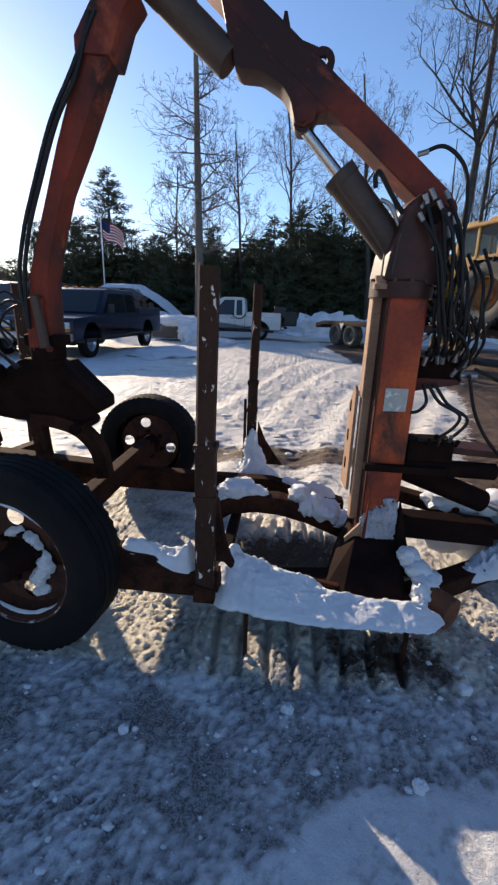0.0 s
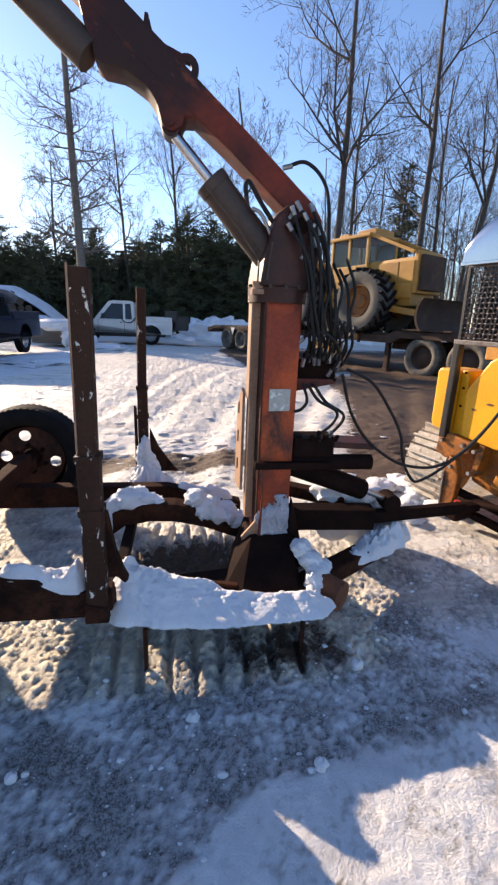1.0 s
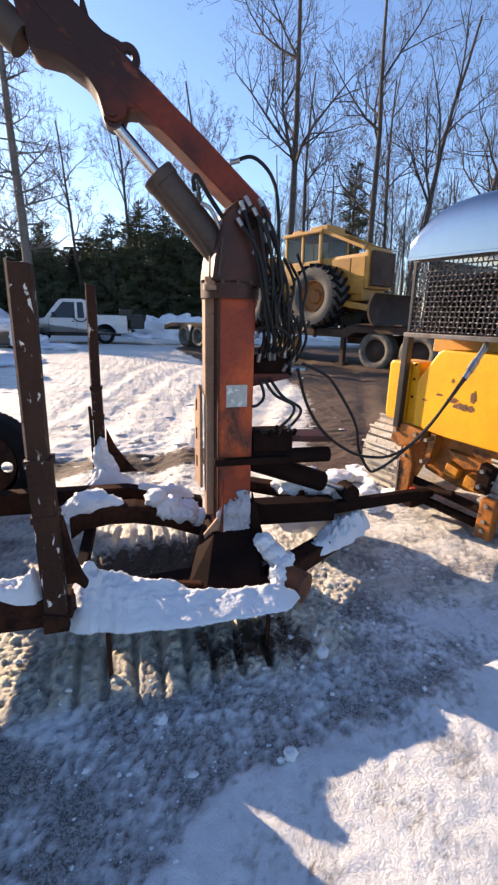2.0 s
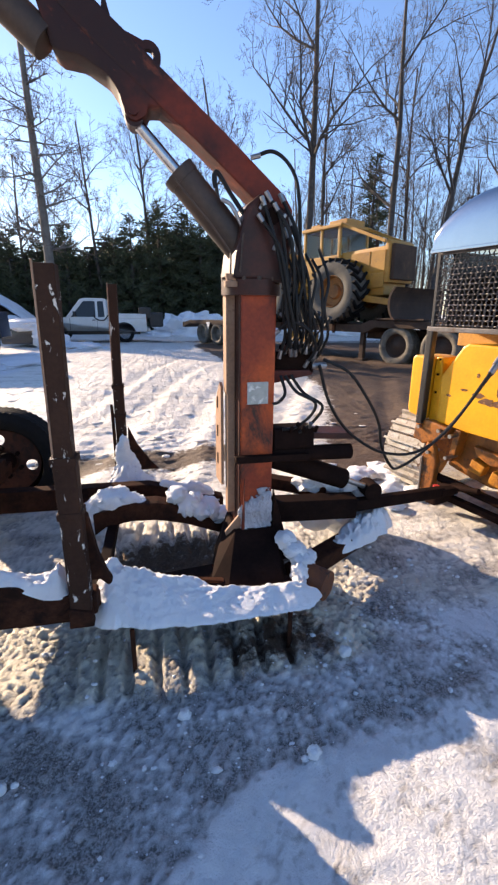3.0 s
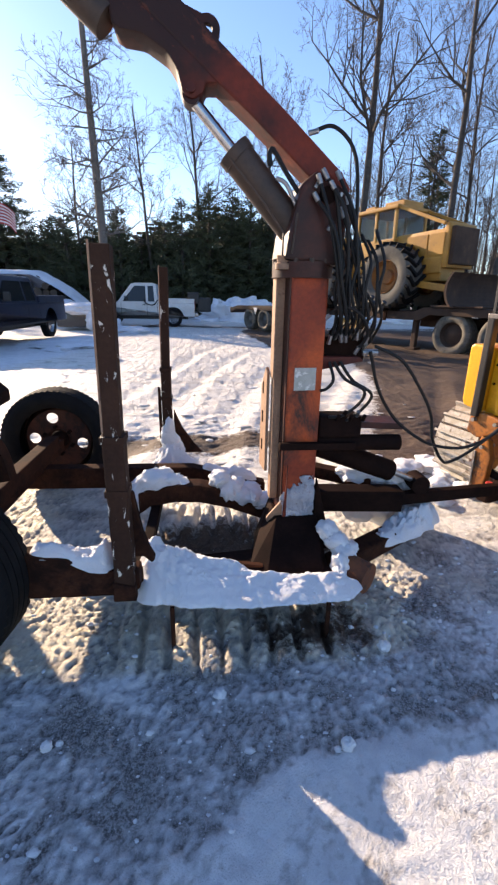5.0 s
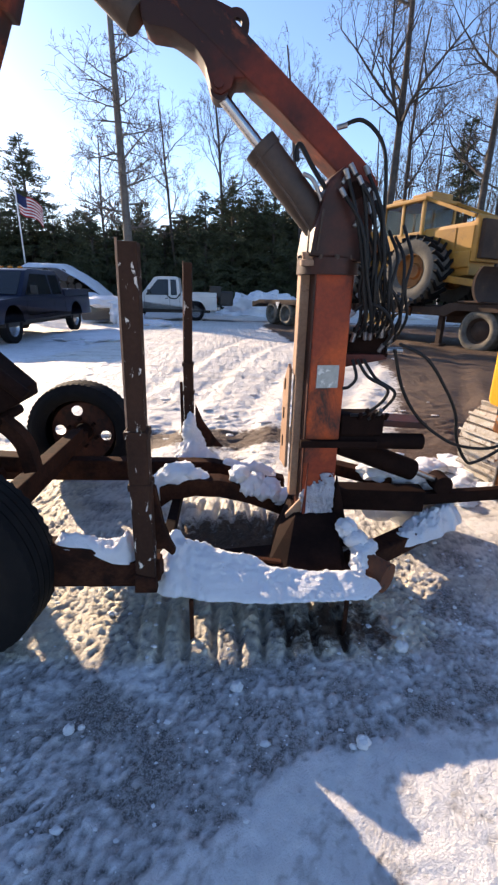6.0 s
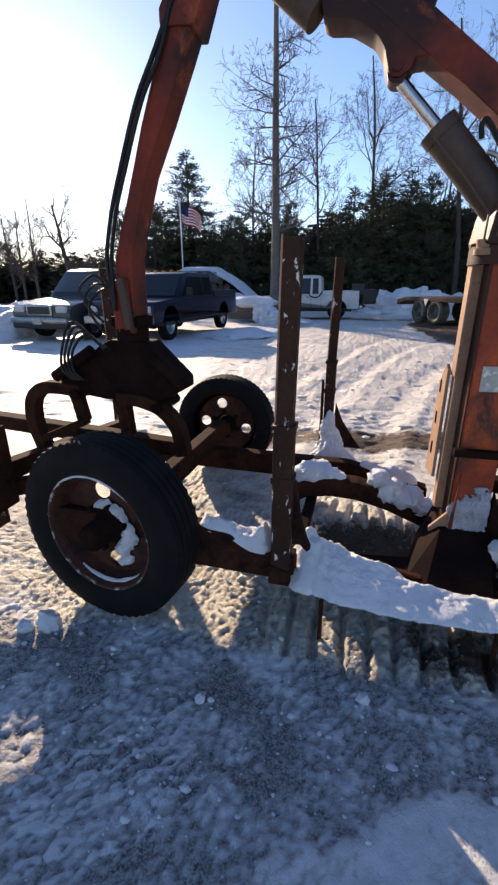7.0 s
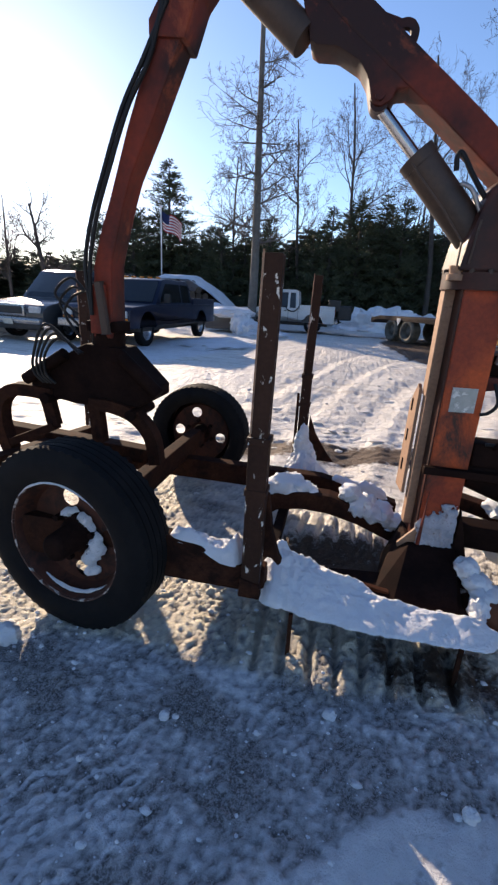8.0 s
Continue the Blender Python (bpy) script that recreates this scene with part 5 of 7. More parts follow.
tpart("drawbar_plate", prism(B(), [(0.20, 0.05), (0.30, 0.045), (0.30, 0.30), (0.21, 0.30)], -0.05, 0.02, "y", 0.010), M_CASE)
tpart("side_bolt_plate", prism(B(), [(0.14, 0.32), (0.22, 0.31), (0.24, 0.48), (0.16, 0.50)], -0.03, 0.04, "y", 0.008), M_DARK)
tpart("cross_shaft", rod(B(), (-0.36, 0.03, 0.225), (0.26, 0.03, 0.185), 0.028, n=16), M_DARK, "dark cross shaft", 40)
tpart("guard_tube", rod(B(), (-0.26, -0.02, 0.185), (0.02, -0.02, 0.245), 0.020, n=14), M_DARK, "dark guard tube", 40)
tpart("drawbar", beam(B(), (-0.36, 0.00, 0.125), (0.24, 0.00, 0.105), 0.05, 0.045, 0.006), M_DARK)
tpart("hitch_clevis", box(B(), (-0.20, -0.08, 0.14), (0.08, 0.20, 0.07), None, 0.012), M_DARK)
tpart("hitch_pin", rod(B(), (-0.225, -0.10, 0.12), (-0.225, -0.10, 0.215), 0.020, n=16), surf("red_paint", (0.5, 0.03, 0.02), (0.4, 0.03, 0.02), 8), "red hitch pin", 40)
for u, z in ((-0.46, 0.56), (-0.30, 0.565), (-0.21, 0.55), (-0.22, 0.40), (-0.35, 0.12), (-0.36, 0.40), (0.18, 0.36), (0.19, 0.46), (0.25, 0.10), (0.25, 0.16), (0.25, 0.26)):
    tpart("bolt", rod(B(), (u, -0.06, z), (u, 0.06, z), 0.014, n=6), M_STEEL)


def crawler_track(u0, u1):
    """An oval belt of ribbed shoes round a track frame."""
    tr = tpart("track_frame", box(B(), ((u0 + u1) / 2, 0.85, 0.30), ((u1 - u0) * 0.5, 1.2, 0.22), None, 0.03), M_YDIRT, "dirty track frame")
    R, L0, L1 = 0.27, 0.30, 1.50
    total = 2 * (L1 - L0) + 2 * math.pi * R
    n = 36
    bm = box(B(), (0, 0, 0), (u1 - u0, total / n * 0.92, 0.03), None, 0.004)
    box(bm, (0, 0, 0.028), (u1 - u0, 0.016, 0.04))
    first = None
    for k in range(n):
        s = total * k / n
        if s < L1 - L0:
            v, z, a = L0 + s, 2 * R, 0
        elif s < L1 - L0 + math.pi * R:
            t = (s - (L1 - L0)) / R
            v, z, a = L1 + R * math.sin(t), R + R * math.cos(t), -math.degrees(t)
        elif s < 2 * (L1 - L0) + math.pi * R:
            v, z, a = L1 - (s - (L1 - L0) - math.pi * R), 0, 180
        else:
            t = (s - 2 * (L1 - L0) - math.pi * R) / R
            v, z, a = L0 - R * math.sin(t), R - R * math.cos(t), 180 - math.degrees(t)
        if first is None:
            first = tpart("track_shoe", bm, M_TRACK, "", None, tr)
            ob = first
        else:
            ob = new("track_shoe", first.data)
            ob.parent = tr
        ob.matrix_basis = pose((u0 + u1) / 2, v, z + 0.03, a, 0, 0)
    tpart("sprocket", rod(B(), ((u0 + u1) / 2 - 0.06, L0, R), ((u0 + u1) / 2 + 0.06, L0, R), R - 0.05, n=28), M_YDIRT, "", 40, tr)
    tpart("idler", rod(B(), ((u0 + u1) / 2 - 0.06, L1, R), ((u0 + u1) / 2 + 0.06, L1, R), R - 0.05, n=28), M_YDIRT, "", 40, tr)


M_TRACK = surf("track_steel_snowy", (0.34, 0.30, 0.24), (0.52, 0.49, 0.45), 9, (0.5, 0.8), 0.0, (0.10, 0.07, 0.05), (0.55, 0.65), 14, 0.4)
crawler_track(-0.80, -0.46)
crawler_track(0.17, 0.47)

# twin supply hoses from the valve bank to the tractor
for k in range(2):
    hz = thing("supply_hose", "black rubber hydraulic hose with silver coupling between crane and tractor", "hose", "supply hoses")
    run = [(0.934, 2.16, 1.104), (1.072, 2.171, 1.038), (1.187, 2.182, 0.90), (1.26, 2.193, 0.78), (1.295, 2.204, 0.652), (1.369, 2.216, 0.535), (1.43, 2.227, 0.525), (1.553, 2.238, 0.593), (1.732, 2.249, 0.755), (1.922, 2.26, 1.004)]
    if k:
        run = [(0.906, 2.14, 1.083), (0.97, 2.154, 0.908), (1.074, 2.168, 0.765), (1.215, 2.181, 0.662), (1.333, 2.195, 0.616), (1.478, 2.209, 0.605), (1.615, 2.222, 0.66), (1.745, 2.236, 0.783), (1.905, 2.25, 1.012)]
    c0 = Vector(run[-1])
    c1 = c0 + Vector((0.142, 0.05, 0.158))
    part("hose_line", tube(B(), run, 0.0078, 10), M_HOSE, hz)
    part("coupling", rod(B(), c0, c1, 0.012, n=14), M_STEEL, hz, "silver quick coupling", 40)
    part("coupling_sleeve", rod(B(), c0.lerp(c1, 0.25), c0.lerp(c1, 0.6), 0.017, n=14), M_STEEL, hz, "", 40)
    part("coupling_port", rod(B(), c1, c1 + Vector((0.10, 0.10, 0.02)), 0.013, n=12), M_STEEL, hz, "", 40)


# ---------------------------------------------------------------- snow lying on things
def snow_thing(name, label, bm):
    ob = part(name, bm, M_SNOW, None, "", 70)
    return tagged(ob, label, "snow", "lying snow")


def snow_heap(label, clods, amp=0.4, name="snow_clods"):
    """A heap of clods, each of them a part: (x, y, z, half-sizes)."""
    t = thing(name, label, "snow", "lying snow")
    for i, (x, y, z, sx, sy, sz) in enumerate(clods):
        part("clod", lump(B(), (x, y, z), (sx, sy, sz), amp, 2.6, 3, i * 1.7 + x * 9), M_SNOW, t, "", 70)
    return t


snow_thing("snow_drift", "soft white snow lying along the trailer deck plate", snow_sheet(B(), [(-0.11, 1.655, 1.86, 0.207, 0.12), (-0.04, 1.645, 1.86, 0.207, 0.175), (0.02, 1.638, 1.87, 0.207, 0.165), (0.08, 1.625, 1.87, 0.207, 0.135), (0.18, 1.61, 1.85, 0.207, 0.100), (0.30, 1.60, 1.81, 0.207, 0.080), (0.42, 1.60, 1.76, 0.207, 0.056), (0.55, 1.605, 1.75, 0.207, 0.052), (0.70, 1.61, 1.745, 0.207, 0.05), (0.80, 1.66, 1.735, 0.203, 0.03)], thin=0.12, rough=0.7))
snow_thing("snow_drift", "white snow filling the dip of the side rail", snow_ridge(B(), [(-0.44, 1.68, 0.43, 0.035, 0.03), (-0.32, 1.68, 0.415, 0.04, 0.035), (-0.23, 1.68, 0.365, 0.045, 0.07), (-0.17, 1.68, 0.36, 0.045, 0.09), (-0.15, 1.68, 0.36, 0.04, 0.06)], 20, 0.008, 3))
snow_heap("lumpy snow sitting on the rusty spine beam", [(-0.09, 2.42, 0.375, 0.085, 0.07, 0.05), (-0.01, 2.42, 0.372, 0.07, 0.055, 0.035), (-0.15, 2.43, 0.335, 0.06, 0.055, 0.055), (-0.05, 2.45, 0.39, 0.06, 0.05, 0.04), (0.04, 2.42, 0.362, 0.045, 0.045, 0.02), (-0.17, 2.40, 0.30, 0.035, 0.04, 0.04)])
snow_heap("broken snow clods on the beam beside the mast", [(0.25 + 0.024 * i, 2.41 + 0.03 * math.sin(i * 2.1), 0.355 - 0.011 * i + 0.024 * math.cos(i * 1.7), 0.052 + 0.012 * math.sin(i * 3), 0.055, 0.044) for i in range(12)])
snow_thing("snow_drift", "white snow along the far side rail", snow_ridge(B(), [(0.16, 2.78, 0.29, 0.035, 0.03), (0.35, 2.78, 0.243, 0.045, 0.05), (0.5, 2.78, 0.205, 0.04, 0.04)], 20, 0.01, 6))
snow_thing("snow_drift", "snow packed round the foot of the far stake post", snow_ridge(B(), [(-0.22, 2.93, 0.16, 0.06, 0.05), (-0.13, 2.95, 0.18, 0.09, 0.10), (-0.05, 2.97, 0.20, 0.10, 0.15), (0.02, 2.98, 0.20, 0.10, 0.14), (0.09, 3.0, 0.20, 0.07, 0.07), (0.16, 3.01, 0.19, 0.04, 0.03)], 24, 0.009, 8))
snow_heap("snow packed up against the far stake post", [(-0.045 + 0.012 * math.sin(i), 3.0, 0.29 + 0.036 * i, 0.095 - 0.011 * i, 0.04, 0.05) for i in range(7)], 0.3)


def crust(x0, x1, z0, z1, y, seed):
    """A thin ragged snow crust on an upright face."""
    bm = B()
    nx, nz = 60, 90
    vs = {}
    for i in range(nx + 1):
        for j in range(nz + 1):
            x, z = x0 + (x1 - x0) * i / nx, z0 + (z1 - z0) * j / nz
            n = 0.7 * noise.noise(Vector((x * 26, z * 18, seed))) + 0.5 * noise.noise(Vector((x * 70, z * 55, seed))) + 0.3 * noise.noise(Vector((x * 170, z * 150, seed)))
            u, v = i / nx, j / nz
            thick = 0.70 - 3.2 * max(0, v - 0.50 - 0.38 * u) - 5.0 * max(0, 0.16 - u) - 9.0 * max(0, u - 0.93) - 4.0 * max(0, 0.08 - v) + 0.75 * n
            if thick > 0.05:
                vs[i, j] = bm.verts.new((x, y - 0.022 * min(thick, 1.2), z))
    for i in range(nx):
        for j in range(nz):
            q = [(i, j), (i + 1, j), (i + 1, j + 1), (i, j + 1)]
            if all(k in vs for k in q):
                bm.faces.new([vs[k] for k in q])
    for v in [v for v in bm.verts if not v.link_faces]:
        bm.verts.remove(v)
    edges = [e for e in bm.edges if e.is_boundary]
    r = bmesh.ops.extrude_edge_only(bm, edges=edges)
    for v in r["geom"]:
        if isinstance(v, bmesh.types.BMVert):
            v.co.y = y + 0.004
    bmesh.ops.recalc_face_normals(bm, faces=bm.faces)
    return bm


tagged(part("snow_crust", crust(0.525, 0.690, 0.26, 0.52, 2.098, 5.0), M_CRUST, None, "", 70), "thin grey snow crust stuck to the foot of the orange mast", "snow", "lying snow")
snow_heap("snow clods on the outrigger by the mast foot", [(0.73, 1.98, 0.30, 0.05, 0.05, 0.04), (0.76, 1.93, 0.27, 0.055, 0.05, 0.04), (0.78, 1.88, 0.245, 0.05, 0.05, 0.035), (0.745, 1.82, 0.225, 0.038, 0.04, 0.045), (0.735, 1.79, 0.20, 0.033, 0.035, 0.04), (0.82, 1.92, 0.24, 0.04, 0.04, 0.03)], 0.35)
snow_thing("snow_drift", "snow heaped along the low outrigger leg", snow_ridge(B(), [(1.02, 2.09, 0.14, 0.05, 0.03), (1.15, 2.18, 0.135, 0.075, 0.075), (1.30, 2.29, 0.125, 0.09, 0.10), (1.43, 2.38, 0.115, 0.08, 0.08), (1.52, 2.45, 0.07, 0.05, 0.04)], 24, 0.01, 12, 1.4))
snow_heap("rounded snow heap beside the tow beam", [(1.02, 2.47, 0.37, 0.10, 0.09, 0.05), (1.12, 2.45, 0.38, 0.11, 0.09, 0.06), (1.23, 2.44, 0.36, 0.09, 0.08, 0.055), (1.20, 2.52, 0.30, 0.13, 0.11, 0.09), (1.06, 2.55, 0.29, 0.12, 0.10, 0.08), (1.31, 2.46, 0.29, 0.10, 0.10, 0.09), (1.14, 2.49, 0.20, 0.20, 0.14, 0.14), (1.30, 2.52, 0.12, 0.16, 0.14, 0.12)], 0.4)
rr = random.Random(5)
clods = []
for i in range(26):
    x, y, s = 1.30 + 0.80 * rr.random(), 2.75 + 0.85 * rr.random(), 0.04 + 0.09 * rr.random()
    clods.append((x, y, ground_z(x, y) + 0.015, s * 1.2, s, s * 0.5))
snow_heap("broken snow bank beside the crawler track", clods, 0.4, "snow_bank")
for i, (x, y, s) in enumerate(((-0.45, 2.13, 0.05), (-0.305, 1.278, 0.016), (-0.27, 1.285, 0.010), (-1.02, 1.44, 0.045), (-1.10, 1.40, 0.03), (0.22, 1.42, 0.02), (0.86, 1.56, 0.022), (0.60, 1.20, 0.02))):
    bm = lump(B(), (x, y, ground_z(x, y) + s * 0.5), (s * 1.1, s, s), 0.35, 2.2, 3, i + 90)
    snow_thing("snow_clod", "small loose snow clod on the ground", bm)
# broken snow chunks over the packed yard
rr = random.Random(31)
chunks = []
for i in range(240):
    y = 2.9 + 6.5 * rr.random() ** 1.5
    x = rr.uniform(-2.6, 2.2) * (0.6 + 0.12 * y)
    if mud_at(x, y) > 0.55 and rr.random() < 0.7:
        continue
    s = (0.010 + 0.032 * rr.random() ** 2.5) * (0.8 + 0.06 * y)
    chunks.append((x, y, ground_z(x, y) + s * 0.12, s * rr.uniform(1.0, 2.4), s, s * 0.30, i * 0.7))
tagged(many_lumps("snow_chunks", chunks, M_YARDSNOW), "broken flat chunks of packed dirty snow over the yard", "snow", "", "stuff")
# loose crumbs of snow and ice
rr = random.Random(9)
crumbs = []
for i in range(1300):
    x, y = rr.uniform(-1.4, 1.7), rr.uniform(0.62, 2.3)
    s = 0.0022 + 0.009 * rr.random() ** 6
    if smooth_snow(x, y) > 0.4 and rr.random() < 0.93:
        continue
    crumbs.append((x, y, ground_z(x, y) + s * 0.3, s * rr.uniform(0.8, 1.5), s * 0.9, s * 0.7, i))
tagged(many_lumps("snow_crumbs", crumbs, M_SNOW, 0.5), "loose crumbs of snow and ice", "snow", "", "stuff")


# ---------------------------------------------------------------- vehicles
def car_wheel(parent, x, y, z, r=0.38, w=0.25, material=None, rim=None, mm=None):
    """A road wheel with its axle along local y."""
    wh = part("wheel", tyre_mesh(r, w, r * 0.6, 4, 40), material or M_TYRE, parent, "", 40)
    wh.matrix_basis = pose(x, y, z) @ (mm or Matrix.Identity(4))
    bm = lathe(B(), [(r * 0.62, -w * 0.36), (r * 0.58, -w * 0.30), (r * 0.50, -w * 0.12), (r * 0.30, -w * 0.20), (r * 0.16, -w * 0.30), (0.0, -w * 0.32)], 28)
    part("rim", bm, rim or M_BUMPER, wh, "", 30)
    bm = lathe(B(), [(r * 0.62, w * 0.36), (r * 0.50, w * 0.12), (r * 0.16, w * 0.30), (0.0, w * 0.32)], 28)
    part("inner_rim", bm, rim or M_BUMPER, wh, "", 30)
    return wh


def cab_shell(bm, pts, y0, y1, inset):
    """A cab greenhouse: side outline pts (x, z), narrowed at the top by inset."""
    zt, zb = max(p[1] for p in pts), min(p[1] for p in pts)
    va = [bm.verts.new((x, y0 + inset * (z - zb) / (zt - zb), z)) for x, z in pts]
    vb = [bm.verts.new((x, y1 - inset * (z - zb) / (zt - zb), z)) for x, z in pts]
    n = len(pts)
    fs = [bm.faces.new(va), bm.faces.new(vb[::-1])] + [bm.faces.new((va[i], vb[i], vb[(i + 1) % n], va[(i + 1) % n])) for i in range(n)]
    bmesh.ops.recalc_face_normals(bm, faces=fs)
    bmesh.ops.bevel(bm, geom=list({e for v in va + vb for e in v.link_edges}), offset=0.035, segments=2, affect='EDGES', profile=0.6)
    return bm


def side_glass(parent, pts, y, inset, zb, zt, out):
    bm = B()
    vs = [bm.verts.new((x, y + (inset * (z - zb) / (zt - zb) if out < 0 else -inset * (z - zb) / (zt - zb)) + out * 0.006, z)) for x, z in pts]
    f = bm.faces.new(vs)
    r = bmesh.ops.extrude_face_region(bm, geom=[f])
    for v in r["geom"]:
        if isinstance(v, bmesh.types.BMVert):
            v.co.y -= out * 0.012
    bmesh.ops.recalc_face_normals(bm, faces=bm.faces)
    return part("side_window", bm, M_GLASS, parent)


def pickup(name, label, at, paint, L, W, H, hood, cab0, cab1, group, long_cab=True):
    """A pickup truck whose front is at local x = 0 and which stretches to x = L; its sides are at y = 0 and W."""
    t = thing(name, label, "pickup truck", group, at=at)
    belt = 1.08
    fw, rw, ar = 0.92, L - (1.25 if L > 5 else 0.98), 0.46
    low = 0.48
    body = B()
    pts = [(L, low), (L, 1.06), (cab1, 1.06), (hood, belt), (0.12, 1.0), (0.02, 0.92), (0.0, low)]
    pts += [(fw - ar, low)] + [(fw - ar * math.cos(a), low - 0.06 + ar * math.sin(a)) for a in np.linspace(0.15, math.pi - 0.15, 10)] + [(fw + ar, low)]
    pts += [(rw - ar, low)] + [(rw - ar * math.cos(a), low - 0.06 + ar * math.sin(a)) for a in np.linspace(0.15, math.pi - 0.15, 10)] + [(rw + ar, low)]
    prism(body, pts, 0, W, "y", 0.02)
    b = part("body", body, paint, t, "", 30)
    cab = part("cab", cab_shell(B(), [(hood - 0.05, belt - 0.04), (cab1, belt - 0.04), (cab1 - 0.08, H - 0.06), (cab1 - 0.2, H), (hood + 0.85, H), (hood + 0.62, H - 0.05)], 0.03, W - 0.03, 0.14), paint, t, "", 30)
    zb, zt = belt - 0.04, H
    mid = hood + 0.62 + (cab1 - hood - 0.62) * (0.58 if long_cab else 0.9)
    for y, out in ((0.03, -1), (W - 0.03, 1)):
        side_glass(cab, [(hood + 0.22, belt + 0.04), (mid - 0.05, belt + 0.04), (mid - 0.05, H - 0.13), (hood + 0.78, H - 0.13)], y, 0.14, zb, zt, out)
        if long_cab:
            side_glass(cab, [(mid + 0.05, belt + 0.04), (cab1 - 0.16, belt + 0.04), (cab1 - 0.2, H - 0.13), (mid + 0.05, H - 0.13)], y, 0.14, zb, zt, out)
    a, c = Vector((hood + 0.02, 0, belt + 0.03)), Vector((hood + 0.60, 0, H - 0.10))
    bm = B()
    vs = [bm.verts.new(p) for p in ((a.x - 0.02, 0.16, a.z + 0.02), (a.x - 0.02, W - 0.16, a.z + 0.02), (c.x - 0.02, W - 0.24, c.z + 0.02), (c.x - 0.02, 0.24, c.z + 0.02))]
    f = bm.faces.new(vs)
    r = bmesh.ops.extrude_face_region(bm, geom=[f])
    for v in r["geom"]:
        if isinstance(v, bmesh.types.BMVert):
            v.co += Vector((0.02, 0, -0.012))
    bmesh.ops.recalc_face_normals(bm, faces=bm.faces)
    part("windscreen", bm, M_GLASS, cab)
    # bed
    part("bed_floor", box(B(), ((cab1 + L) / 2 + 0.05, W / 2, 1.068), (L - cab1 - 0.24, W - 0.24, 0.02)), M_TRIM, t)
    for y in (0.05, W - 0.05):
        part("bed_rail", box(B(), ((cab1 + L) / 2, y, 1.16), (L - cab1 - 0.03, 0.09, 0.20), None, 0.02), paint, t)
    part("tailgate", box(B(), (L - 0.04, W / 2, 1.16), (0.07, W - 0.2, 0.20), None, 0.015), paint, t)
    # front
    part("grille", box(B(), (-0.012, W / 2, 0.80), (0.05, W * 0.58, 0.24), None, 0.012), M_TRIM, t, "dark grille")
    for y in (0.20, W - 0.20):
        h = part("headlight", box(B(), (-0.015, y, 0.82), (0.06, 0.26, 0.16), None, 0.02), M_LAMP, t)
        part("turn_signal", box(B(), (-0.018, y, 0.70), (0.06, 0.26, 0.05), None, 0.01), M_AMBER, h, "amber turn signal")
        part("tail_light", box(B(), (L + 0.005, 0.07 if y < W / 2 else W - 0.07, 0.98), (0.04, 0.10, 0.30), None, 0.01), surf("red_lens", (0.25, 0.01, 0.01), (0.2, 0.01, 0.01), 9, (0.1, 0.2), bump=0.0), t)
    part("front_bumper", box(B(), (-0.09, W / 2, 0.56), (0.16, W + 0.02, 0.19), None, 0.03), M_BUMPER, t, "dull chrome bumper")
    part("rear_bumper", box(B(), (L + 0.09, W / 2, 0.56), (0.16, W - 0.05, 0.17), None, 0.03), M_BUMPER, t)
    for y, s in ((-0.12, 1), (W + 0.12, -1)):
        m = part("mirror", box(B(), (hood + 0.38, y, belt + 0.16), (0.09, 0.16, 0.22), None, 0.02), M_TRIM, t, "black door mirror")
        part("mirror_arm", box(B(), (hood + 0.40, y + s * 0.10, belt + 0.06), (0.04, 0.14, 0.03)), M_TRIM, m)
        part("door_handle", box(B(), (mid - 0.14, (-0.008 if s > 0 else W + 0.008), belt - 0.10), (0.13, 0.02, 0.035), None, 0.006), M_TRIM, t)
        part("rocker_trim", box(B(), ((fw + rw) / 2, (-0.004 if s > 0 else W + 0.004), 0.50), (rw - fw - 2 * ar, 0.02, 0.05)), M_TRIM, t)
        for x in (hood + 0.16, mid + 0.0, cab1 - 0.04):
            part("door_gap", box(B(), (x, (-0.002 if s > 0 else W + 0.002), 0.80), (0.014, 0.008, 0.54)), M_TRIM, t)
    part("underbody", box(B(), (L / 2, W / 2, 0.42), (L - 0.6, W * 0.6, 0.16)), M_TRIM, t)
    for x in (fw, rw):
        part("wheel_well", box(B(), (x, W / 2, 0.62), (0.84, W - 0.06, 0.46)), M_TRIM, t)
        for y in (0.13, W - 0.13):
            car_wheel(t, x, y, 0.40, 0.40, 0.24)
    return t


def place(x, y, deg):
    return pose(x, y, fall(y) + 0.01, 0, 0, deg)


# white pickup, side on, nose to the west
wp = pickup("pickup_truck", "white extended-cab pickup with loaded bed, parked side on", place(-5.05, 21.0, 2), M_WHITE, 4.8, 1.95, 1.92, 1.35, 1.7, 3.15, "parked vehicles")
bm = B()
box(bm, (4.75, 0.95, 1.30), (0.55, 1.4, 0.5), None, 0.05)
box(bm, (5.25, 0.95, 1.0), (0.65, 1.3, 0.65), None, 0.08)
tagged(part("sand_spreader", bm, M_TRIM), "dark spreader hopper hung on the tail of the white pickup", "spreader").matrix_basis = place(-5.05, 21.0, 2)
hz = part("looped_cable", tube(B(), [(2.50, -0.05, 1.22), (2.65, -0.06, 1.02), (2.95, -0.06, 0.98), (3.15, -0.05, 1.20)], 0.025, 6), M_HOSE)
hz.matrix_basis = place(-5.05, 21.0, 2)
tagged(hz, "black cable loop hanging on the white pickup", "cable")
# dark blue pickup, nose towards the camera
pickup("pickup_truck", "dark blue older crew-cab pickup with chrome bumper and roof lights", place(-4.95, 10.35, 86.6), M_BLUE, 6.0, 1.95, 1.76, 1.45, 1.7, 4.0, "parked vehicles")
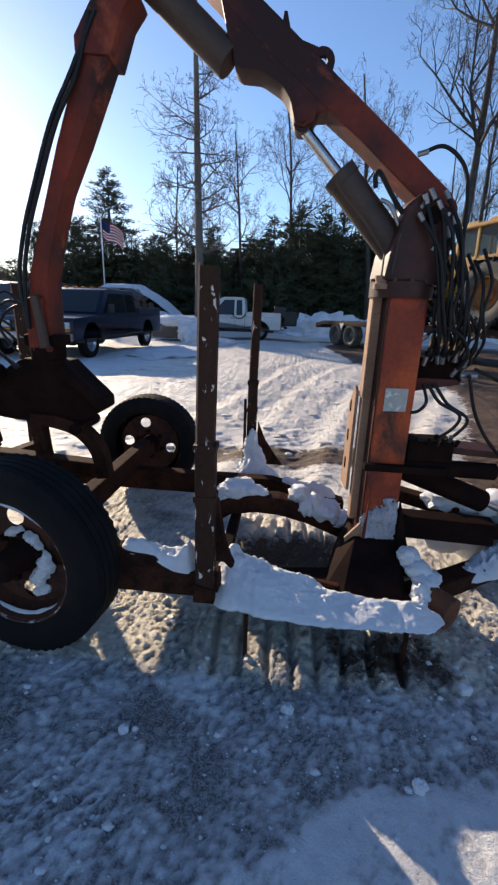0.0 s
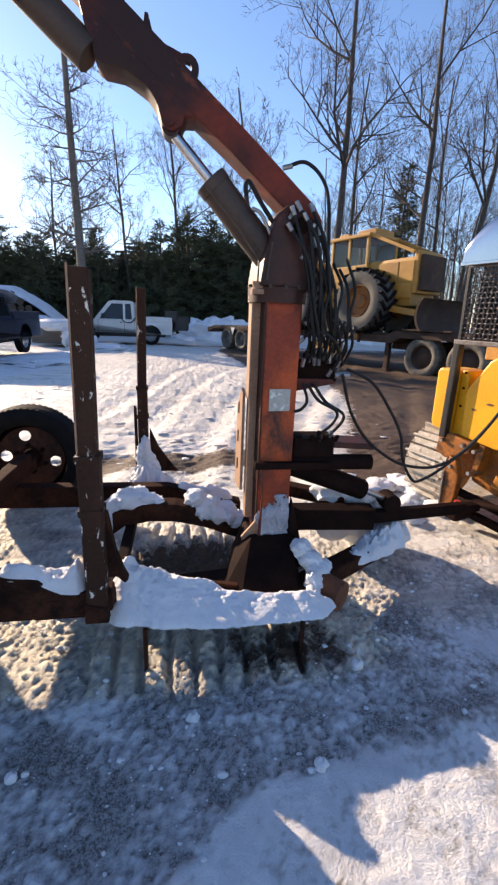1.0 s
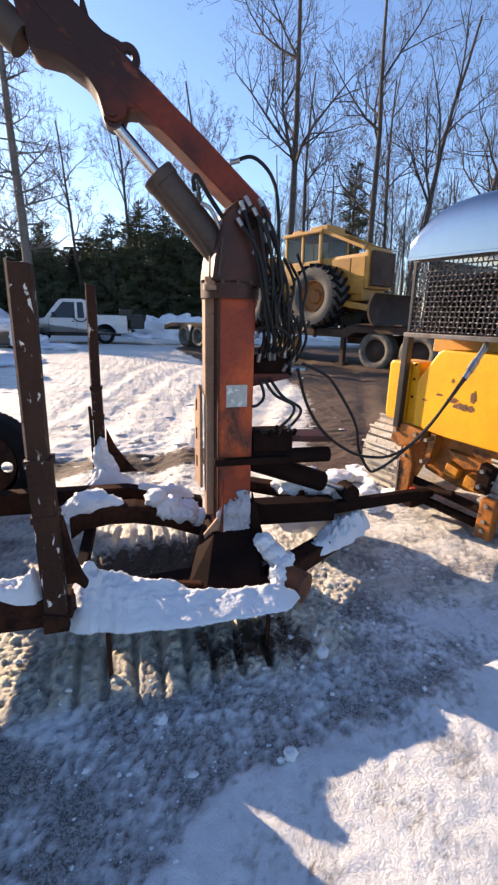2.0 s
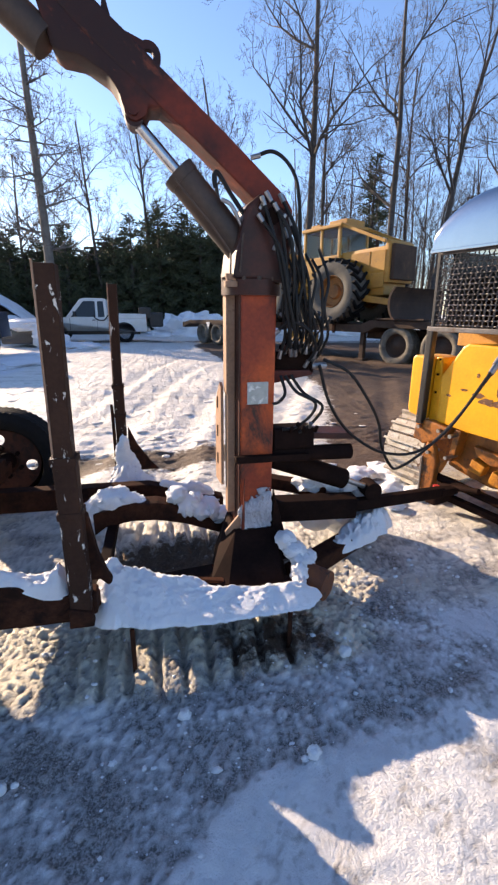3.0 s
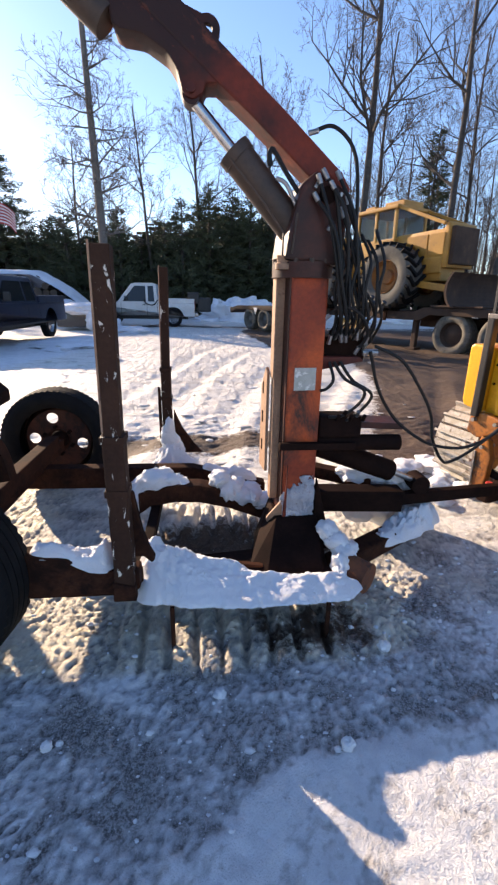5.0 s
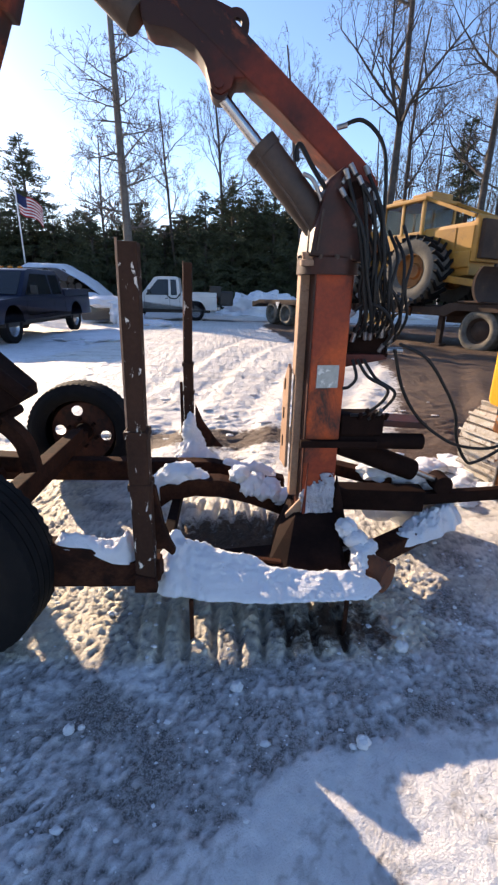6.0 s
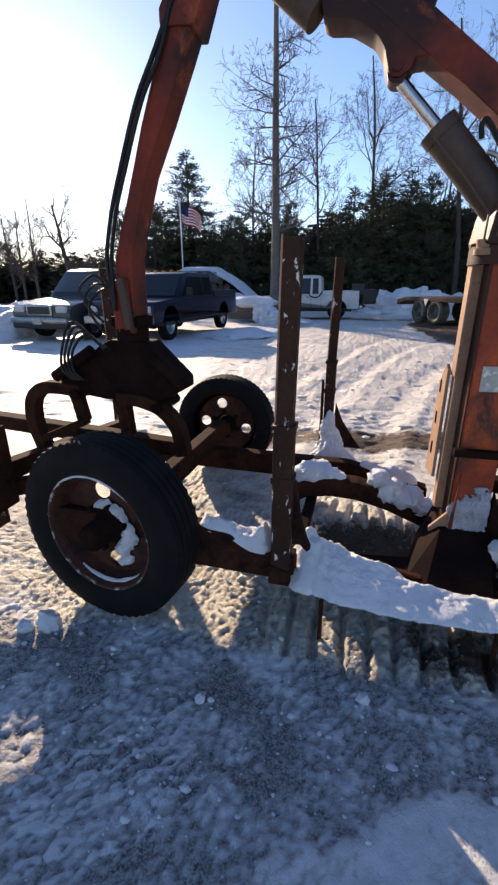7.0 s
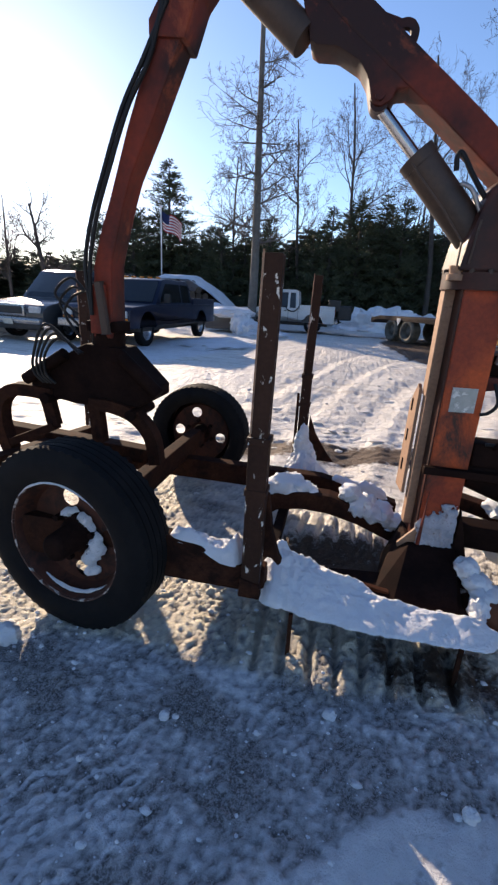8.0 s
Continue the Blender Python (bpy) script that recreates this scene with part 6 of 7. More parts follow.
for k in range(5):
    bm = box(B(), (2.42, 0.45 + 0.26 * k, 1.785), (0.12, 0.10, 0.05), None, 0.015)
    ob = part("roof_marker_light", bm, M_AMBER)
    ob.matrix_basis = place(-4.95, 10.35, 86.6)
    tagged(ob, "small amber marker light on the blue truck's roof", "marker light", "roof marker lights")


def suv(at):
    t = thing("sport_utility_vehicle", "grey sport utility vehicle with chrome grille, sun glinting on its bonnet", "car", "parked vehicles", at=at)
    L, W, H, belt, low = 5.0, 1.95, 1.86, 1.06, 0.42
    fw, rw, ar = 0.95, 3.95, 0.45
    pts = [(L, low), (L, belt), (1.5, belt), (1.25, belt), (0.75, 1.015), (0.40, 0.965), (0.18, 0.905), (0.05, 0.83), (0.0, 0.74), (0.0, low)]
    for c in (fw, rw):
        pts += [(c - ar, low)] + [(c - ar * math.cos(a), low - 0.04 + ar * math.sin(a)) for a in np.linspace(0.15, math.pi - 0.15, 10)] + [(c + ar, low)]
    part("body", prism(B(), pts, 0, W, "y", 0.045), M_SILVER, t, "", 40)
    cab = part("cabin", cab_shell(B(), [(1.30, belt - 0.03), (L - 0.05, belt - 0.03), (L - 0.25, H - 0.05), (L - 0.4, H), (2.25, H), (2.0, H - 0.06)], 0.03, W - 0.03, 0.16), M_SILVER, t, "", 40)
    zb, zt = belt - 0.03, H
    for y, out in ((0.03, -1), (W - 0.03, 1)):
        side_glass(cab, [(1.62, belt + 0.05), (2.75, belt + 0.05), (2.75, H - 0.15), (2.15, H - 0.15)], y, 0.16, zb, zt, out)
        side_glass(cab, [(2.87, belt + 0.05), (4.65, belt + 0.05), (4.5, H - 0.15), (2.87, H - 0.15)], y, 0.16, zb, zt, out)
        part("roof_rack_bar", tube(B(), [(2.3, y + (0.2 if out < 0 else -0.2), H + 0.04), (4.5, y + (0.2 if out < 0 else -0.2), H + 0.04)], 0.02, 8, 1), M_TRIM, t)
    bm = B()
    vs = [bm.verts.new(p) for p in ((1.36, 0.16, belt + 0.04), (1.36, W - 0.16, belt + 0.04), (1.96, W - 0.26, H - 0.12), (1.96, 0.26, H - 0.12))]
    f = bm.faces.new(vs)
    r = bmesh.ops.extrude_face_region(bm, geom=[f])
    for v in r["geom"]:
        if isinstance(v, bmesh.types.BMVert):
            v.co += Vector((0.03, 0, -0.015))
    bmesh.ops.recalc_face_normals(bm, faces=bm.faces)
    part("windscreen", bm, M_GLASS, cab)
    g = part("grille_surround", box(B(), (-0.01, W / 2, 0.78), (0.06, 0.86, 0.30), None, 0.05), M_BUMPER, t, "chrome grille surround", 40)
    part("grille", box(B(), (-0.03, W / 2, 0.78), (0.06, 0.74, 0.19), None, 0.03), M_TRIM, g)
    for y in (0.26, W - 0.26):
        part("headlight", box(B(), (0.02, y, 0.80), (0.08, 0.36, 0.16), None, 0.04), M_LAMP, t)
    part("front_bumper", box(B(), (-0.05, W / 2, 0.53), (0.18, W - 0.04, 0.16), None, 0.06), M_BUMPER, t)
    part("lower_bumper", box(B(), (-0.02, W / 2, 0.40), (0.16, W - 0.1, 0.18), None, 0.05), M_TRIM, t)
    part("plate", box(B(), (-0.15, W / 2, 0.50), (0.01, 0.30, 0.14), None, 0.004), M_DECAL, t, "blank number plate")
    for y in (-0.1, W + 0.1):
        part("mirror", box(B(), (1.75, y, belt + 0.10), (0.10, 0.20, 0.16), None, 0.03), M_TRIM, t)
    for x in (fw, rw):
        part("wheel_well", box(B(), (x, W / 2, 0.6), (0.82, W - 0.06, 0.42)), M_TRIM, t)
        for y in (0.13, W - 0.13):
            car_wheel(t, x, y, 0.38, 0.38, 0.25)
    return t


suv(place(-7.2, 10.15, 84))

# ---------------------------------------------------------------- lowboy with skidder
ax = Vector((4.5, -9.0, 0)).normalized()
LB = Matrix.Translation((3.25, 20.9, fall(16))) @ Matrix.Rotation(math.atan2(ax.y, ax.x), 4, 'Z')
LLEN = 9.8
low = thing("lowboy_trailer", "rusty low equipment trailer with tandem dual wheels, carrying a skidder", "trailer", at=LB)
part("deck_frame", prism(B(), [(-1.6, 0.70), (-1.0, 0.86), (9.0, 0.86), (9.3, 1.02), (11.8, 1.02), (11.8, 1.22), (9.1, 1.22), (8.8, 1.10), (-1.0, 1.02), (-1.6, 0.90)], -1.2, 1.2, "y", 0.02), M_BLADE, low, "rusty dark deck frame")
part("rear_sill", box(B(), (-1.62, 0, 0.80), (0.12, 2.4, 0.24), None, 0.02), M_BLADE, low)
part("side_reflector", prism(B(), [(0.42, 0.96), (0.74, 0.96), (0.58, 0.66)], -1.225, -1.21, "y"), M_FLAGW, low, "white triangle marker")
for x in (0.0, 1.15):
    for y in (-0.98, 0.98):
        car_wheel(low, x, y, 0.47, 0.47, 0.42, M_TYRE_GREY, M_TYRE_GREY)
for x in (3.0, 4.2, 5.4, 6.6, 7.8):
    part("deck_stake", box(B(), (x, -1.22, 0.94), (0.10, 0.05, 0.26), None, 0.01), M_RUST, low)
part("landing_leg", box(B(), (8.75, -0.95, 0.52), (0.14, 0.14, 0.90), None, 0.01), M_BLADE, low)
part("landing_shoe", box(B(), (8.75, -0.95, 0.06), (0.30, 0.30, 0.06), None, 0.01), M_BLADE, low)
part("side_box", box(B(), (6.4, -1.1, 0.62), (1.1, 0.25, 0.34), None, 0.02), M_SKID, low, "yellow box under the deck")

tk = thing("haul_truck", "dark haul truck coupled under the trailer neck, with muddy wheels", "truck", at=LB)
part("chassis", box(B(), (11.5, 0, 0.80), (6.0, 0.9, 0.28), None, 0.02), M_BLADE, tk)
part("mudguard", box(B(), (10.1, -1.0, 1.26), (1.5, 0.55, 0.05), None, 0.02), M_BLADE, tk)
part("cab", box(B(), (13.8, 0, 1.7), (2.0, 2.3, 1.9), None, 0.08), M_BLADE, tk)
part("hood", box(B(), (15.3, 0, 1.3), (1.4, 1.6, 1.1), None, 0.08), M_BLADE, tk)
for x in (10.0, 11.3, 15.3):
    for y in (-0.95, 0.95):
        car_wheel(tk, x, y, 0.54, 0.54, 0.46, M_TYRE_GREY, M_BLADE)

SK = Matrix.Translation((6.15, 14.75, 1.01)) @ Matrix.Rotation(radians(297), 4, 'Z') @ Matrix.Rotation(radians(-1.5), 4, 'Y') @ Matrix.Scale(1.12, 4)
sk = thing("log_skidder", "weathered yellow articulated log skidder with blade, on the trailer", "skidder", at=SK)
# x ahead, hood and blade at the front


def lug_tyre(R, W):
    return tyre_mesh(R, W, R * 0.52, 2, 48)


M_RIMSK = surf("rusty_orange_rim", (0.30, 0.13, 0.03), (0.20, 0.085, 0.03), 4, (0.6, 0.9), 0.0, (0.09, 0.05, 0.03), (0.55, 0.68), 7, 0.2)
first, lug = None, None
for x in (-1.75, 0.90):
    for y in (-0.89, 0.89):
        if first is None:
            first = part("wheel", lug_tyre(0.78, 0.66), M_TYRE_SK := surf("grey_lug_tyre", (0.075, 0.070, 0.062), (0.13, 0.120, 0.104), 3, (0.8, 0.95), 0.0, (0.05, 0.047, 0.045), (0.58, 0.7), 6, 0.3), sk, "grey lugged skidder tyre", 40)
            w = first
        else:
            w = new("wheel", first.data)
            w.parent = sk
        w.matrix_basis = pose(x, y, 0.78)
        for k in range(22):
            a = 2 * math.pi * k / 22
            for s in (-1, 1):
                if lug is None:
                    lug = part("tread_lug", box(B(), (0, 0, 0), (0.11, 0.38, 0.065), None, 0.008), M_TYRE, w)
                    g = lug
                else:
                    g = new("tread_lug", lug.data)
                    g.parent = w
                g.matrix_basis = Matrix.Rotation(a + 0.12 * s, 4, 'Y') @ Matrix.Translation((0.79, s * 0.165, 0)) @ Matrix.Rotation(radians(38 * s), 4, 'X')
        bm = lathe(B(), [(0.43, -0.25), (0.40, -0.29), (0.36, -0.14), (0.20, -0.10), (0.16, -0.16), (0.0, -0.16)], 28)
        part("rim", bm, M_RIMSK, w, "rusty orange wheel rim", 30)
part("rear_frame", box(B(), (-1.6, 0, 1.0), (1.6, 0.9, 0.5), None, 0.05), M_SKID, sk)
part("front_frame", prism(B(), [(-0.7, 0.65), (2.1, 0.65), (2.1, 1.25), (-0.7, 1.25)], -0.5, 0.5, "y", 0.04), M_SKID, sk)
hood = part("engine_hood", prism(B(), [(0.70, 1.05), (2.25, 0.95), (2.25, 1.92), (2.16, 2.0), (2.08, 1.84), (0.70, 1.82)], -0.55, 0.55, "y", 0.04), M_SKID, sk, "yellow engine hood", 40)
part("hood_panel", box(B(), (1.35, -0.556, 1.50), (0.62, 0.02, 0.50), None, 0.01), M_SKID, hood)
part("hood_panel", box(B(), (1.92, -0.556, 1.50), (0.42, 0.02, 0.50), None, 0.01), M_SKID, hood)
part("lower_panel", box(B(), (1.65, -0.55, 1.02), (0.95, 0.08, 0.36), None, 0.02), M_SKID, hood)
part("grille_guard", box(B(), (2.30, 0, 1.45), (0.12, 1.0, 0.85), None, 0.03), M_BLADE, hood)
cabf = part("cab_frame", box(B(), (0.0, 0, 1.38), (1.40, 1.25, 0.80), None, 0.03), M_SKID, sk, "yellow cab lower body")
for x in (-0.65, 0.0, 0.65):
    for y in (-0.60, 0.60):
        part("cab_pillar", box(B(), (x, y, 2.12), (0.08, 0.08, 0.78), None, 0.015), M_SKID, cabf)
part("cab_roof", box(B(), (0.0, 0, 2.53), (1.50, 1.36, 0.10), None, 0.03), M_SKID, cabf, "yellow cab roof")
part("roof_box", box(B(), (0.30, 0.1, 2.66), (0.65, 0.8, 0.18), None, 0.03), M_SKID, cabf)
part("roof_box", box(B(), (-0.45, -0.2, 2.64), (0.35, 0.4, 0.13), None, 0.02), M_SKID, cabf)
for x, wx in ((-0.325, 0.55), (0.325, 0.55)):
    for y in (-0.60, 0.60):
        part("cab_window", box(B(), (x, y, 2.13), (wx, 0.015, 0.68)), M_CLEAR, cabf)
for x in (-0.66, 0.66):
    part("cab_window", box(B(), (x, 0, 2.13), (0.015, 1.1, 0.68)), M_CLEAR, cabf)
for y in (-0.58, 0.58):
    part("guard_bar", beam(B(), (0.70, y, 2.53), (2.12, y, 1.94), 0.07, 0.08, 0.01), M_SKID, cabf, "sloping yellow brush guard bar")
part("exhaust_stub", rod(B(), (1.3, 0.2, 1.8), (1.3, 0.2, 2.2), 0.05, n=14), M_BLADE, sk)
part("winch", rod(B(), (-1.4, -0.35, 1.45), (-1.4, 0.35, 1.45), 0.28, n=24), M_BLADE, sk)
part("rear_arch", prism(B(), [(-2.2, 1.0), (-2.0, 1.0), (-1.75, 2.1), (-1.95, 2.1)], -0.5, 0.5, "y", 0.03), M_SKID, sk)
bl = [(3.15 - 0.40 * math.cos(a), 0.41 + 0.48 * math.sin(a)) for a in np.linspace(-0.9, 0.9, 10)]
bl = prism(B(), bl + [(x - 0.06, z) for x, z in bl[::-1]], -1.15, 1.15, "y")
part("blade", bl, M_BLADE, sk, "worn dark dozer blade")
for y in (-0.7, 0.7):
    part("blade_arm", beam(B(), (1.6, y, 0.60), (2.70, y, 0.42), 0.14, 0.16, 0.02), M_SKID, sk)


# ---------------------------------------------------------------- yard heaps, log pile, flag
def heap(name, label, x, y, sx, sy, h, mat_, seed, sub=5, jag=0.25):
    bm = B()
    bmesh.ops.create_icosphere(bm, subdivisions=sub, radius=1.0)
    for v in bm.verts:
        d = v.co.normalized()
        k = 1 + jag * noise.noise(d * 2.1 + Vector((seed, 0, 0))) + jag * 0.6 * noise.noise(d * 5.5 + Vector((seed, 2, 0))) + jag * 0.3 * noise.noise(d * 13 + Vector((0, seed, 0)))
        z = max(-0.25, d.z)
        v.co = Vector((x + d.x * sx * k, y + d.y * sy * k, fall(y) + z * h * k))
    return tagged(part(name, bm, mat_, None, "", 60), label, "snow bank", "snow banks")


heap("snow_bank", "smooth snow bank in front of the parked trucks", -3.6, 13.5, 1.2, 2.0, 0.14, M_BANK, 1.0)
heap("snow_bank", "snow bank beside the white pickup's nose", -3.7, 18.6, 0.55, 1.0, 0.55, M_BANK, 2.0)
heap("snow_bank", "low spreading snow bank by the white pickup", -3.0, 18.3, 1.2, 0.9, 0.22, M_BANK, 5.0)
heap("snow_bank", "ploughed lumpy snow bank beyond the trailer", 2.2, 27.0, 2.6, 1.2, 1.15, M_BANK, 3.0, 5, 0.45)
heap("snow_bank", "ploughed lumpy snow bank beyond the trailer", 4.9, 27.6, 2.4, 1.2, 0.95, M_BANK, 7.0, 5, 0.45)
heap("snow_bank", "long snow bank beside the grey vehicle", -10.4, 11.6, 1.3, 2.8, 0.75, M_BANK, 4.0)
heap("snow_bank", "distant low snow bank along the yard's edge", -16.0, 24.0, 6.0, 1.6, 0.9, M_BANK, 6.0)
heap("snow_bank", "distant low snow bank along the yard's edge", 10.5, 27.0, 4.0, 1.5, 0.8, M_BANK, 8.0)

cov = thing("snow_covered_machine", "low grey machine buried under a smooth snow cover", "machine", "", at=place(-5.75, 18.9, -12))
part("body", prism(B(), [(0.0, 0.1), (1.9, 0.1), (1.95, 0.62), (1.5, 0.80), (0.9, 0.90), (0.3, 0.82), (0.0, 0.6)], 0, 1.2, "y", 0.06), M_SILVER, cov, "", 40)
part("snow_cover", lump(B(), (0.95, 0.55, 0.80), (1.15, 0.80, 0.27), 0.18, 2.4, 4, 3), M_BANK, cov, "thick snow cover", 60)
part("snow_skirt", lump(B(), (1.65, 0.2, 0.35), (0.42, 0.55, 0.52), 0.2, 2.2, 4, 6), M_BANK, cov, "snow slumped over the end", 60)

pile = thing("log_pile", "long stack of dark logs with a rounded snow cap", "log pile")
rr = random.Random(3)
for row in range(7):
    for k in range(16 - row * 2):
        x = -12.6 + 0.42 * k + 0.42 * row + 0.05 * rr.random()
        z = 0.1 + 0.33 * row
        r = 0.16 + 0.06 * rr.random()
        bm = rod(B(), (x, 25.8 + 0.3 * rr.random(), z + fall(26)), (x, 29.0, z + fall(26)), r, n=10)
        part("log", bm, M_WALLLOG, pile, "", 40)
bm = snow_ridge(B(), [(-13.2, 27.3, 0.25, 1.2, 0.2), (-12.2, 27.3, 1.35, 1.4, 0.25), (-10.8, 27.3, 2.2, 1.4, 0.28), (-9.0, 27.3, 2.2, 1.4, 0.26), (-7.6, 27.3, 1.45, 1.4, 0.22), (-6.2, 27.3, 0.3, 1.2, 0.2)], 16, 0.25, 2, 0.4)
tagged(part("snow_drift", bm, M_BANK, None, "", 60), "rounded snow cover lying on the log pile", "snow", "lying snow")
for k in range(2):
    bm = lathe(B(), [(0.0, -0.55), (0.42, -0.55), (0.47, -0.5), (0.47, 0.5), (0.42, 0.55), (0.0, 0.55)], 24, pose(-7.9 + 1.0 * k, 24.2, 0.45 + fall(24)))
    tagged(part("round_bale", bm, M_BLADE, None, "", 40), "dark round bale under a snow cover", "bale", "round bales")
bm = snow_ridge(B(), [(-8.7, 24.4, 0.6, 0.6, 0.2), (-8.0, 24.4, 0.72, 0.7, 0.28), (-6.9, 24.4, 0.72, 0.7, 0.28), (-6.0, 24.4, 0.55, 0.6, 0.25)], 12, 0.2, 3, 0.4)
tagged(part("snow_drift", bm, M_BANK, None, "", 60), "snow cover over the round bales", "snow", "lying snow")

fx, fy = -12.9, 31.2
pole = thing("flagpole", "slim white flagpole with a limp striped flag", "flagpole")
part("pole", rod(B(), (fx, fy, fall(31) - 0.1), (fx, fy, 6.9), 0.06, 0.04, 14), M_POLE, pole, "", 40)
part("finial", lump(B(), (fx, fy, 6.95), (0.09, 0.09, 0.09), 0.0, 1, 2), M_POLE, pole, "", 60)


def flag_strip(name, v0, v1, u0, u1, material):
    bm = B()
    rows = []
    for i in range(15):
        u = u0 + (u1 - u0) * i / 14
        row = []
        for v in (v0, v1):
            x = fx + 0.06 + 1.45 * u
            z = 6.7 - 1.15 * v - 0.75 * u ** 1.3 - 0.1 * math.sin(u * 7)
            y = fy + 0.16 * math.sin(u * 9 + v * 1.5)
            row.append((bm.verts.new((x, y - 0.008, z)), bm.verts.new((x, y + 0.008, z))))
        rows.append(row)
    for a, b in zip(rows, rows[1:]):
        bm.faces.new((a[0][0], b[0][0], b[1][0], a[1][0]))
        bm.faces.new((a[0][1], a[1][1], b[1][1], b[0][1]))
        bm.faces.new((a[0][0], a[0][1], b[0][1], b[0][0]))
        bm.faces.new((a[1][0], b[1][0], b[1][1], a[1][1]))
    return part(name, bm, material, pole, "", 60)


for k in range(13):
    flag_strip("flag_stripe", k / 13, (k + 1) / 13, 0.42 if k < 7 else 0.0, 1.0, M_FLAGR if k % 2 == 0 else M_FLAGW)
flag_strip("flag_field", 0.0, 7 / 13, 0.0, 0.42, M_FLAGB)


# ---------------------------------------------------------------- trees
def branch_mesh(V, F, a, b, ra, rb, n=4):
    d = (b - a)
    if d.length < 1e-6:
        return
    t = d.normalized()
    s = t.orthogonal().normalized()
    u = t.cross(s)
    i0 = len(V)
    for p, r in ((a, ra), (b, rb)):
        for k in range(n):
            c = 2 * math.pi * k / n
            V.append(tuple(p + (s * math.cos(c) + u * math.sin(c)) * r))
    for k in range(n):
        F.append((i0 + k, i0 + (k + 1) % n, i0 + n + (k + 1) % n, i0 + n + k))


def bare_tree(x, y, H, r0, seed, lean=(0, 0), fork=0.35, spread=1.0, depth=5, limbs=9, label="tall bare tree with fine twigs", sparse=False, most=19500):
    """A leafless tree: a tapered bending trunk, forked limbs, and twigs."""
    rr = random.Random(seed)
    z0 = fall(y) - 0.2
    V, F, VT, FT = [], [], [], []

    def grow(p, d, length, r, level, segs):
        """One limb in several bending pieces; sprouts smaller ones along its way."""
        q = p
        for s in range(segs):
            d2 = (d + Vector((rr.uniform(-1, 1), rr.uniform(-1, 1), rr.uniform(-0.3, 0.9))) * ((0.012 if sparse else 0.06) if level == 0 else 0.26)).normalized()
            e = q + d2 * (length / segs)
            ra, rb = r * (1 - 0.75 * s / segs), r * (1 - 0.75 * (s + 1) / segs)
            if level <= 2:
                branch_mesh(V, F, q, e, ra, rb, 7 if level == 0 else 5)
            else:
                branch_mesh(VT, FT, q, e, max(ra, 0.006), max(rb, 0.005), 3)
            if level < depth and (level > 0 or s >= segs * fork) and len(FT) < most:
                for _ in range(2 if level < 4 or rr.random() < 0.5 else 1):
                    if sparse and rr.random() < (0.05 if level == 0 else 0.12):
                        continue
                    ang = rr.uniform(0, 2 * math.pi)
                    side = d2.orthogonal().normalized()
                    side = Matrix.Rotation(ang, 3, d2) @ side
                    up = 0.42 if not sparse else rr.uniform(-0.15, 0.25)
                    nd = (d2 * rr.uniform(0.45, 0.9) + side * rr.uniform(0.6, 1.0) * spread + Vector((0, 0, up * rr.random()))).normalized()
                    if sparse and level == 0:
                        nd = (side + Vector((0, 0, rr.uniform(-0.1, 0.35)))).normalized()
                    k = rr.uniform(0.42, 0.66) * (rr.uniform(0.22, 0.5) if level == 0 and sparse else 1)
                    ln = length * (k if level else k * 0.62) * (1 - 0.35 * s / segs)
                    grow(e.copy() if rr.random() < 0.5 else q.lerp(e, rr.random()), nd, ln, max(ra * ((0.26 if level == 0 else 0.6) if sparse else 0.52), 0.007), level + 1, max(2, segs - 2 if level else 4))
            q, d = e, d2
    grow(Vector((x, y, z0)), Vector((lean[0], lean[1], 1)).normalized(), H, r0, 0, limbs)
    t = thing("bare_tree", label, "tree", "bare trees")
    raw("trunk", V, F, M_GREYBARK if sparse else M_BARK, t, "grey brown trunk and limbs", 60)
    if VT:
        tagged(raw("twig_mass", VT, FT, M_TWIG, t, "fine brown twigs"), "", "", "", "stuff")
    return t


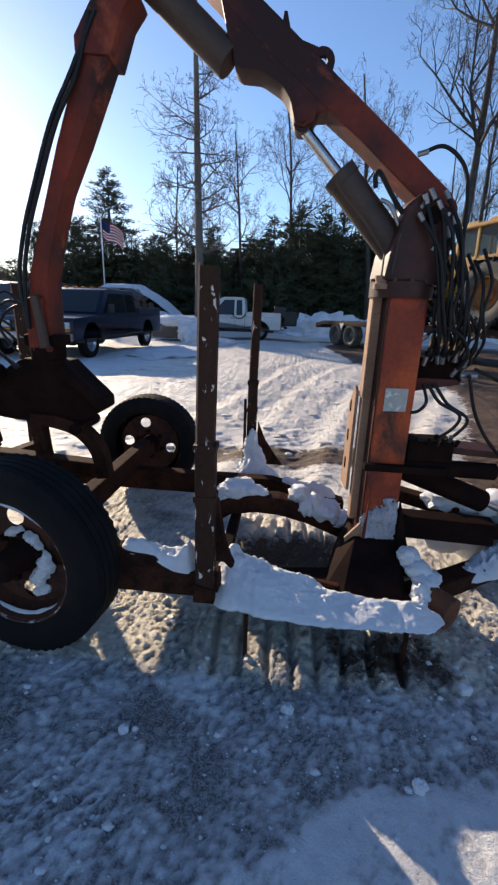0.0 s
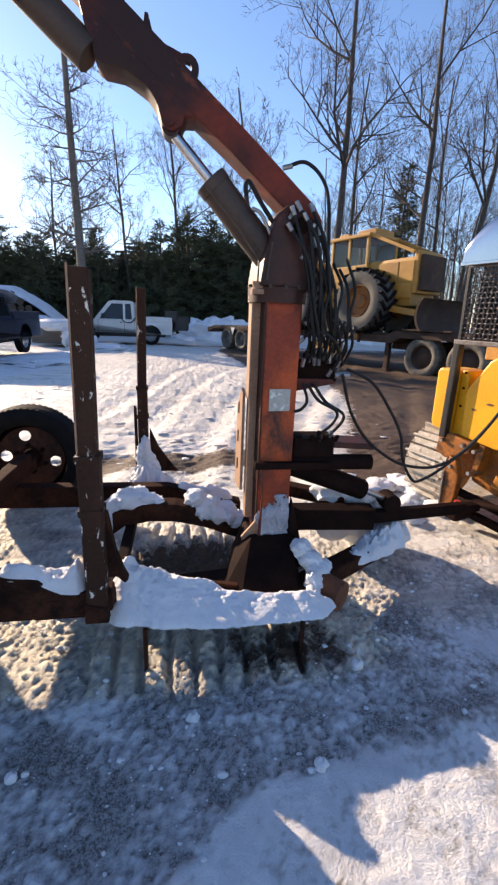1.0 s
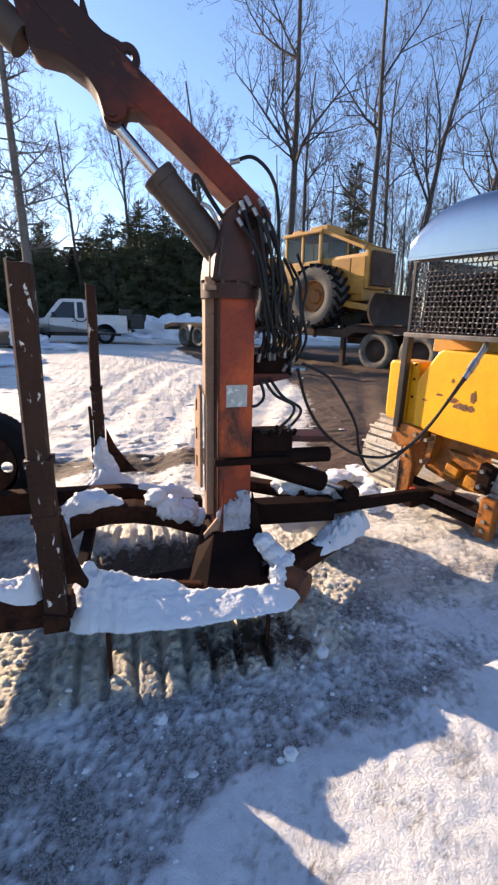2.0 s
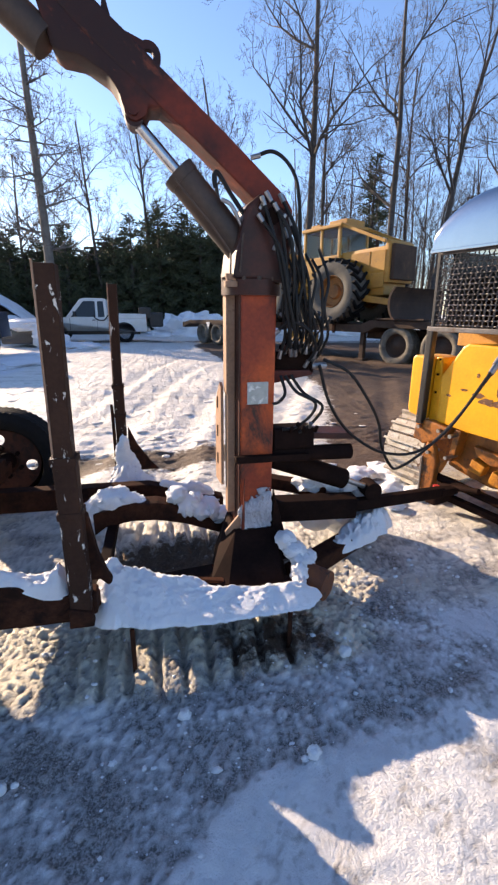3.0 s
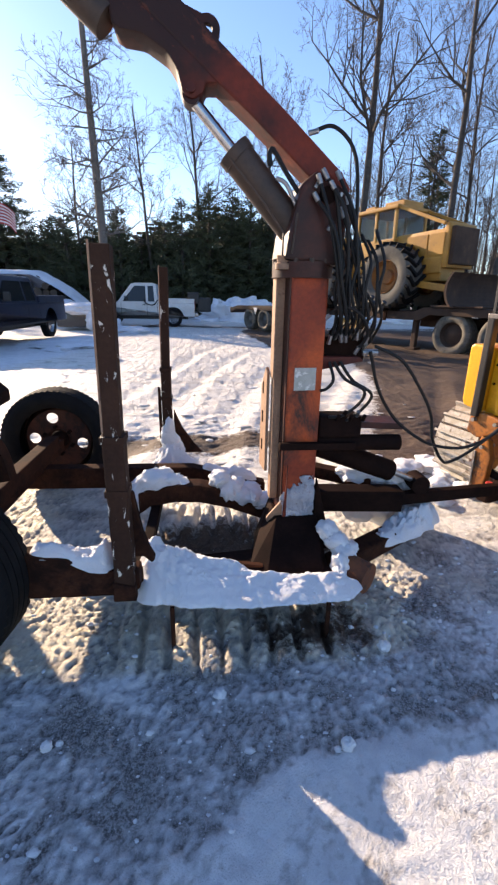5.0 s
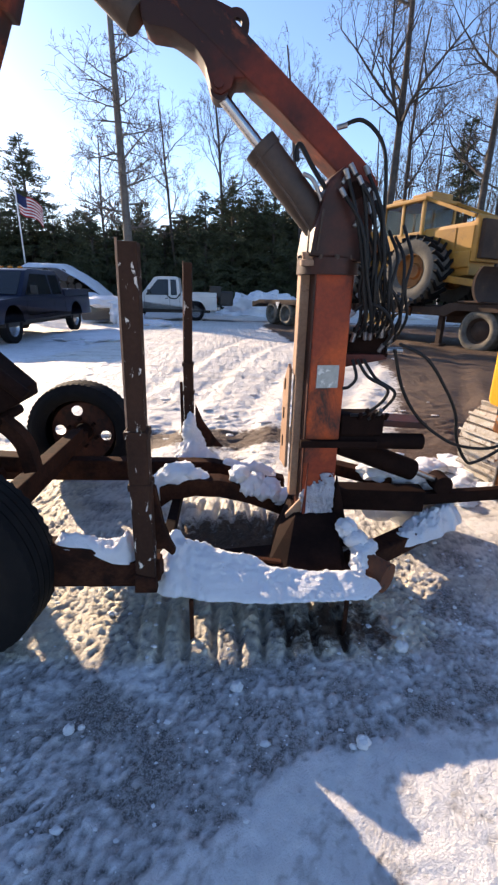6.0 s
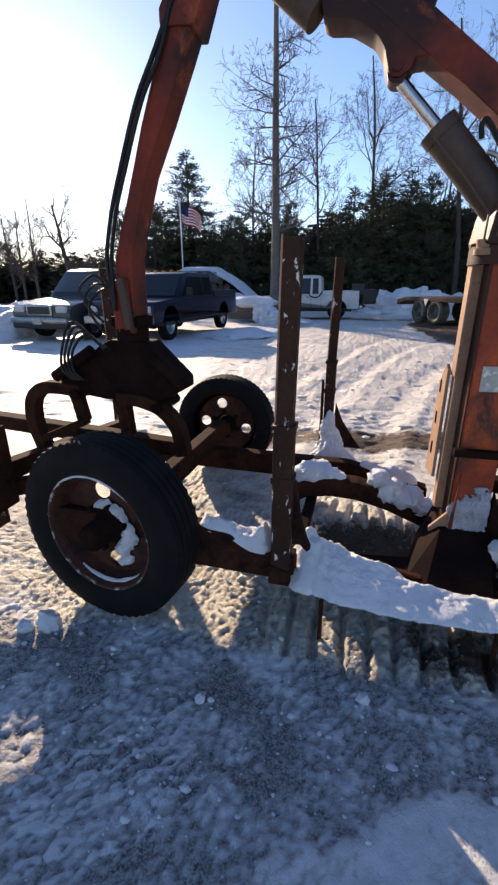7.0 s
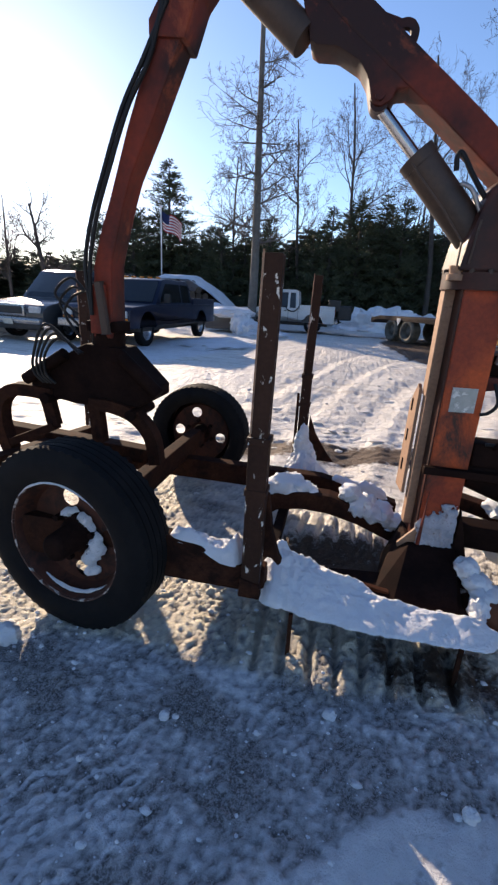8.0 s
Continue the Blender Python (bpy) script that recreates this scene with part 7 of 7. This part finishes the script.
def conifer(x, y, H, R, seed, base=0.06, dense=1.0, label="dark green conifer with drooping boughs"):
    """An evergreen: a straight trunk, tiers of boughs, and many short needle sprays."""
    rr = random.Random(seed)
    z0 = fall(y) - 0.1
    V, F, VN, FN = [], [], [], []
    branch_mesh(V, F, Vector((x, y, z0)), Vector((x, y, z0 + H)), 0.02 * H + 0.03, 0.02, 8)
    tiers = int(H * 3.0)
    for i in range(tiers):
        f = i / tiers
        z = z0 + H * (base + (1 - base) * f)
        reach = 1.2 * R * (1 - f) ** 0.75 * rr.uniform(0.75, 1.15) + 0.12
        nb = max(5, int((11 - 5 * f) * dense))
        for k in range(nb):
            a = rr.uniform(0, 2 * math.pi)
            ln = reach * rr.uniform(0.65, 1.15)
            d = Vector((math.cos(a), math.sin(a), rr.uniform(-0.30, 0.45)))
            p0 = Vector((x, y, z + rr.uniform(-0.15, 0.15)))
            p1 = p0 + d * ln
            branch_mesh(V, F, p0, p1, 0.022, 0.006, 3)
            side = Vector((-d.y, d.x, 0)).normalized()
            m = max(5, int(ln * 20 * dense))
            for j in range(m):
                u = 0.18 + 0.82 * (j + rr.random()) / m
                c = p0 + d * ln * u
                for s in (-1, 1):
                    w = rr.uniform(0.16, 0.36) * (1.15 - 0.4 * u)
                    rnd = Vector((rr.gauss(0, 1), rr.gauss(0, 1), rr.gauss(0, 1))).normalized()
                    o = (side * s * rr.uniform(0.3, 1.0) + d.normalized() * 0.7 + rnd * 0.7 + Vector((0, 0, rr.uniform(-0.2, 0.5)))) * w
                    t = rnd.cross(o).normalized() * w * 0.11
                    i0 = len(VN)
                    c2 = c + Vector((rr.uniform(-0.08, 0.08), rr.uniform(-0.08, 0.08), rr.uniform(-0.10, 0.12)))
                    VN += [tuple(c2), tuple(c2 + o * 0.5 + t), tuple(c2 + o), tuple(c2 + o * 0.5 - t)]
                    FN.append((i0, i0 + 1, i0 + 2, i0 + 3))
    t = thing("conifer", label, "tree", "conifers")
    raw("trunk", V, F, M_BARK, t, "dark trunk and boughs")
    tagged(raw("needle_mass", VN, FN, M_NEEDLE, t, "dark green needle sprays"), "", "", "", "stuff")
    return t


# the tall slim tree behind the yard, half dead, with short level branches
bare_tree(-4.02, 20.5, 15.5, 0.22, 11, (0.025, 0), 0.22, 1.0, 4, 34, "tall slim half-dead tree with short level branches", True)
# open grown trees to the east
BARE = [(9.6, 27.5, 20, 0.30, 21, (0.02, 0)), (15.0, 27.5, 20, 0.28, 23, (-0.01, 0)), (17.4, 26.5, 19, 0.26, 24, (0.07, 0)),
        (5.3, 31.0, 16, 0.20, 25, (0.0, 0)), (21.0, 27.0, 19, 0.26, 26, (0.09, 0)), (0.2, 33.0, 14.5, 0.17, 27, (-0.02, 0)), (-3.2, 33.5, 12.5, 0.15, 28, (0.0, 0)),
        (-8.3, 34.0, 11.0, 0.14, 29, (0.0, 0)), (25.5, 30.0, 19, 0.26, 30, (0.02, 0)), (12.6, 33.0, 17, 0.20, 31, (0.0, 0)), (19.8, 34.0, 18, 0.20, 32, (0.0, 0))]
for x, y, H, r, s, ln in BARE:
    bare_tree(x, y, H, r * 0.95, s, ln, 0.26, 1.15, 5, 8)
bare_tree(-18.6, 26.5, 6.6, 0.22, 47, (-0.10, 0), 0.15, 1.35, 5, 5, "small spreading bare tree")
for x, y, H, sd in ((-22.4, 27.5, 7.2, 61), (-24.4, 28.5, 6.6, 62), (-26.5, 30.0, 7.0, 63)):
    bare_tree(x, y, H, 0.12, sd, (0.02, 0), 0.15, 1.0, 5, 6, "bushy bare tree at the yard's end")
# slimmer trees behind them
rr = random.Random(19)
for k in range(13):
    bare_tree(5.0 + 1.9 * k + rr.uniform(-0.7, 0.7), 33 + 6 * rr.random(), 10 + 4.5 * rr.random(), 0.11 + 0.05 * rr.random(), 300 + k, (rr.uniform(-0.06, 0.06), 0), 0.3, 1.0, 5, 6, most=12500)
# understorey of thin stems
rr = random.Random(77)
for k in range(32):
    bare_tree(6.5 + 22 * rr.random(), 30 + 9 * rr.random(), 5 + 4.5 * rr.random(), 0.05 + 0.03 * rr.random(), 100 + k, (rr.uniform(-0.1, 0.1), 0), 0.2, 0.8, 3, 7, "thin bare sapling in the wood")
# conifer belt
CON = [(-20.5, 33, 4.6, 2.2), (-22.8, 35, 4.2, 2.1), (-18.3, 33, 7.0, 2.5), (-16.4, 34, 7.6, 2.5), (-12.2, 35, 6.4, 2.3), (-14.2, 36, 11.4, 3.7), (-10.4, 34, 6.4, 2.2), (-9.0, 33, 6.7, 2.1), (-7.6, 34.5, 6.2, 2.0),
       (-5.4, 32.5, 6.9, 1.9), (-4.2, 34, 5.6, 1.8), (-2.4, 33, 6.4, 2.1), (-1.2, 32.0, 7.6, 2.3), (0.6, 32.6, 8.6, 2.5), (2.2, 33, 8.4, 2.4), (3.4, 32.4, 8.0, 2.3), (4.9, 34, 7.4, 2.2), (6.3, 34.5, 6.6, 2.0),
       (-25.5, 36, 4.6, 2.1), (-28.5, 38, 4.8, 2.2), (-32, 40, 5.2, 2.4), (15.3, 31.0, 12.0, 1.9), (-0.2, 36, 8.2, 2.4), (-3.2, 37, 7.0, 2.4), (-6.4, 37.5, 7.0, 2.4), (-11.0, 38, 7.2, 2.4), (2.9, 37, 8.4, 2.5), (8.6, 37, 6.6, 2.2), (-17.6, 38, 8.4, 2.8)]
for k, (x, y, H, R) in enumerate(CON):
    conifer(x, y, H, R, 200 + k, 0.05, 1.05 if (x, y) == (-14.2, 36) else 1.0)
# the wood goes on behind
V, F = [], []
rr = random.Random(5)
for k in range(520):
    x, y = rr.uniform(-60, 60), rr.uniform(40, 60)
    h = rr.uniform(6, 14) if x > 4 else (rr.uniform(5, 8) if x > -14 else rr.uniform(2.5, 4.5))
    p = Vector((x, y, -0.4))
    q = p + Vector((rr.uniform(-0.6, 0.6), 0, h))
    branch_mesh(V, F, p, q, 0.13, 0.03, 4)
    for j in range(14):
        u = rr.uniform(0.25, 1.0)
        c = p.lerp(q, u)
        branch_mesh(V, F, c, c + Vector((rr.uniform(-1.6, 1.6), rr.uniform(-1, 1), rr.uniform(0.2, 1.8))) * (1.3 - u), 0.03, 0.008, 3)
ob = raw("far_wood", V, F, M_BARK, None, "far bare wood closing the yard")
tagged(ob, "", "woodland", "", "stuff")
V, F = [], []
for k in range(42000):
    x, y = rr.uniform(-62, 9), rr.uniform(35.5, 43)
    z = rr.random() ** 0.8 * (np.interp(x, [-40, -21, -17, -10, -3, 3, 9], [3.6, 3.7, 5.2, 5.4, 6.2, 7.6, 6.0]) + 1.3 * noise.noise(Vector((x * 0.45, 0, 0)))) - 0.3
    p = Vector((x, y, z))
    a = rr.uniform(0, 6.28)
    d = Vector((math.cos(a), math.sin(a), rr.uniform(-0.4, 0.3))) * rr.uniform(0.5, 1.1)
    t = Vector((-d.y, d.x, rr.uniform(-0.1, 0.1))) * 0.4
    i0 = len(V)
    V += [tuple(p), tuple(p + d * 0.5 + t), tuple(p + d), tuple(p + d * 0.5 - t)]
    F.append((i0, i0 + 1, i0 + 2, i0 + 3))
ob = raw("far_conifers", V, F, M_NEEDLE, None, "far dark conifer belt")
tagged(ob, "", "woodland", "", "stuff")
